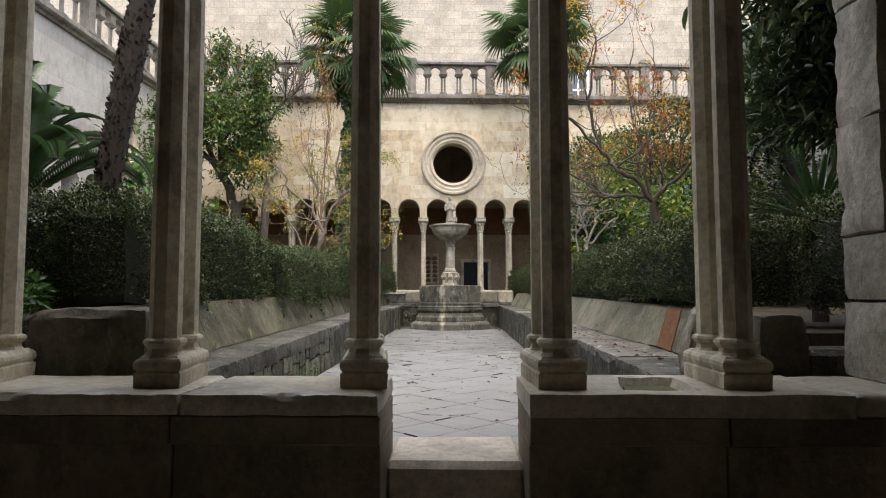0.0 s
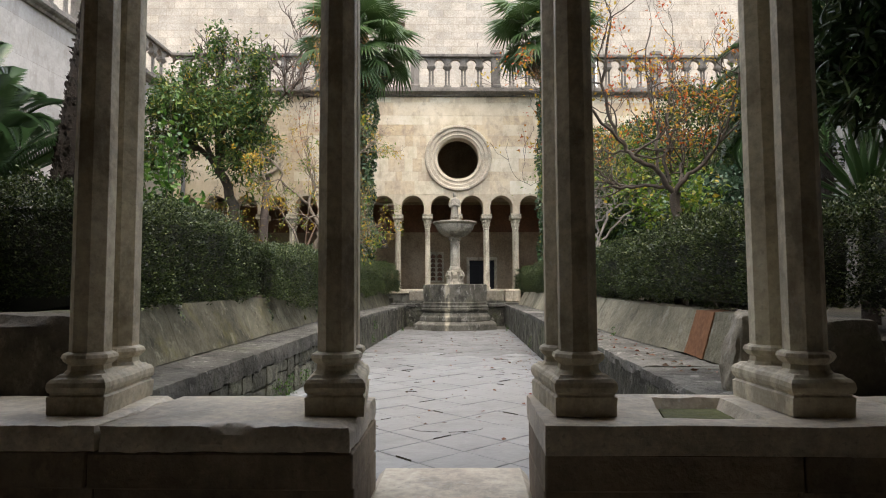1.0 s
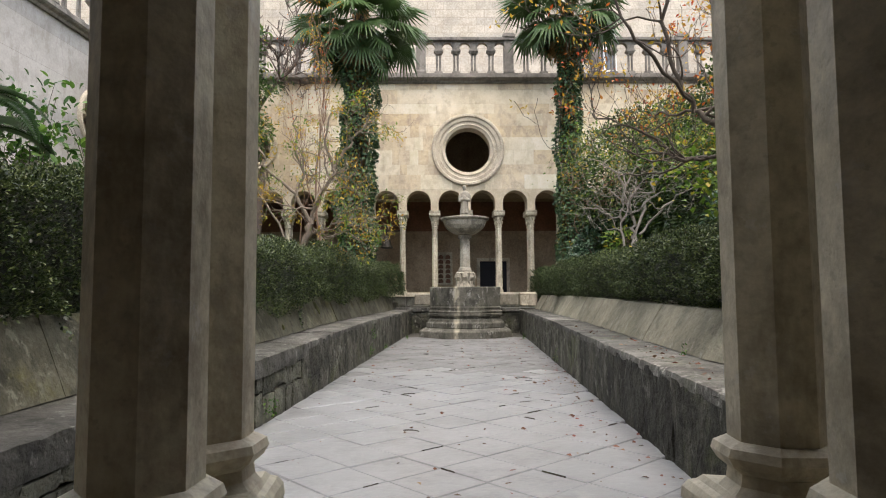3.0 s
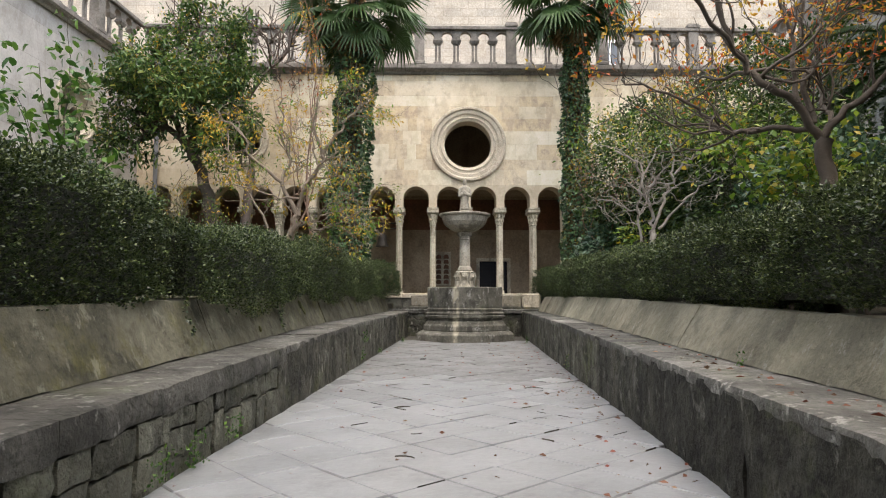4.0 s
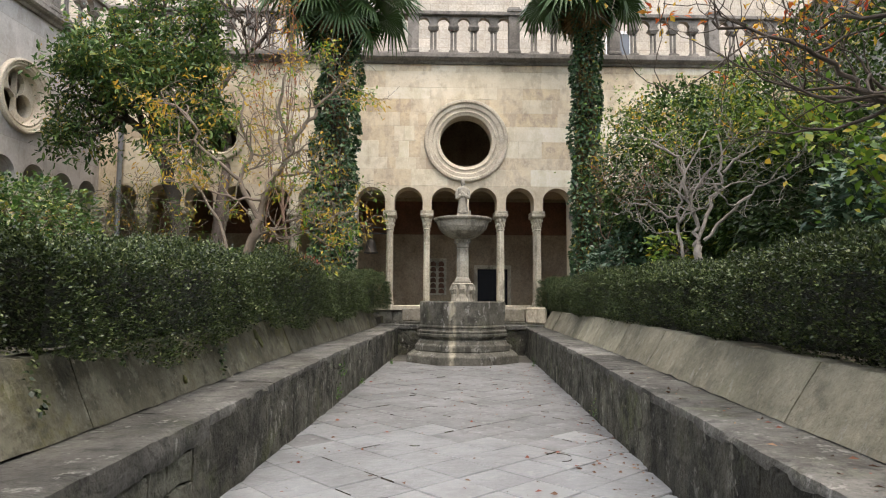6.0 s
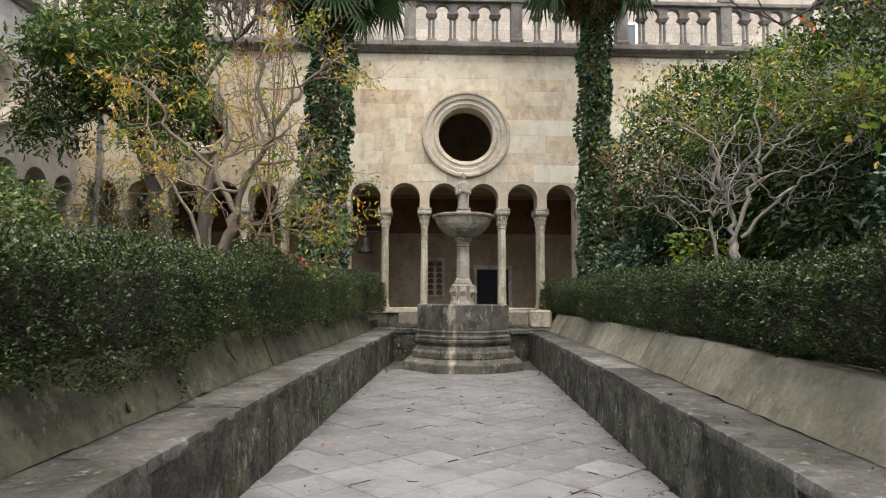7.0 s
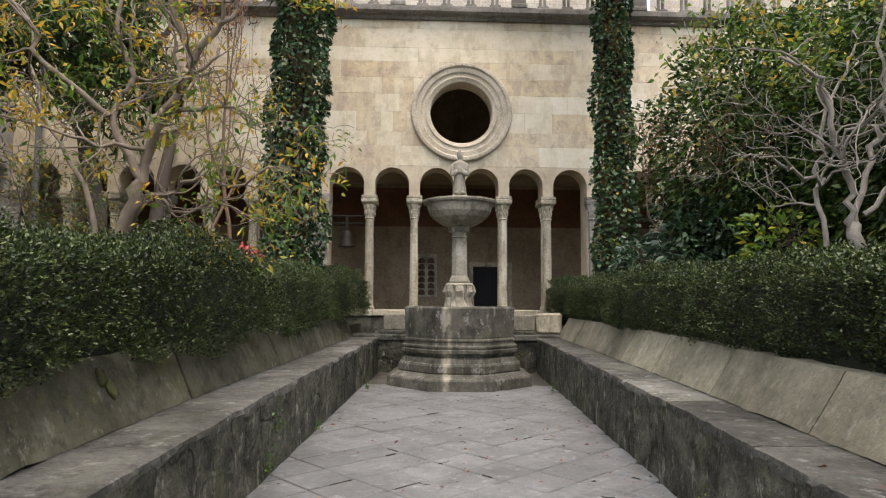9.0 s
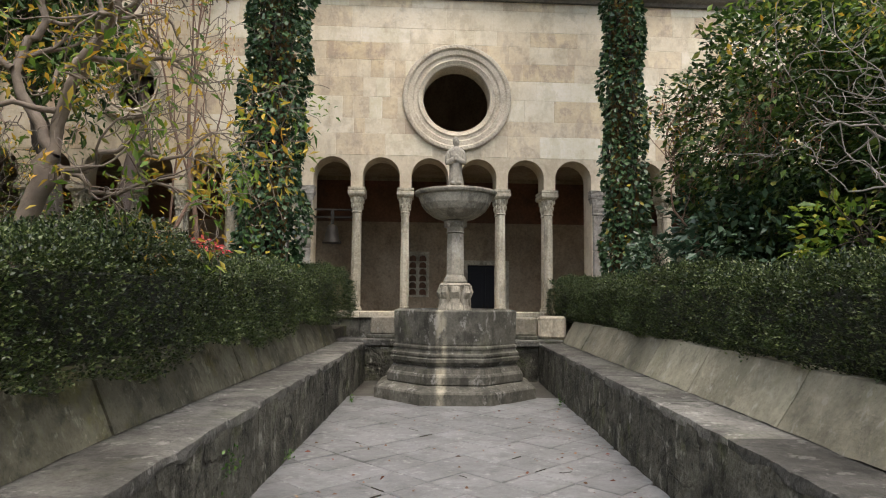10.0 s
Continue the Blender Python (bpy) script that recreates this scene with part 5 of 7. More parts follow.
def limbed(name, label, base, limbs, bark, foliage, seed, sprouts=5, twig=0.45, radius=0.06, sides=7, lift=0.15, above=0.0, rough=0.009, slim=0.55):
    """A tree on given main limbs: each is a start radius and the bends of its line; twigs sprout along the outer two thirds."""
    rng = np.random.default_rng(seed)
    ob = thing(name, label, "tree", Matrix.Translation(base))
    inv = Matrix.Translation(base).inverted()
    tips, twigs = [], []
    for k, (r0, bends) in enumerate(limbs):
        r0 *= 0.8 if k == 0 else slim
        B = np.array(bends, float)
        pts = []
        m = 4 * (len(B) - 1)
        for i in range(m + 1):
            u = i / 4
            j = min(int(u), len(B) - 2)
            f = u - j
            p0, p1, p2, p3 = B[max(j - 1, 0)], B[j], B[j + 1], B[min(j + 2, len(B) - 1)]
            q = 0.5 * (2 * p1 + (p2 - p0) * f + (2 * p0 - 5 * p1 + 4 * p2 - p3) * f * f + (3 * p1 - p0 - 3 * p2 + p3) * f ** 3)
            wob = rng.normal(size=3) * rough * (0.3 if i == 0 else 1)
            pts.append((tuple(q + wob), r0 * (1 - (0.3 if k == 0 else 0.66) * i / m) * rng.uniform(0.92, 1.1)))
        put_mesh("trunk" if k == 0 else "limb", tubes("limb", [pts], sides), bark, ob, inv)
        if k == 0:
            continue
        for s in range(sprouts):
            i = m if s == 0 else int(rng.integers(m // 3, m + 1))
            p = np.array(pts[i][0])
            h = p - np.array(pts[max(i - 2, 0)][0])
            h /= np.linalg.norm(h) + 1e-9
            d = h * 0.5 + rng.normal(size=3) * 0.75 + np.array((0, 0, lift))
            ls, ts = branches(seed * 7 + k * 31 + s, tuple(p), tuple(d), twig * rng.uniform(0.6, 1.25), pts[i][1] * 0.62, 2, (2, 3), 0.75, 0.68, 0.26, lift)
            twigs += ls
            tips += ts
    put_mesh("twig", tubes("twig", twigs, 5), bark, ob, inv, kind="stuff")
    tips = [t for t in tips if t[0][2] > above] or tips
    for k, (mat, per, size, scatter, keep, width) in enumerate(foliage):
        put_mesh("leaves" if k == 0 else "coloured_leaves", leaves_at(tips, per, size, seed + 50 + k, scatter, width, keep), mat, ob, inv, kind="stuff")
    return ob


def bush(name, label, centre, radii, n, size, mat, seed, width=0.55, stems=True, lumps=5):
    """A rounded, uneven mass of leaves on short stems."""
    rng = np.random.default_rng(seed)
    c = np.array(centre, float)
    ob = thing(name, label, "bush", Matrix.Translation(centre))
    inv = Matrix.Translation(centre).inverted()
    lob = rng.normal(size=(lumps, 3))
    lob /= np.linalg.norm(lob, axis=1, keepdims=True)
    lob[:, 2] = np.abs(lob[:, 2]) * 0.8
    d = rng.normal(size=(n, 3))
    d /= np.linalg.norm(d, axis=1, keepdims=True)
    bulge = np.max(d @ lob.T, axis=1) ** 6 * 0.35
    r = (0.62 + bulge + rng.random(n) ** 0.4 * 0.28)
    clump = np.sin(d[:, 0] * 9 + seed) * np.sin(d[:, 1] * 8 + 2 * seed) * np.sin(d[:, 2] * 9) * 0.16
    r = np.where(rng.random(n) < 0.25, r * rng.uniform(0.45, 0.9, n), r)
    P = c + d * (r + clump)[:, None] * np.array(radii)
    D = d + rng.normal(size=(n, 3)) * 0.6
    put_mesh("crown", leaf_mesh("leaves", P, D, size * (0.6 + 0.8 * rng.random(n)), rng, width, 0.25, 0.25), mat, ob, inv, kind="stuff")
    if stems:
        lines, tips = branches(seed, (c[0], c[1], c[2] - radii[2] * 1.0), (0.05, 0, 1), radii[2] * 1.1, 0.03, 3, (3, 4), 0.7, 0.65, 0.2, 0.1)
        put_mesh("trunk", tubes("trunk", lines[:1], 6), M_BARK, ob, inv)
        put_mesh("branch", tubes("branch", lines[1:], 5), M_BARK, ob, inv, kind="stuff")
    return ob


def frond_fan(seed, r=0.6, n=34, span=5.4, stalk=0.8):
    """A fan palm leaf: a stalk and a pleated fan of narrow blades with drooping tips. Stalk along +x."""
    rng = np.random.default_rng(seed)
    V, F = [np.array((stalk, 0, 0.0))], []
    for i in range(n):
        a = (i / (n - 1) - 0.5) * span
        ln = r * (0.72 + 0.28 * math.cos(a * 0.5)) * rng.uniform(0.9, 1.05)
        d = np.array((math.cos(a), math.sin(a), 0.0))
        s = np.array((-math.sin(a), math.cos(a), 0.0))
        w = 0.5 * span / n * r * 0.5
        o = V[0]
        b = len(V)
        m = o + d * ln * 0.55
        e = o + d * ln + np.array((0, 0, -0.1 - 0.16 * rng.random()))
        V += [m + s * w + (0, 0, -0.01), m + (0, 0, 0.025), m - s * w + (0, 0, -0.01), e]
        F += [(0, b, b + 1), (0, b + 1, b + 2), (b, b + 3, b + 1), (b + 1, b + 3, b + 2)]
    b = len(V)
    V += [np.array(p) for p in ((0, 0.012, 0), (0, -0.012, 0), (0, 0, 0.02))]
    F += [(b, 0, b + 1), (b + 1, 0, b + 2), (b + 2, 0, b)]
    return raw_mesh("fan leaf", V, F)


def frond_feather(seed, ln=1.3, pairs=64, leaf=0.19):
    """An arching cycad or feather leaf: narrow leaflets along a midrib."""
    rng = np.random.default_rng(seed)

    def at(t):
        return np.array((ln * math.sin(t * 1.25) / 1.1, 0, ln * (0.42 * math.sin(t * 2.2) - 0.16 * t * t)))
    ts = [0.0] + [0.12 + 0.88 * i / pairs for i in range(pairs + 1)]
    V, F = [at(t) for t in ts], []
    b = len(V)
    V += [at(t) - np.array((0, 0, 0.016 * (1.1 - t))) for t in ts]
    for i in range(len(ts) - 1):
        F += [(i, i + 1, b + i + 1), (i, b + i + 1, b + i)]
    for i in range(1, pairs + 1):
        t = ts[i]
        p, q = V[i], V[i + 1]
        d = (q - p) / (np.linalg.norm(q - p) + 1e-9)
        w = leaf * math.sin(math.pi * min(1, 0.12 + t * 0.86)) ** 0.6
        for s in (-1, 1):
            c = len(V)
            side = np.array((0, s * 0.86, 0.25)) + d * 0.55
            V += [p + side * w * 0.5 + d * 0.009 + (0, 0, 0.008), p + side * w * rng.uniform(0.92, 1.06) - np.array((0, 0, 0.03))]
            F += [(i, c, i + 1), (i, c + 1, c)]
    return raw_mesh("feather leaf", V, F)


def shaggy_trunk(pts, seed, tuft=0.07, n=900, split=0.02):
    """A palm trunk covered by torn leaf bases."""
    rng = np.random.default_rng(seed)
    lines = [pts]
    P = np.array([p for p, r in pts], float)
    R_ = np.array([r for p, r in pts])
    V = tubes("trunk", lines, 12)
    t = rng.random(n) * (len(P) - 1)
    i = np.minimum(t.astype(int), len(P) - 2)
    f = (t - i)[:, None]
    c = P[i] * (1 - f) + P[i + 1] * f
    r = (R_[i] * (1 - f[:, 0]) + R_[i + 1] * f[:, 0])
    a = rng.random(n) * 2 * math.pi
    d = np.stack([np.cos(a), np.sin(a), np.zeros(n)], 1)
    return V, leaf_mesh("leaf stubs", c + d * r[:, None] * 0.92, d * (0.7 if split < 0.1 else split) + np.array((0, 0, 0.9)) + rng.normal(size=(n, 3)) * 0.25, tuft * (0.6 + rng.random(n)), rng, 0.6, 0.4, 0.0)


FANS = [frond_fan(k) for k in range(3)]
DRY = [frond_fan(7, 0.55, 22, 3.0, 0.5)]
FEATHERS = [frond_feather(k) for k in range(3)]


def crown_of(ob, at, n, meshes, mat, seed, lo, hi, scale, lab="", roll=0.25, name="frond"):
    rng = random.Random(seed)
    for k in range(n):
        el = math.radians(lo + (hi - lo) * ((k + 0.5) / n))
        az = k * 2.39996 + rng.uniform(-0.2, 0.2)
        m = Matrix.Translation(at) @ Matrix.Rotation(az, 4, "Z") @ Matrix.Rotation(-el, 4, "Y") @ Matrix.Rotation(rng.uniform(-roll, roll), 4, "X") @ Matrix.Scale(scale * rng.uniform(0.85, 1.12), 4)
        put_mesh(name, meshes[k % len(meshes)], mat, ob, m, lab)


def fan_palm(label, x, y, z_top, r, lean, seed):
    ob = thing("fan_palm", label, "palm tree", Matrix.Translation((x, y, 0.7)))
    h = z_top - 0.7
    pts = [((lean * (i / 8) ** 1.5, 0, h * i / 8), r * (1.0 - 0.15 * i / 8)) for i in range(9)]
    tm, stub = shaggy_trunk(pts, seed, 0.12, 1400)
    put_mesh("trunk", tm, M_BARK_PALM, ob)
    put_mesh("leaf_sheath", stub, M_DRYPALM if r > 0.13 else M_BARK_PALM, ob, kind="stuff")
    top = (lean, 0, h)
    crown_of(ob, top, 40, FANS, M_PALM, seed, -68, 78, 1.22)
    crown_of(ob, (lean, 0, h - 0.25), 26 if r > 0.16 else 12, DRY, M_DRYPALM, seed + 1, -88, -66, 1.15, "dry hanging palm leaf", name="dry_frond")
    return ob


fan_palm("tall fan palm with green fans over a skirt of dry leaves", -1.98, 16.95, 7.3, 0.17, 0.1, 21)
fan_palm("tall fan palm with green fans above an ivy-clad trunk", 2.93, 17.85, 7.85, 0.15, 0.05, 31)


def ivy(label, x, y, z0, z1, r0, r1, n, seed, lean=0.1):
    rng = np.random.default_rng(seed)
    ob = thing("ivy", label, "climbing ivy", Matrix.Translation((x, y, z0)))
    t = rng.random(n)
    a = rng.random(n) * 2 * math.pi
    wob = 0.1 * np.sin(a * 3 + t * 9) + 0.08 * np.sin(a * 5 - t * 23) + 0.12 * np.sin(t * 31 + a)
    r = (r0 * (1 - t) + r1 * t) * (0.78 + wob + 0.22 * rng.random(n))
    d = np.stack([np.cos(a), np.sin(a), np.zeros(n)], 1)
    P = np.stack([r * np.cos(a) + lean * t ** 1.5, r * np.sin(a), t * (z1 - z0)], 1)
    D = d * 0.6 + np.array((0, 0, -0.7)) + rng.normal(size=(n, 3)) * 0.35
    put_mesh("leaves", leaf_mesh("leaves", P, D, 0.068 * (0.6 + 0.8 * rng.random(n)), rng, 0.85, 0.2), M_IVY, ob, kind="stuff")
    lines = []
    for k in range(9):
        a0 = rng.random() * 6.28
        lines.append([((0.8 * r0 * math.cos(a0 + i * 0.25) * (1 - 0.06 * i), 0.8 * r0 * math.sin(a0 + i * 0.25) * (1 - 0.06 * i), (z1 - z0) * i / 8), 0.014) for i in range(9)])
    put_mesh("vine_stem", tubes("vine", lines, 5), M_BARK, ob)


ivy("dense dark ivy climbing a palm trunk", -1.98, 16.95, 1.0, 6.2, 0.46, 0.38, 11000, 41)
ivy("dense dark ivy climbing a palm trunk", 2.93, 17.85, 0.9, 7.2, 0.32, 0.27, 9500, 42, 0.05)


def leaning_palm():
    ob = thing("date_palm", "leaning palm with a dark shaggy trunk beside the hedge", "palm tree", Matrix.Translation((-2.3, 5.9, 0.7)))
    pts = [((0.85 * (i / 9) ** 1.15, -0.1 * i / 9, 4.9 * i / 9), 0.1 + 0.01 * math.sin(i * 2.2)) for i in range(10)]
    tm, stub = shaggy_trunk(pts, 77, 0.036, 5200, 0.3)
    put_mesh("trunk", tm, M_BARK_PALM, ob)
    put_mesh("leaf_sheath", stub, M_BARK_PALM, ob, kind="stuff")
    crown_of(ob, (0.85, -0.1, 4.9), 18, FEATHERS, M_CYCAD, 5, 15, 80, 1.3)


leaning_palm()


def cycad(label, x, y, z, n, scale, seed, trunk=0.5, low=0):
    ob = thing("cycad", label, "cycad", Matrix.Translation((x, y, z - trunk)))
    tm, stub = shaggy_trunk([((0, 0, trunk * i / 4), 0.14) for i in range(5)], seed, 0.09, 260)
    put_mesh("trunk", tm, M_BARK_PALM, ob)
    put_mesh("leaf_sheath", stub, M_BARK_PALM, ob, kind="stuff")
    crown_of(ob, (0, 0, trunk), n, FEATHERS, M_CYCAD, seed, low, 72, scale)


cycad("dark green cycad with arching feathery fronds", -4.05, 7.3, 1.72, 50, 1.3, 61, 1.0)
cycad("dark green cycad with arching feathery fronds", 5.75, 10.4, 3.5, 90, 1.25, 62, 2.8, -60)


def yucca():
    ob = thing("yucca", "spiky dark yucca rosette behind the hedge", "yucca", Matrix.Translation((3.5, 5.85, 0.68)))
    put_mesh("trunk", tubes("trunk", [[((0, 0, 0), 0.06), ((0, 0, 0.8), 0.05)]], 8), M_BARK_PALM, ob)
    V = np.array([(0, 0.02, 0), (0.35, 0.028, 0.02), (0.75, 0, 0.0), (0.35, -0.028, 0.02), (0, -0.02, 0), (0.35, 0, -0.005)])
    F = np.array([(0, 1, 5), (0, 5, 4), (4, 5, 3), (1, 2, 5), (5, 2, 3)])
    me = raw_mesh("blade", V, F)
    crown_of(ob, (0, 0, 0.8), 46, [me], M_CYCAD, 9, -5, 82, 0.85, name="blade")


yucca()

# trees and shrubs of the west bed
limbed("evergreen_tree", "dense evergreen tree with a bent dark trunk and scattered golden leaves", (-5.2, 17.5, 0.7), [
    (0.2, [(-5.2, 17.5, 0.7), (-5.18, 17.5, 2.4), (-5.35, 17.5, 3.4), (-5.65, 17.45, 4.2)]),
    (0.12, [(-5.65, 17.45, 4.1), (-6.1, 17.3, 4.6), (-6.5, 17.1, 4.5), (-6.75, 16.9, 4.0)]),
    (0.11, [(-5.65, 17.45, 4.2), (-6.1, 17.4, 5.0), (-6.3, 17.3, 5.7), (-6.5, 17.2, 6.2)]),
    (0.12, [(-5.65, 17.45, 4.2), (-5.6, 17.4, 5.3), (-5.75, 17.3, 6.2), (-5.5, 17.3, 7.2)]),
    (0.09, [(-5.65, 17.45, 4.3), (-5.1, 17.5, 4.9), (-4.8, 17.5, 5.3), (-4.6, 17.4, 5.4)]),
    (0.09, [(-5.6, 17.4, 5.0), (-5.0, 17.3, 5.8), (-4.7, 17.2, 6.4)]),
    (0.08, [(-5.65, 17.4, 4.4), (-5.5, 16.8, 4.9), (-5.2, 16.4, 5.3)]),
    (0.08, [(-5.9, 17.3, 4.7), (-6.2, 16.7, 5.1), (-6.3, 16.4, 5.6)]),
    (0.07, [(-5.55, 17.45, 4.0), (-5.0, 17.1, 4.4), (-4.7, 16.9, 4.4)]),
], M_BARK, [(M_EVER, 8, 0.12, 0.13, 0.32, 0.36), (M_GOLD, 9, 0.055, 0.1, 0.035, 0.36)], 101, sprouts=13, twig=0.5, lift=0.08, rough=0.03, slim=0.7)
tree("bare_tree", "leafless tree with a haze of fine pinkish twigs", "tree", [
    dict(base=(-4.9, 18.5, 0.7), heading=(0.0, 0, 1), length=5.9, radius=0.15, levels=4, kids=(5, 6), spread=0.85, shrink=0.4, gnarl=0.12, lift=0.08, thin=0.011),
    dict(base=(-4.9, 18.5, 5.4), heading=(0.3, 0, 1), length=1.9, radius=0.06, levels=3, kids=(5, 6), spread=0.85, shrink=0.55, gnarl=0.14, lift=0.1, thin=0.011),
    dict(base=(-4.9, 18.5, 5.2), heading=(-0.35, 0, 1), length=1.9, radius=0.06, levels=3, kids=(5, 6), spread=0.85, shrink=0.55, gnarl=0.14, lift=0.1, thin=0.011),
], M_TWIG, [(M_AUTUMN, 1, 0.05, 0.05, 0.02, 0.5)], 131)
limbed("crape_myrtle", "pale-barked shrub tree with bare gnarled limbs and a few yellow leaves", (-1.96, 11.88, 0.70), [
    (0.085, [(-1.96, 11.88, 0.70), (-1.79, 11.88, 1.60), (-1.66, 11.88, 1.94)]),
    (0.065, [(-1.66, 11.88, 1.94), (-1.56, 11.83, 2.29), (-1.40, 11.78, 2.51), (-1.32, 11.78, 2.73), (-1.40, 11.68, 2.98), (-1.32, 11.58, 3.47)]),
    (0.05, [(-1.34, 11.78, 2.69), (-1.20, 11.83, 2.98), (-1.06, 11.88, 3.18), (-0.78, 11.88, 3.47)]),
    (0.055, [(-1.66, 11.88, 1.94), (-1.90, 11.88, 2.39), (-1.81, 11.98, 2.69), (-1.91, 11.98, 2.98), (-1.94, 11.98, 3.57)]),
    (0.04, [(-1.89, 11.88, 2.39), (-2.25, 11.68, 2.70), (-2.35, 11.63, 2.99), (-2.60, 11.51, 3.20)]),
    (0.032, [(-1.63, 11.88, 1.83), (-1.42, 11.78, 1.87), (-1.26, 11.73, 1.94), (-0.98, 11.68, 1.89), (-0.78, 11.63, 1.99)]),
    (0.03, [(-1.64, 11.88, 1.89), (-1.47, 11.98, 1.77), (-1.22, 12.07, 1.84), (-1.03, 12.17, 1.74)]),
    (0.03, [(-1.63, 11.88, 2.18), (-1.82, 11.68, 2.15), (-2.03, 11.58, 2.20), (-2.36, 11.38, 2.29)]),
    (0.032, [(-1.47, 11.83, 2.44), (-1.18, 11.98, 2.49), (-0.98, 12.07, 2.40)]),
    (0.04, [(-1.97, 11.98, 1.20), (-2.26, 12.17, 1.99), (-2.66, 12.27, 2.59), (-2.86, 12.47, 3.27)]),
], M_BARK_TAN, [(M_GOLD, 12, 0.055, 0.06, 0.02, 0.36), (M_YELLOWGREEN, 12, 0.055, 0.06, 0.022, 0.38)], 141, sprouts=11, twig=0.34, lift=0.05, rough=0.016)
tree("wisteria", "tangled leafless wisteria with golden leaves beside the palm", "climber", [
    dict(base=(-2.5, 16.2, 0.7), heading=(0.1, 0, 1), length=2.9, radius=0.035, levels=3, kids=(3, 4), spread=0.32, shrink=0.66, gnarl=0.11, lift=0.5),
    dict(base=(-2.2, 15.6, 0.7), heading=(0.15, -0.2, 1), length=0.95, radius=0.03, levels=3, kids=(3, 4), spread=0.95, shrink=0.62, gnarl=0.32, lift=-0.02),
    dict(base=(-3.5, 16.6, 0.7), heading=(0.0, 0, 1), length=2.6, radius=0.035, levels=3, kids=(2, 3), spread=0.4, shrink=0.62, gnarl=0.15, lift=0.45),
], M_REDTWIG, [(M_GOLD, 7, 0.065, 0.09, 0.12, 0.32), (M_AUTUMN, 7, 0.055, 0.09, 0.14, 0.34)], 151, above=4.2)
tree("tangled_shrub", "tangled dark shrub of bare brown stems before the arcade", "shrub", [
    dict(base=(-4.3, 15.6, 0.7), heading=(-0.1, 0, 1), length=1.0, radius=0.035, levels=4, kids=(3, 4), spread=0.8, shrink=0.72, gnarl=0.22, lift=0.12, thin=0.004),
    dict(base=(-5.3, 15.2, 0.7), heading=(0.1, 0, 1), length=1.1, radius=0.035, levels=4, kids=(3, 4), spread=0.8, shrink=0.72, gnarl=0.22, lift=0.12, thin=0.004),
    dict(base=(-6.2, 16.2, 0.7), heading=(0.0, 0, 1), length=1.2, radius=0.035, levels=4, kids=(3, 4), spread=0.8, shrink=0.72, gnarl=0.22, lift=0.15, thin=0.004),
], M_BARK, [(M_OLIVE, 6, 0.07, 0.09, 0.1, 0.4), (M_GOLD, 6, 0.06, 0.08, 0.04, 0.36)], 181)
tree("leafy_shrub", "tall shrub with large fresh green leaves", "shrub", [
    dict(base=(-3.0, 8.75, 0.7), heading=(0.06, 0, 1), length=0.85, radius=0.022, levels=2, kids=(3, 4), spread=0.42, shrink=0.88, gnarl=0.1, lift=0.35),
    dict(base=(-3.3, 8.65, 0.7), heading=(-0.06, 0, 1), length=0.9, radius=0.022, levels=2, kids=(3, 4), spread=0.42, shrink=0.85, gnarl=0.1, lift=0.35),
    dict(base=(-2.72, 8.8, 0.7), heading=(0.02, 0, 1), length=0.55, radius=0.02, levels=2, kids=(3, 4), spread=0.6, shrink=0.8, gnarl=0.12, lift=0.15),
    dict(base=(-3.2, 8.9, 0.7), heading=(-0.1, 0, 1), length=0.55, radius=0.02, levels=2, kids=(4, 5), spread=0.6, shrink=0.8, gnarl=0.12, lift=0.15),
], M_BARK, [(M_BRIGHT, 6, 0.085, 0.08, 0.95, 0.52)], 161)
bush("round_shrub", "leafy green shrub beside the tall shoots", (-2.95, 8.85, 1.45), (0.68, 0.45, 0.68), 4800, 0.068, M_BUSH, 174)
bush("round_shrub", "dark rounded evergreen shrub", (-4.9, 12.3, 1.65), (1.05, 1.05, 1.0), 12000, 0.06, M_EVER, 171)
bush("round_shrub", "dark rounded evergreen shrub behind the hedge", (-1.85, 12.9, 1.55), (0.42, 0.45, 0.26), 7000, 0.03, M_HEDGE, 172)
bush("round_shrub", "dark leafy shrub under the bare limbs", (-3.3, 15.2, 1.35), (0.8, 0.8, 0.6), 5000, 0.06, M_EVER, 176)
bush("flowering_plant", "low plant with red leaves above the hedge", (-1.9, 14.0, 1.61), (0.3, 0.34, 0.12), 620, 0.06, M_RED, 173, stems=False)

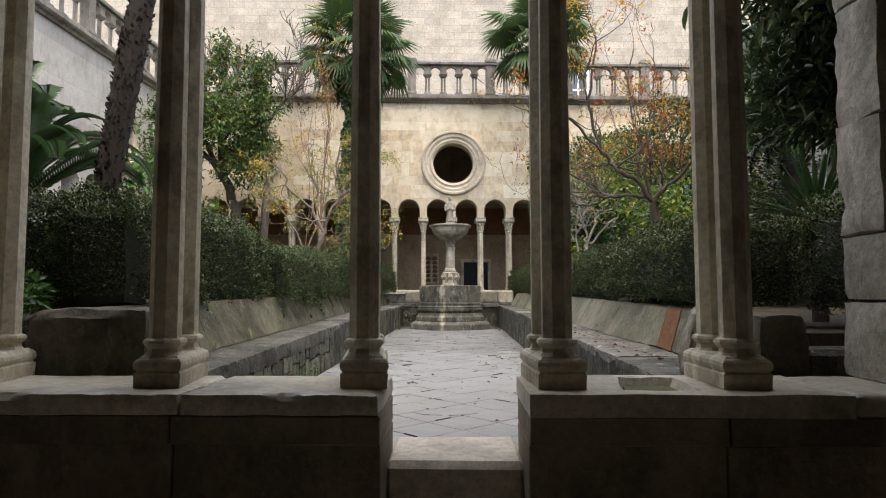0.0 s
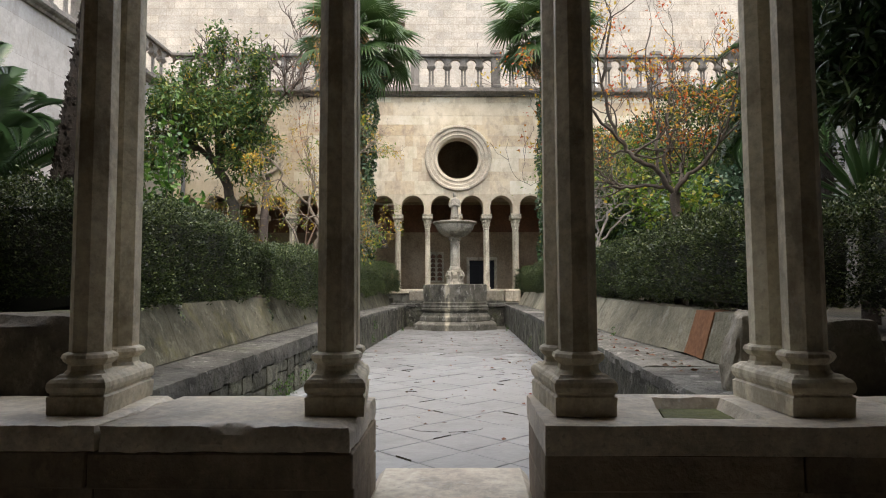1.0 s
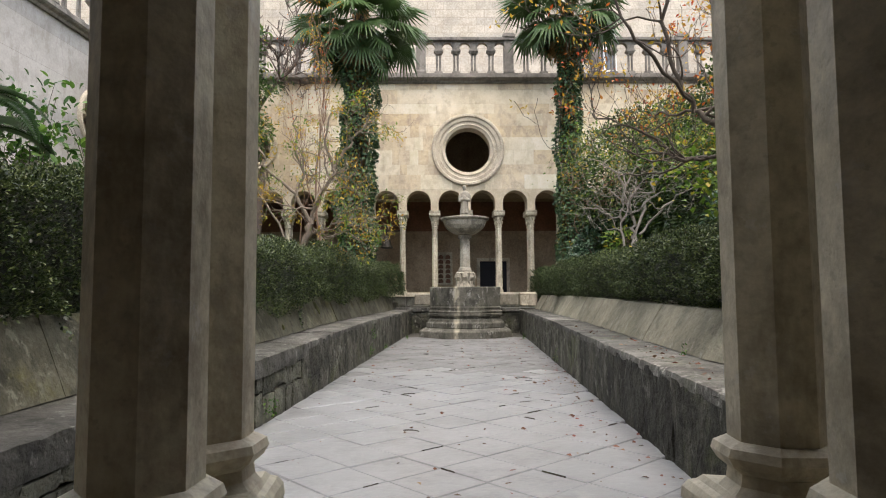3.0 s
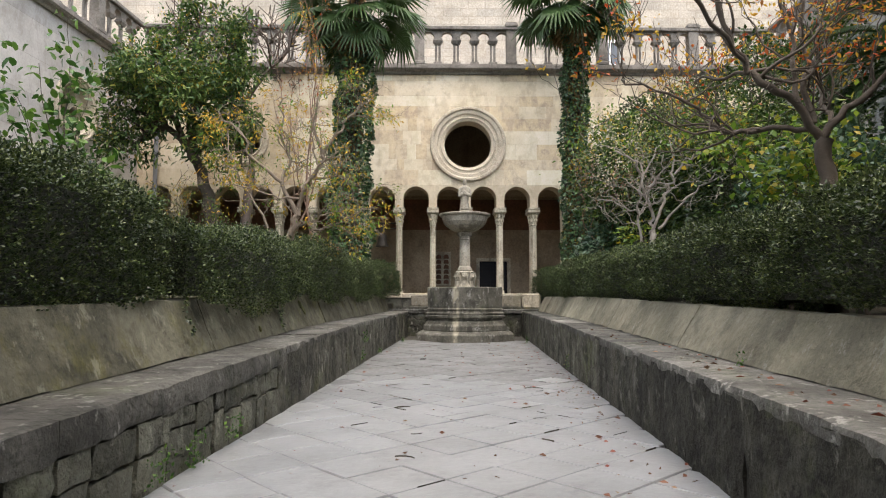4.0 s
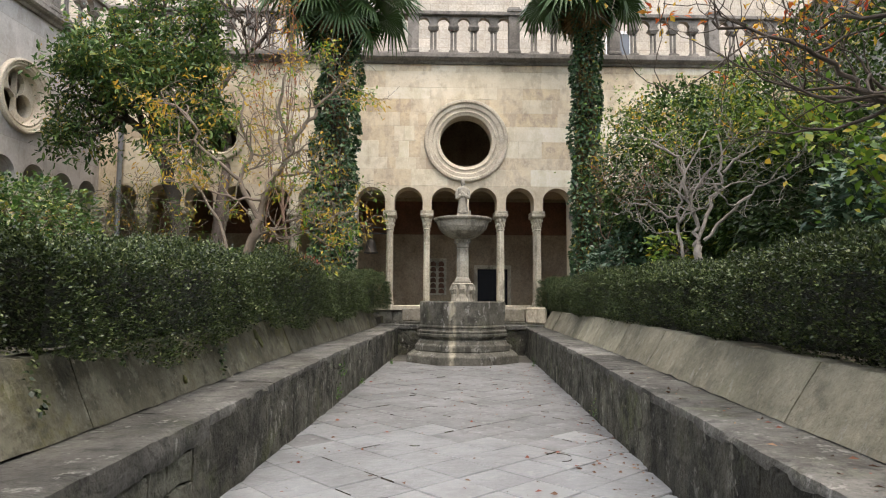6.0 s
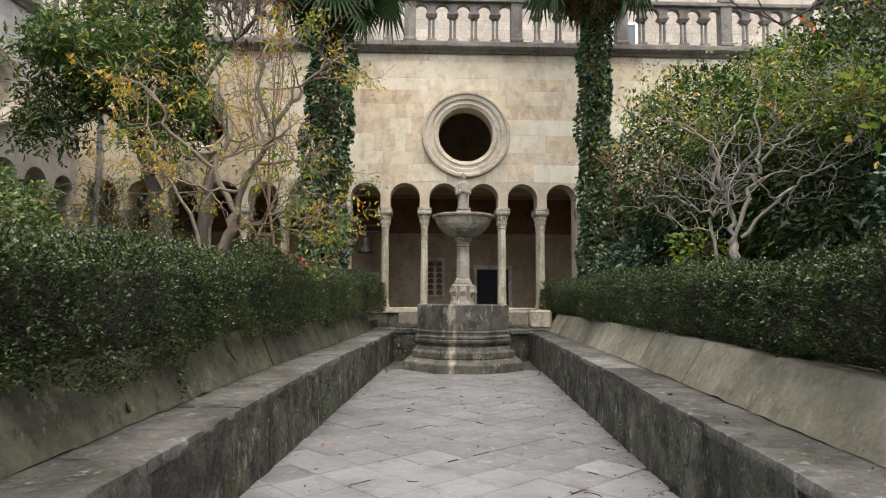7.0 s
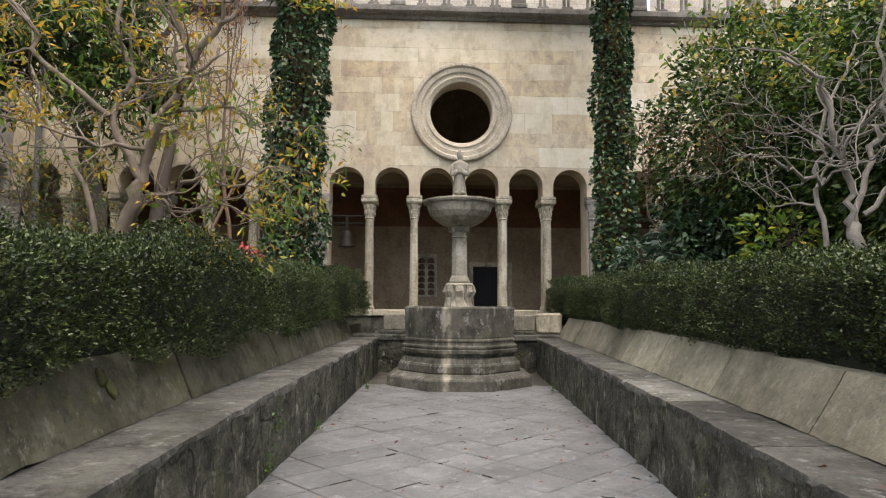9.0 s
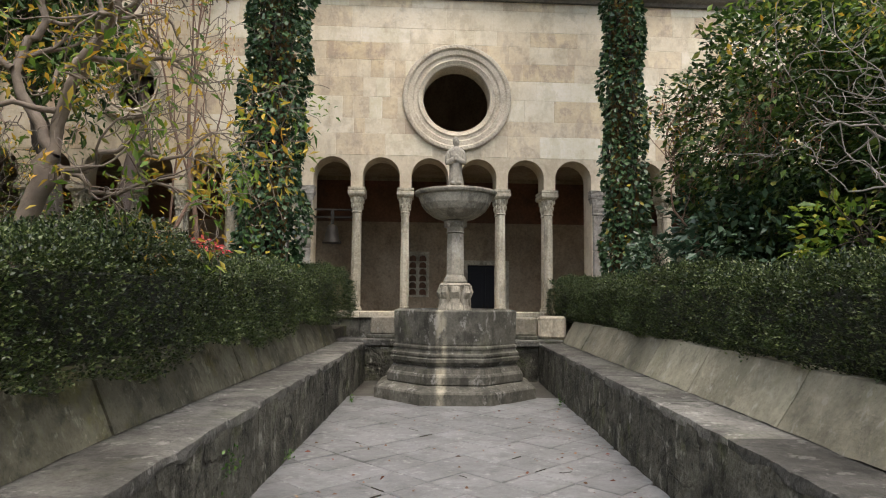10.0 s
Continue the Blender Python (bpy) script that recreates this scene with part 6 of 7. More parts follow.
# trees and shrubs of the east bed
limbed("persimmon_tree", "gnarled dark tree with sparse orange autumn leaves", (2.9, 7.8, 0.68), [
    (0.08, [(2.9, 7.8, 0.68), (2.87, 7.8, 1.5), (2.84, 7.8, 1.92)]),
    (0.065, [(2.84, 7.8, 1.88), (2.67, 7.75, 2.11), (2.44, 7.7, 2.22), (2.34, 7.7, 2.36), (2.2, 7.65, 2.6), (2.12, 7.6, 3.1), (2.2, 7.55, 3.6)]),
    (0.042, [(2.76, 7.8, 1.96), (2.5, 7.9, 1.98), (2.3, 7.95, 1.98), (2.16, 8.0, 2.12), (1.95, 8.0, 2.26), (1.65, 8.1, 2.4)]),
    (0.06, [(2.84, 7.8, 1.9), (2.98, 7.75, 2.06), (3.12, 7.7, 2.2), (3.3, 7.6, 2.5), (3.4, 7.5, 3.0)]),
    (0.042, [(2.67, 7.75, 2.11), (2.66, 7.8, 2.35), (2.72, 7.85, 2.6), (2.62, 7.9, 3.1), (2.7, 8.0, 3.7)]),
    (0.046, [(2.8, 7.8, 2.0), (2.76, 7.85, 2.28), (2.87, 7.9, 2.4), (2.84, 8.0, 2.6), (2.95, 8.1, 3.1), (3.0, 8.2, 3.6)]),
    (0.035, [(2.34, 7.7, 2.36), (2.0, 7.5, 2.62), (1.75, 7.4, 2.9), (1.65, 7.3, 3.3), (1.7, 7.2, 3.7)]),
    (0.03, [(2.5, 7.9, 1.98), (2.35, 8.2, 2.05), (2.2, 8.5, 2.2)]),
    (0.04, [(2.9, 7.8, 2.0), (3.05, 8.2, 2.3), (3.2, 8.5, 2.8)]),
], M_BARK, [(M_AUTUMN, 7, 0.042, 0.05, 0.055, 0.45), (M_GOLD, 8, 0.042, 0.05, 0.045, 0.45)], 202, sprouts=11, twig=0.46, lift=0.4, above=2.35, rough=0.012, slim=0.46)
tree("leafy_shrub", "low shrub with broad yellow-green leaves", "shrub", [
    dict(base=(3.45, 8.4, 0.68), heading=(0.05, 0, 1), length=0.8, radius=0.02, levels=3, kids=(3, 4), spread=0.7, shrink=0.7, gnarl=0.18, lift=0.2),
    dict(base=(3.3, 9.2, 0.68), heading=(-0.1, 0, 1), length=0.7, radius=0.02, levels=3, kids=(3, 4), spread=0.7, shrink=0.7, gnarl=0.18, lift=0.2),
], M_BARK, [(M_YELLOWGREEN, 6, 0.066, 0.13, 0.6, 0.62)], 211)
limbed("pomegranate_tree", "pale many-limbed shrub tree with yellow-green leaves high in its crown", (2.85, 11.78, 0.70), [
    (0.07, [(2.85, 11.78, 0.70), (2.89, 11.78, 1.30), (2.91, 11.78, 1.67)]),
    (0.06, [(2.91, 11.78, 1.64), (2.91, 11.78, 1.86), (2.81, 11.78, 2.16), (2.73, 11.73, 2.46), (2.59, 11.68, 2.65), (2.39, 11.68, 2.70)]),
    (0.055, [(2.91, 11.78, 1.64), (3.06, 11.82, 2.11), (3.16, 11.87, 2.31), (3.21, 11.87, 2.51), (3.18, 11.87, 2.85), (3.21, 11.87, 3.23)]),
    (0.045, [(2.96, 11.78, 1.73), (3.22, 11.68, 2.03), (3.42, 11.59, 2.25), (3.70, 11.50, 2.33)]),
    (0.05, [(2.82, 11.87, 0.70), (2.78, 11.87, 1.58), (2.75, 11.87, 1.96), (2.76, 11.87, 2.22), (2.90, 11.91, 2.61), (3.08, 11.96, 2.94)]),
    (0.032, [(2.78, 11.87, 1.98), (2.58, 11.82, 1.99), (2.42, 11.78, 2.08), (2.24, 11.78, 2.12)]),
    (0.035, [(3.21, 11.87, 2.46), (3.45, 11.78, 2.70), (3.70, 11.68, 2.85)]),
    (0.03, [(2.81, 11.78, 2.17), (2.92, 11.59, 2.36), (2.96, 11.50, 2.65)]),
], M_BARK_PALE, [(M_OLIVE, 8, 0.045, 0.12, 0.34, 0.45), (M_YELLOWGREEN, 8, 0.05, 0.14, 0.2, 0.45), (M_GOLD, 9, 0.042, 0.06, 0.06, 0.5)], 221, sprouts=7, twig=0.4, above=2.7, rough=0.018, slim=0.42)
tree("bare_shrub", "leafless brown shrub with a few orange leaves by the palm", "shrub", [
    dict(base=(3.3, 15.0, 0.68), heading=(-0.05, 0, 1), length=1.3, radius=0.03, levels=4, kids=(3, 4), spread=0.6, shrink=0.7, gnarl=0.16, lift=0.25, thin=0.004),
    dict(base=(3.65, 14.6, 0.68), heading=(0.0, 0, 1), length=1.2, radius=0.03, levels=4, kids=(3, 4), spread=0.65, shrink=0.7, gnarl=0.16, lift=0.25, thin=0.004),
], M_REDTWIG, [(M_GOLD, 6, 0.05, 0.07, 0.02, 0.4), (M_AUTUMN, 6, 0.05, 0.07, 0.02, 0.4)], 251)
bush("evergreen_bush", "large dense green bush against the side arcade", (5.0, 12.7, 2.5), (1.7, 2.0, 2.05), 42000, 0.068, M_BUSH, 231, lumps=9)
bush("evergreen_bush", "large dense green bush against the side arcade", (5.7, 15.8, 2.5), (1.8, 1.8, 2.0), 28000, 0.09, M_BUSH, 232, lumps=8)
bush("evergreen_bush", "dense green bush behind the pale-limbed tree", (4.0, 14.5, 2.7), (1.3, 1.15, 1.65), 30000, 0.068, M_BUSH, 236, lumps=9)
bush("laurel_bush", "glossy grey-green laurel with big leaves", (3.65, 15.2, 1.65), (0.9, 1.0, 1.0), 3800, 0.12, M_LAUREL, 233, 0.45)
bush("laurel_bush", "glossy grey-green laurel with big leaves", (4.3, 10.4, 1.7), (0.8, 0.9, 0.9), 4200, 0.1, M_LAUREL, 235, 0.5)
bush("laurel_bush", "glossy grey-green laurel with big leaves", (3.25, 14.3, 1.55), (0.75, 0.7, 0.75), 2600, 0.095, M_LAUREL, 237, 0.45)
bush("low_shrub", "small leafy green weed beside the end block", (-1.72, 4.3, 0.9), (0.13, 0.13, 0.13), 200, 0.06, M_BRIGHT, 239, 0.5, stems=False)
bush("low_shrub", "small bright yellow-green shrub behind the hedge", (3.0, 13.0, 1.62), (0.28, 0.3, 0.36), 420, 0.075, M_YELLOWGREEN, 238, 0.5)
# Added shrub: stands in for the shade low in the bush behind it.
bush("round_shrub", "added dark shrub standing in for the shaded lower bush", (4.35, 11.7, 1.7), (0.95, 0.8, 0.95), 8000, 0.07, M_LOQUAT, 241)
bush("laurel_bush", "low glossy shrub at the foot of the palm", (3.15, 17.0, 1.4), (0.5, 0.6, 0.7), 1500, 0.1, M_LAUREL, 234, 0.45)
tree("loquat_tree", "dark evergreen tree with long hanging leaves near the gallery", "tree", [
    dict(base=(4.6, 6.2, 0.68), heading=(-0.08, 0, 1), length=1.9, radius=0.11, levels=4, kids=(4, 5), spread=0.7, shrink=0.62, gnarl=0.14, lift=0.12),
], M_BARK, [(M_LOQUAT, 8, 0.14, 0.17, 1.0, 0.3)], 242)

# ---- doors, lattice, bell and small fittings of the far gallery ----


def far_fittings():
    ob = thing("door_1", "dark painted double door in the far gallery wall", "door", WALL @ Matrix.Translation((1.03, 3.26, 0)), kind="structure")
    for x0, x1 in ((-0.43, -0.001), (0.001, 0.43)):
        bm = bmesh.new()
        box(bm, x0, x1, 0, 0.05, 0.0, 1.97, 0.004)
        for z0, z1 in ((0.15, 0.85), (1.0, 1.8)):
            box(bm, x0 + 0.08, x1 - 0.08, -0.012, 0.0, z0, z1, 0.006)
        leaf = part("door_leaf", bm, M_DOOR, ob)
        bm = bmesh.new()
        xh = x1 - 0.05 if x0 < -0.1 else x0 + 0.05
        box(bm, xh - 0.012, xh + 0.012, -0.05, -0.012, 0.95, 1.07, 0.004)
        part("door_handle", bm, M_IRON, leaf, "dark metal handle")
    bm = bmesh.new()
    for q in ((-0.53, -0.43, 0, 2.08), (0.43, 0.53, 0, 2.08), (-0.43, 0.43, 1.98, 2.08)):
        box(bm, q[0], q[1], -0.1, 0.02, q[2], q[3], 0.006)
    part("door_frame", bm, M_SHAFT, ob, "stone door surround")
    ob = thing("lattice_window", "narrow barred window with a stone grille of arched lights", "window", WALL @ Matrix.Translation((-0.545, 3.2, 1.28)), kind="structure")
    bm = bmesh.new()
    for q in ((-0.26, -0.2, -0.05, 0.99), (0.2, 0.26, -0.05, 0.99)):
        box(bm, q[0], q[1], -0.03, 0.05, q[2], q[3], 0.004)
    box(bm, -0.2, 0.2, -0.03, 0.05, 0.93, 0.99, 0.004)
    box(bm, -0.2, 0.2, -0.03, 0.05, -0.05, 0.0, 0.004)
    lattice = part("window_frame", bm, M_SHAFT, ob)
    for i in range(6):
        z = 0.155 * i
        bm = bmesh.new()
        strip_wall(bm, [-0.2, -0.03, 0.03, 0.2] + [sx * 0.115 + 0.08 * math.cos(math.pi * k / 8) for sx in (-1, 1) for k in range(9)],
                   lambda u: [(0.055 + math.sqrt(max(0, 0.08 ** 2 - (abs(u) - 0.115) ** 2)), 0.155)] if abs(abs(u) - 0.115) < 0.08 else [(0, 0.155)], 0.0, 0.06)
        part("grille_row", bm, M_SHAFT, lattice, at=Matrix.Translation((0, 0, z)))
    bm = bmesh.new()
    box(bm, -0.2, 0.2, 0.12, 0.16, 0, 0.93)
    part("dark_pane", bm, M_REDBAND, ob)
    ob = thing("bell", "small dark bronze bell hanging from an iron bar in the arcade", "bell", WALL @ Matrix.Translation((-2.18, 0.25, 2.2)))
    bm = bmesh.new()
    ring_loft(bm, [(0, 0.175), (0.02, 0.17), (0.07, 0.135), (0.2, 0.115), (0.29, 0.1), (0.33, 0.06), (0.35, 0.02)], 20)
    part("bell_body", bm, M_IRON, ob, smooth=True)
    bm = bmesh.new()
    box(bm, -0.03, 0.03, -0.02, 0.02, 0.35, 0.62, 0.004)
    hanger = part("hanger", bm, M_IRON, ob)
    for z in (0.46, 0.6):
        bm = bmesh.new()
        box(bm, -0.4, 0.4, -0.018, 0.018, z, z + 0.03, 0.004)
        part("cross_bar", bm, M_IRON, hanger)
    for u, z, w in ((-2.1, 10.45, 0.95),):
        bm = bmesh.new()
        box(bm, u - w / 2, u + w / 2, 3.3, 3.62, z, z + 0.1, 0.02)
        box(bm, u - w / 2 + 0.08, u + w / 2 - 0.08, 3.4, 3.62, z - 0.16, z, 0.03)
        o = part("stone_corbel", bm, M_GREY, None, at=WALL)
        tagged(o, "small projecting stone corbel on the upper wall", "corbel", kind="structure")
    ob = thing("window_1", "white framed window of the upper storey behind the balustrade", "window", WALL @ Matrix.Translation((4.9, 3.58, 7.6)), kind="structure")
    bm = bmesh.new()
    for q in ((-0.4, -0.32, 0, 1.6), (0.32, 0.4, 0, 1.6), (-0.03, 0.03, 0, 1.6), (-0.32, 0.32, 0, 0.08), (-0.32, 0.32, 1.52, 1.6), (-0.32, 0.32, 0.75, 0.81)):
        box(bm, q[0], q[1], -0.02, 0.03, q[2], q[3], 0.004)
    upper = part("window_frame", bm, M_FRAMEW, ob)
    bm = bmesh.new()
    box(bm, -0.32, 0.32, 0.0, 0.02, 0.08, 1.52)
    part("pane", bm, M_GLASSY, upper)


far_fittings()

# ---- ashlar facing and paving ----


def ashlar():
    rng = random.Random(17)
    z = 3.79
    while z < CORNICE - 0.06:
        h = min(rng.choice((0.28, 0.33, 0.36, 0.4)), CORNICE - 0.01 - z)
        u = -8.55 + rng.uniform(-0.4, 0.0)
        while u < 8.35:
            w = rng.choice((0.2, 0.24, 0.28)) if -2.3 < u < -1.0 and 4.1 < z < 5.6 else rng.choice((0.4, 0.55, 0.7, 0.85, 1.05)) * rng.uniform(0.85, 1.15)
            spans = [(max(u, -8.55), min(u + w, 8.35))]
            for cu, cz, r in ((0.07, 4.88, 0.82), (-5.75, 4.95, 0.5), (5.8, 4.95, 0.5)):
                dz = 0 if z < cz < z + h else min(abs(z - cz), abs(z + h - cz))
                if dz < r:
                    half = math.sqrt(r * r - dz * dz)
                    out = []
                    for a, b in spans:
                        if b <= cu - half or a >= cu + half:
                            out.append((a, b))
                        else:
                            if a < cu - half:
                                out.append((a, cu - half))
                            if b > cu + half:
                                out.append((cu + half, b))
                    spans = out
            for a, b in spans:
                if b - a > 0.06:
                    d = rng.uniform(0.002, 0.006)
                    bm = bmesh.new()
                    box(bm, a + 0.0015, b - 0.0015, -d, 0.02, z + 0.0015, z + h - 0.0015)
                    es = [e for e in bm.edges if all(v.co.y < 0 for v in e.verts)]
                    bmesh.ops.bevel(bm, geom=es, offset=0.004, segments=1, affect="EDGES")
                    part("block", bm, M_ASHLAR, north)
            u += w
        z += h


ashlar()


def clip(poly, axis, lim, keep_less):
    out = []
    for i, p in enumerate(poly):
        q = poly[(i + 1) % len(poly)]
        a = (p[axis] <= lim) if keep_less else (p[axis] >= lim)
        b = (q[axis] <= lim) if keep_less else (q[axis] >= lim)
        if a:
            out.append(p)
        if a != b:
            t = (lim - p[axis]) / (q[axis] - p[axis])
            out.append((p[0] + (q[0] - p[0]) * t, p[1] + (q[1] - p[1]) * t))
    return out


def paving():
    rng = random.Random(23)
    ob = thing("path_paving", "pale worn paving of square slabs laid diagonally", "path", kind="structure")
    hd = 0.2475
    cx, cy = 0.48, 8.61
    for i in range(-12, 13):
        for j in range(-20, 34):
            if (i + j) % 2:
                continue
            x, y = cx + i * hd, cy + j * hd
            g = hd - rng.choice((0.0025, 0.003, 0.004, 0.0075))
            poly = [(x + g, y), (x, y + g), (x - g, y), (x, y - g)]
            for ax, lim, less in ((0, XR + 0.03, True), (0, XL - 0.03, False), (1, 16.7, True), (1, 4.2, False)):
                poly = clip(poly, ax, lim, less) if poly else poly
            if len(poly) < 3:
                continue
            area = abs(sum(p[0] * q[1] - p[1] * q[0] for p, q in zip(poly, poly[1:] + poly[:1]))) / 2
            if area < 0.006:
                continue
            broken = i == 0 and j == 0
            top = rng.uniform(-0.004, 0.003)
            tx, ty = rng.uniform(-0.0035, 0.0035), rng.uniform(-0.0035, 0.0035)
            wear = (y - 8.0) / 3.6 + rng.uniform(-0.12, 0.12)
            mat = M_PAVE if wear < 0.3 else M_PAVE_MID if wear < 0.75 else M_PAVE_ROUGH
            pieces = [poly]
            if broken:
                pieces = []
                for p0, p1, q0, q1 in ((-1, 1, -1, -0.16), (-1, 0.05, -0.12, 1), (0.09, 1, -0.12, 1)):
                    pieces.append([(x + g * (p - q) / 2, y + g * (p + q) / 2) for p, q in ((p0, q0), (p1, q0), (p1, q1), (p0, q1))])
            for poly in pieces:
                mx, my = sum(p[0] for p in poly) / len(poly) - x, sum(p[1] for p in poly) / len(poly) - y
                bm = bmesh.new()
                rows = []
                for s, z in ((1.0, -0.06), (1.0, -0.006), (0.975, 0.0)):
                    rows.append([bm.verts.new((mx + (p[0] - x - mx) * s, my + (p[1] - y - my) * s, z + (p[0] - x) * tx + (p[1] - y) * ty)) for p in poly])
                n = len(poly)
                for a, b in zip(rows, rows[1:]):
                    for k in range(n):
                        bm.faces.new((a[k], a[(k + 1) % n], b[(k + 1) % n], b[k]))
                bm.faces.new(rows[-1])
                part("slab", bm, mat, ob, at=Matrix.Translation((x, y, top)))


paving()


def joint_dirt():
    """Earth in the worn joints and in one curved crack: thin uneven ridges that end in points."""
    rng = random.Random(41)
    bm = bmesh.new()

    def ridge(pts, w):
        last = None
        for k, (x, y) in enumerate(pts):
            a, b = pts[max(0, k - 1)], pts[min(len(pts) - 1, k + 1)]
            d = Vector((b[0] - a[0], b[1] - a[1], 0)).normalized()
            side = Vector((-d.y, d.x, 0)) * w * (0.15 + math.sin(math.pi * k / (len(pts) - 1)) * rng.uniform(0.5, 1.2))
            c = Vector((x, y, 0))
            row = [bm.verts.new(c + side + Vector((0, 0, -0.01))), bm.verts.new(c + Vector((0, 0, 0.0045))), bm.verts.new(c - side + Vector((0, 0, -0.01)))]
            if last:
                for q in (0, 1):
                    bm.faces.new((last[q], last[q + 1], row[q + 1], row[q]))
            last = row
    hd, cx, cy = 0.2475, 0.48, 8.61
    for _ in range(80):
        i, j = rng.randint(-4, 4), rng.randint(-15, 26)
        if (i + j) % 2:
            continue
        x, y = cx + i * hd, cy + j * hd
        s = rng.choice((-1, 1))
        t0 = rng.uniform(0, 0.6)
        t1 = min(1, t0 + rng.uniform(0.15, 0.5))
        ridge([(x + hd * t, y + s * hd * (1 - t) + rng.uniform(-0.002, 0.002)) for t in (t0 + (t1 - t0) * k / 6 for k in range(7))], rng.uniform(0.0015, 0.0038))
    ridge([(0.6 + 0.25 * math.cos(a), 5.76 + 0.13 * math.sin(a) + rng.uniform(-0.008, 0.008)) for a in (math.pi * (1.05 + 0.42 * k / 9) for k in range(10))], 0.012)
    ridge([(0.6 + 0.25 * math.cos(a), 5.76 + 0.13 * math.sin(a) + rng.uniform(-0.008, 0.008)) for a in (math.pi * (1.53 + 0.46 * k / 9) for k in range(10))], 0.014)
    for _ in range(16):
        x, y, a = rng.uniform(-0.5, 1.4), rng.uniform(5.4, 14), rng.uniform(0, 6.28)
        ridge([(x + 0.02 * k * math.cos(a + 0.15 * k), y + 0.02 * k * math.sin(a + 0.15 * k)) for k in range(rng.randint(5, 8))], 0.005)
    o = part("joint_earth", bm, M_SOIL)
    tagged(o, "dark earth and twigs caught in the worn paving joints", "earth", kind="stuff")


joint_dirt()


def litter():
    rng = np.random.default_rng(5)
    n = 430
    P = np.stack([rng.uniform(XL + 0.05, XR - 0.05, n), 4.4 + 11.5 * rng.random(n), np.full(n, 0.008)], 1)
    edge = rng.random(n) < 0.45
    P[edge, 0] = XR - np.abs(rng.normal(size=edge.sum())) * 0.25 - 0.03
    m = 90
    Q = np.stack([rng.uniform(XR + 0.08, 2.06, m), 4.8 + 5.7 * rng.random(m) ** 1.5, np.zeros(m)], 1)
    Q[:, 2] = 0.49 + 0.01 * (Q[:, 1] - 6) + 0.012
    P = np.concatenate([P, Q])
    D = np.stack([rng.normal(size=len(P)), rng.normal(size=len(P)), np.full(len(P), 0.05)], 1)
    ob = put_mesh("fallen_leaves", leaf_mesh("litter", P, D, 0.034 * (0.5 + rng.random(len(P))), rng, 0.55, 0.3), M_LITTER)
    tagged(ob, "scattered brown and red fallen leaves on the stones", "leaves", kind="stuff")
    for k, (x, y, z, h, n, mat) in enumerate(((XL + 0.03, 6.6, 0.05, 0.16, 70, M_BRIGHT), (XL + 0.02, 7.0, 0.02, 0.2, 90, M_BRIGHT), (XL + 0.02, 7.5, 0.05, 0.14, 60, M_BRIGHT), (XL + 0.02, 5.6, 0.0, 0.12, 50, M_BRIGHT), (XL + 0.02, 12.2, 0.28, 0.16, 60, M_BRIGHT), (XL + 0.02, 12.0, 0.08, 0.16, 60, M_BRIGHT), (XL + 0.02, 13.5, 0.02, 0.1, 50, M_BRIGHT), (2.1, 7.35, 0.5, 0.09, 26, M_BRIGHT), (XR - 0.03, 11.2, 0.05, 0.18, 40, M_EVER), (-0.75, 16.2, 0.0, 0.1, 50, M_BRIGHT), (1.68, 16.1, 0.0, 0.12, 50, M_BRIGHT))):
        P = np.stack([x + rng.normal(size=n) * 0.015, y + rng.normal(size=n) * (0.03 if x > 2 else 0.055), z + rng.random(n) ** 1.5 * h * 0.9], 1)
        D = rng.normal(size=(n, 3)) * 0.6 + np.array((0.3 if x < 0 else -0.3, 0, 0.6))
        o = put_mesh("weed", leaf_mesh("weed", P, D, 0.019 * (0.6 + rng.random(n)), rng, 0.6, 0.3), mat)
        tagged(o, "small green weed growing from a stone joint", "weed", group="weeds", kind="stuff")


litter()


def ground_cover():
    rng = np.random.default_rng(8)
    n = 2600
    P = np.stack([rng.uniform(-2.1, -1.5, n), rng.uniform(6.3, 8.1, n), 0.725 + 0.09 * rng.random(n) ** 1.5], 1)
    D = rng.normal(size=(n, 3)) * 0.8 + np.array((0.2, -0.2, 0.5))
    o = put_mesh("ground_cover", leaf_mesh("cover", P, D, 0.035 * (0.6 + rng.random(n)), rng, 0.7, 0.3), M_BRIGHT)
    tagged(o, "low bright green ground cover under the hedge", "ground cover", kind="stuff")


ground_cover()


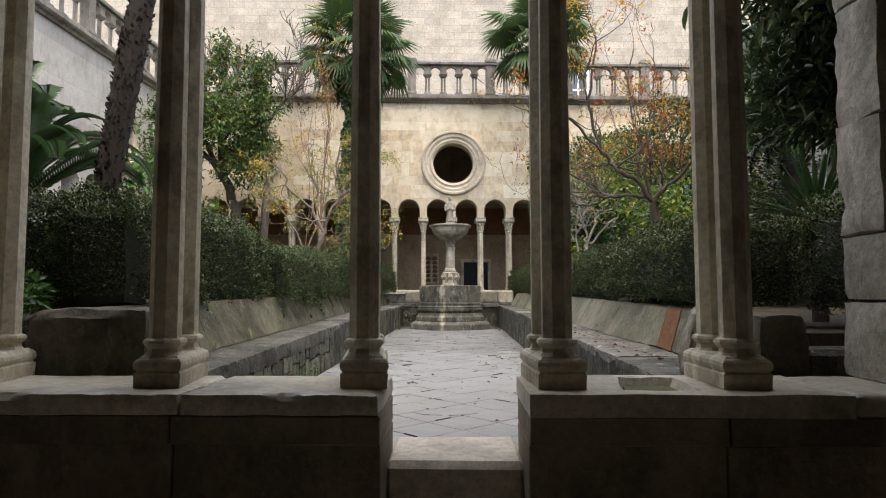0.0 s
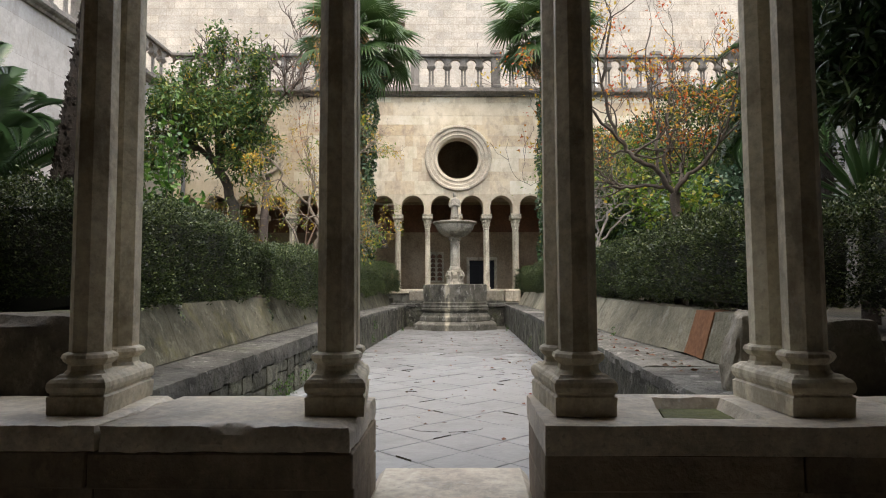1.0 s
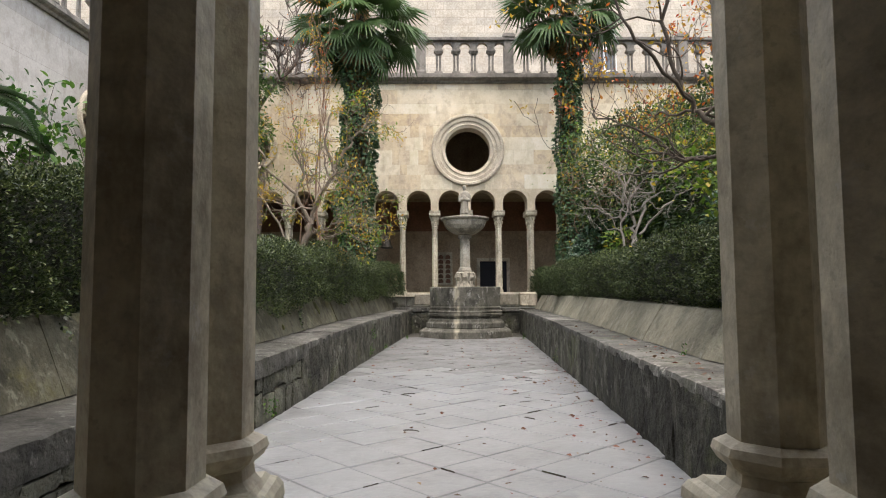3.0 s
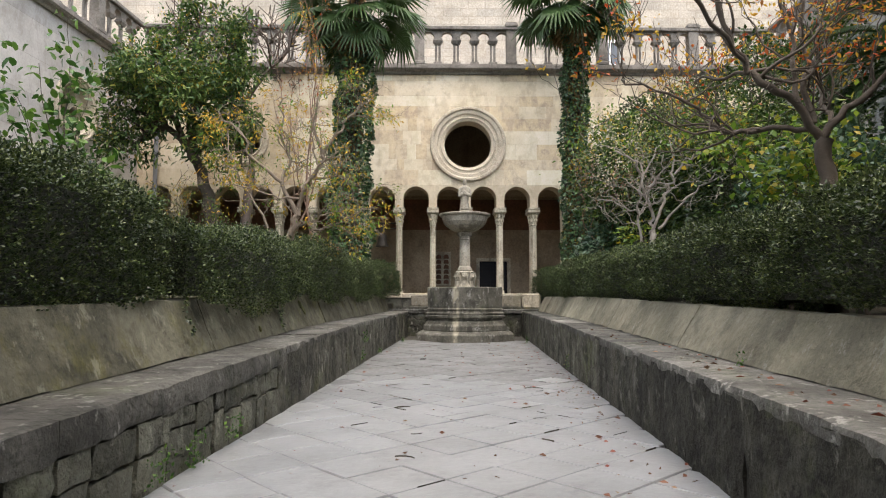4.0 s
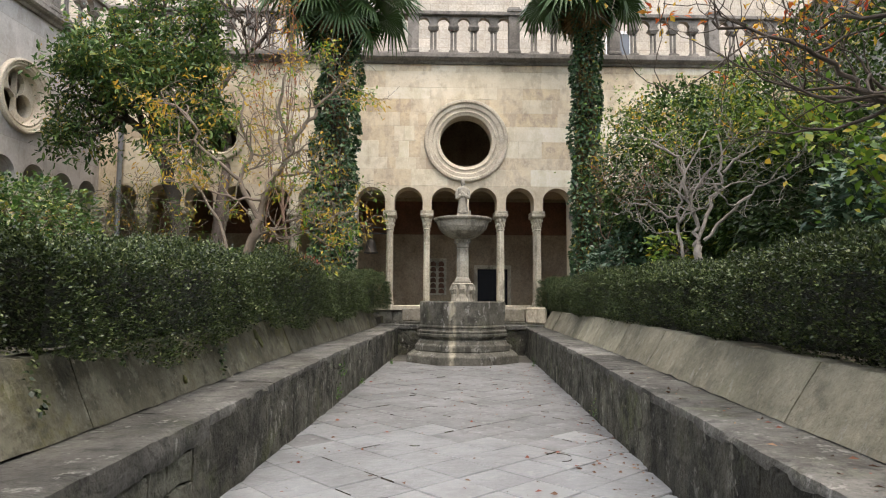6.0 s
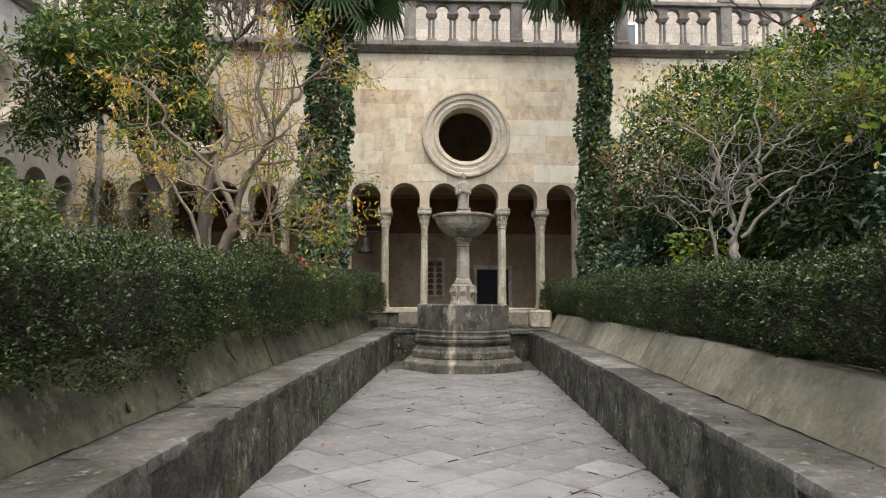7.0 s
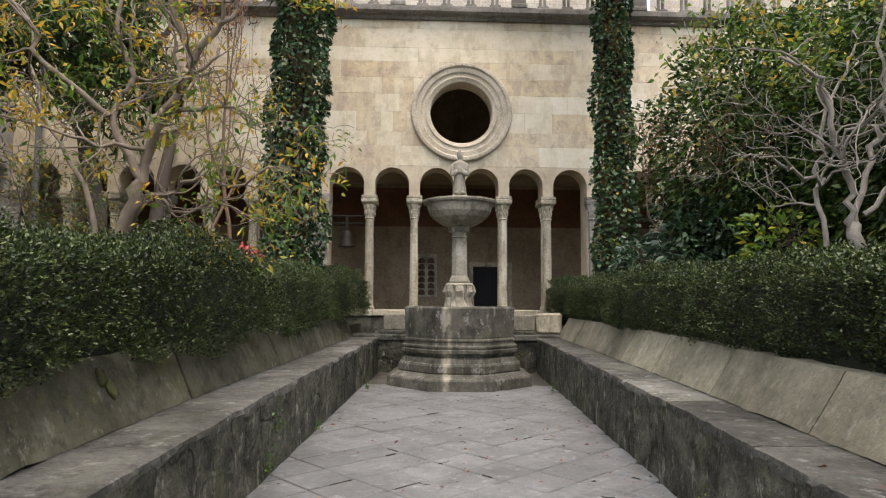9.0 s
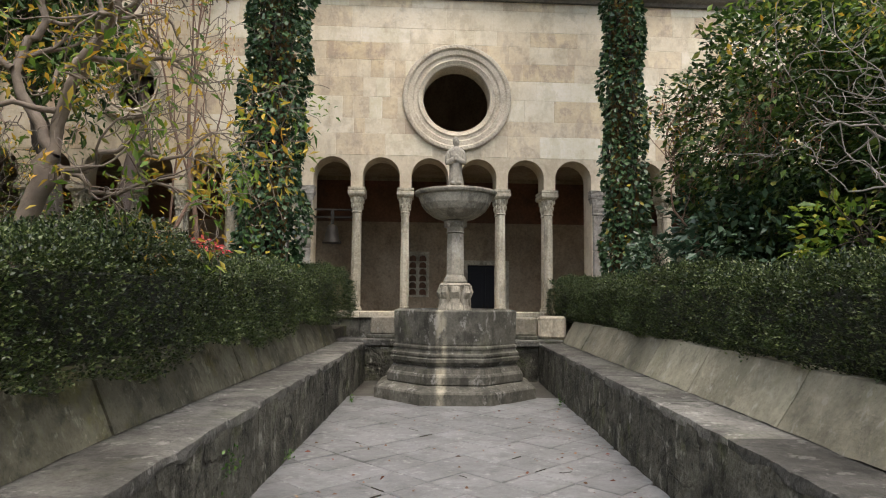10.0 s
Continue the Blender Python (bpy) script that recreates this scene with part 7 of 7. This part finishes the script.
def drainpipe():
    ob = thing("drainpipe", "grey round drainpipe down the corner of the arcade", "drainpipe", WALL @ Matrix.Translation((-8.0, -0.12, 0)), kind="structure")
    put_mesh("pipe", tubes("pipe", [[((0, 0, 0.7 + 0.67 * i), 0.055) for i in range(10)]], 14), M_ZINC, ob)
    for z in (2.2, 4.4, 6.2):
        bm = bmesh.new()
        ring_loft(bm, [(z, 0.062), (z + 0.02, 0.066), (z + 0.05, 0.066), (z + 0.07, 0.062)], 14)
        part("bracket", bm, M_ZINC, ob)


drainpipe()


def sprig(y, length, n, seed, x=-1.36, z=0.92):
    """A trail of small leaves hanging down the mossy bench back."""
    rng = np.random.default_rng(seed)
    t = rng.random(n)
    slope = (-1.30 + 1.43) / 0.4
    P = np.stack([x + slope * length * t * 0.9 + 0.012 + rng.random(n) * 0.015, y + 0.03 * np.sin(t * 9 + seed) + rng.normal(size=n) * (0.012 + 0.02 * (1 - t)), z - length * t], 1)
    D = np.stack([rng.random(n) * 0.6 + 0.2, rng.normal(size=n) * 0.6, -rng.random(n)], 1)
    o = put_mesh("ivy_sprig", leaf_mesh("sprig", P, D, 0.03 * (0.6 + 0.7 * rng.random(n)), rng, 0.7, 0.2), M_HEDGE)
    tagged(o, "thin green sprig hanging over the bench back", "ivy", group="hanging sprigs", kind="stuff")


for k, (y, length, n) in enumerate(((4.95, 0.42, 80), (5.9, 0.2, 30), (7.9, 0.28, 60), (8.6, 0.16, 40), (9.9, 0.36, 90), (10.05, 0.2, 50), (12.4, 0.14, 30))):
    sprig(y, length, n, 300 + k)


def moss_clump(y, z, r, seed):
    """A dark cushion of moss in a hollow of the west bench back."""
    bm = bmesh.new()
    bmesh.ops.create_icosphere(bm, subdivisions=3, radius=1, matrix=Matrix.Translation((-1.26 - 0.15 * (z - 0.54) / 0.36, y, z)) @ Matrix.Rotation(radians(-22), 4, "Y") @ Matrix.Diagonal((0.018, r * 0.6, r, 1)))
    for v in bm.verts:
        v.co += noise.noise_vector(v.co * 22.0 + Vector((seed, 0, 0))) * 0.022
    o = part("moss_clump", bm, M_MOSS, None, smooth=True)
    tagged(o, "dark cushion of moss on the bench back", "moss", group="moss clumps")


for k, (y, z, r) in enumerate(((10.95, 0.8, 0.06), (11.0, 0.73, 0.05), (9.35, 0.6, 0.03), (12.3, 0.78, 0.035))):
    moss_clump(y, z, r, k * 3.0)
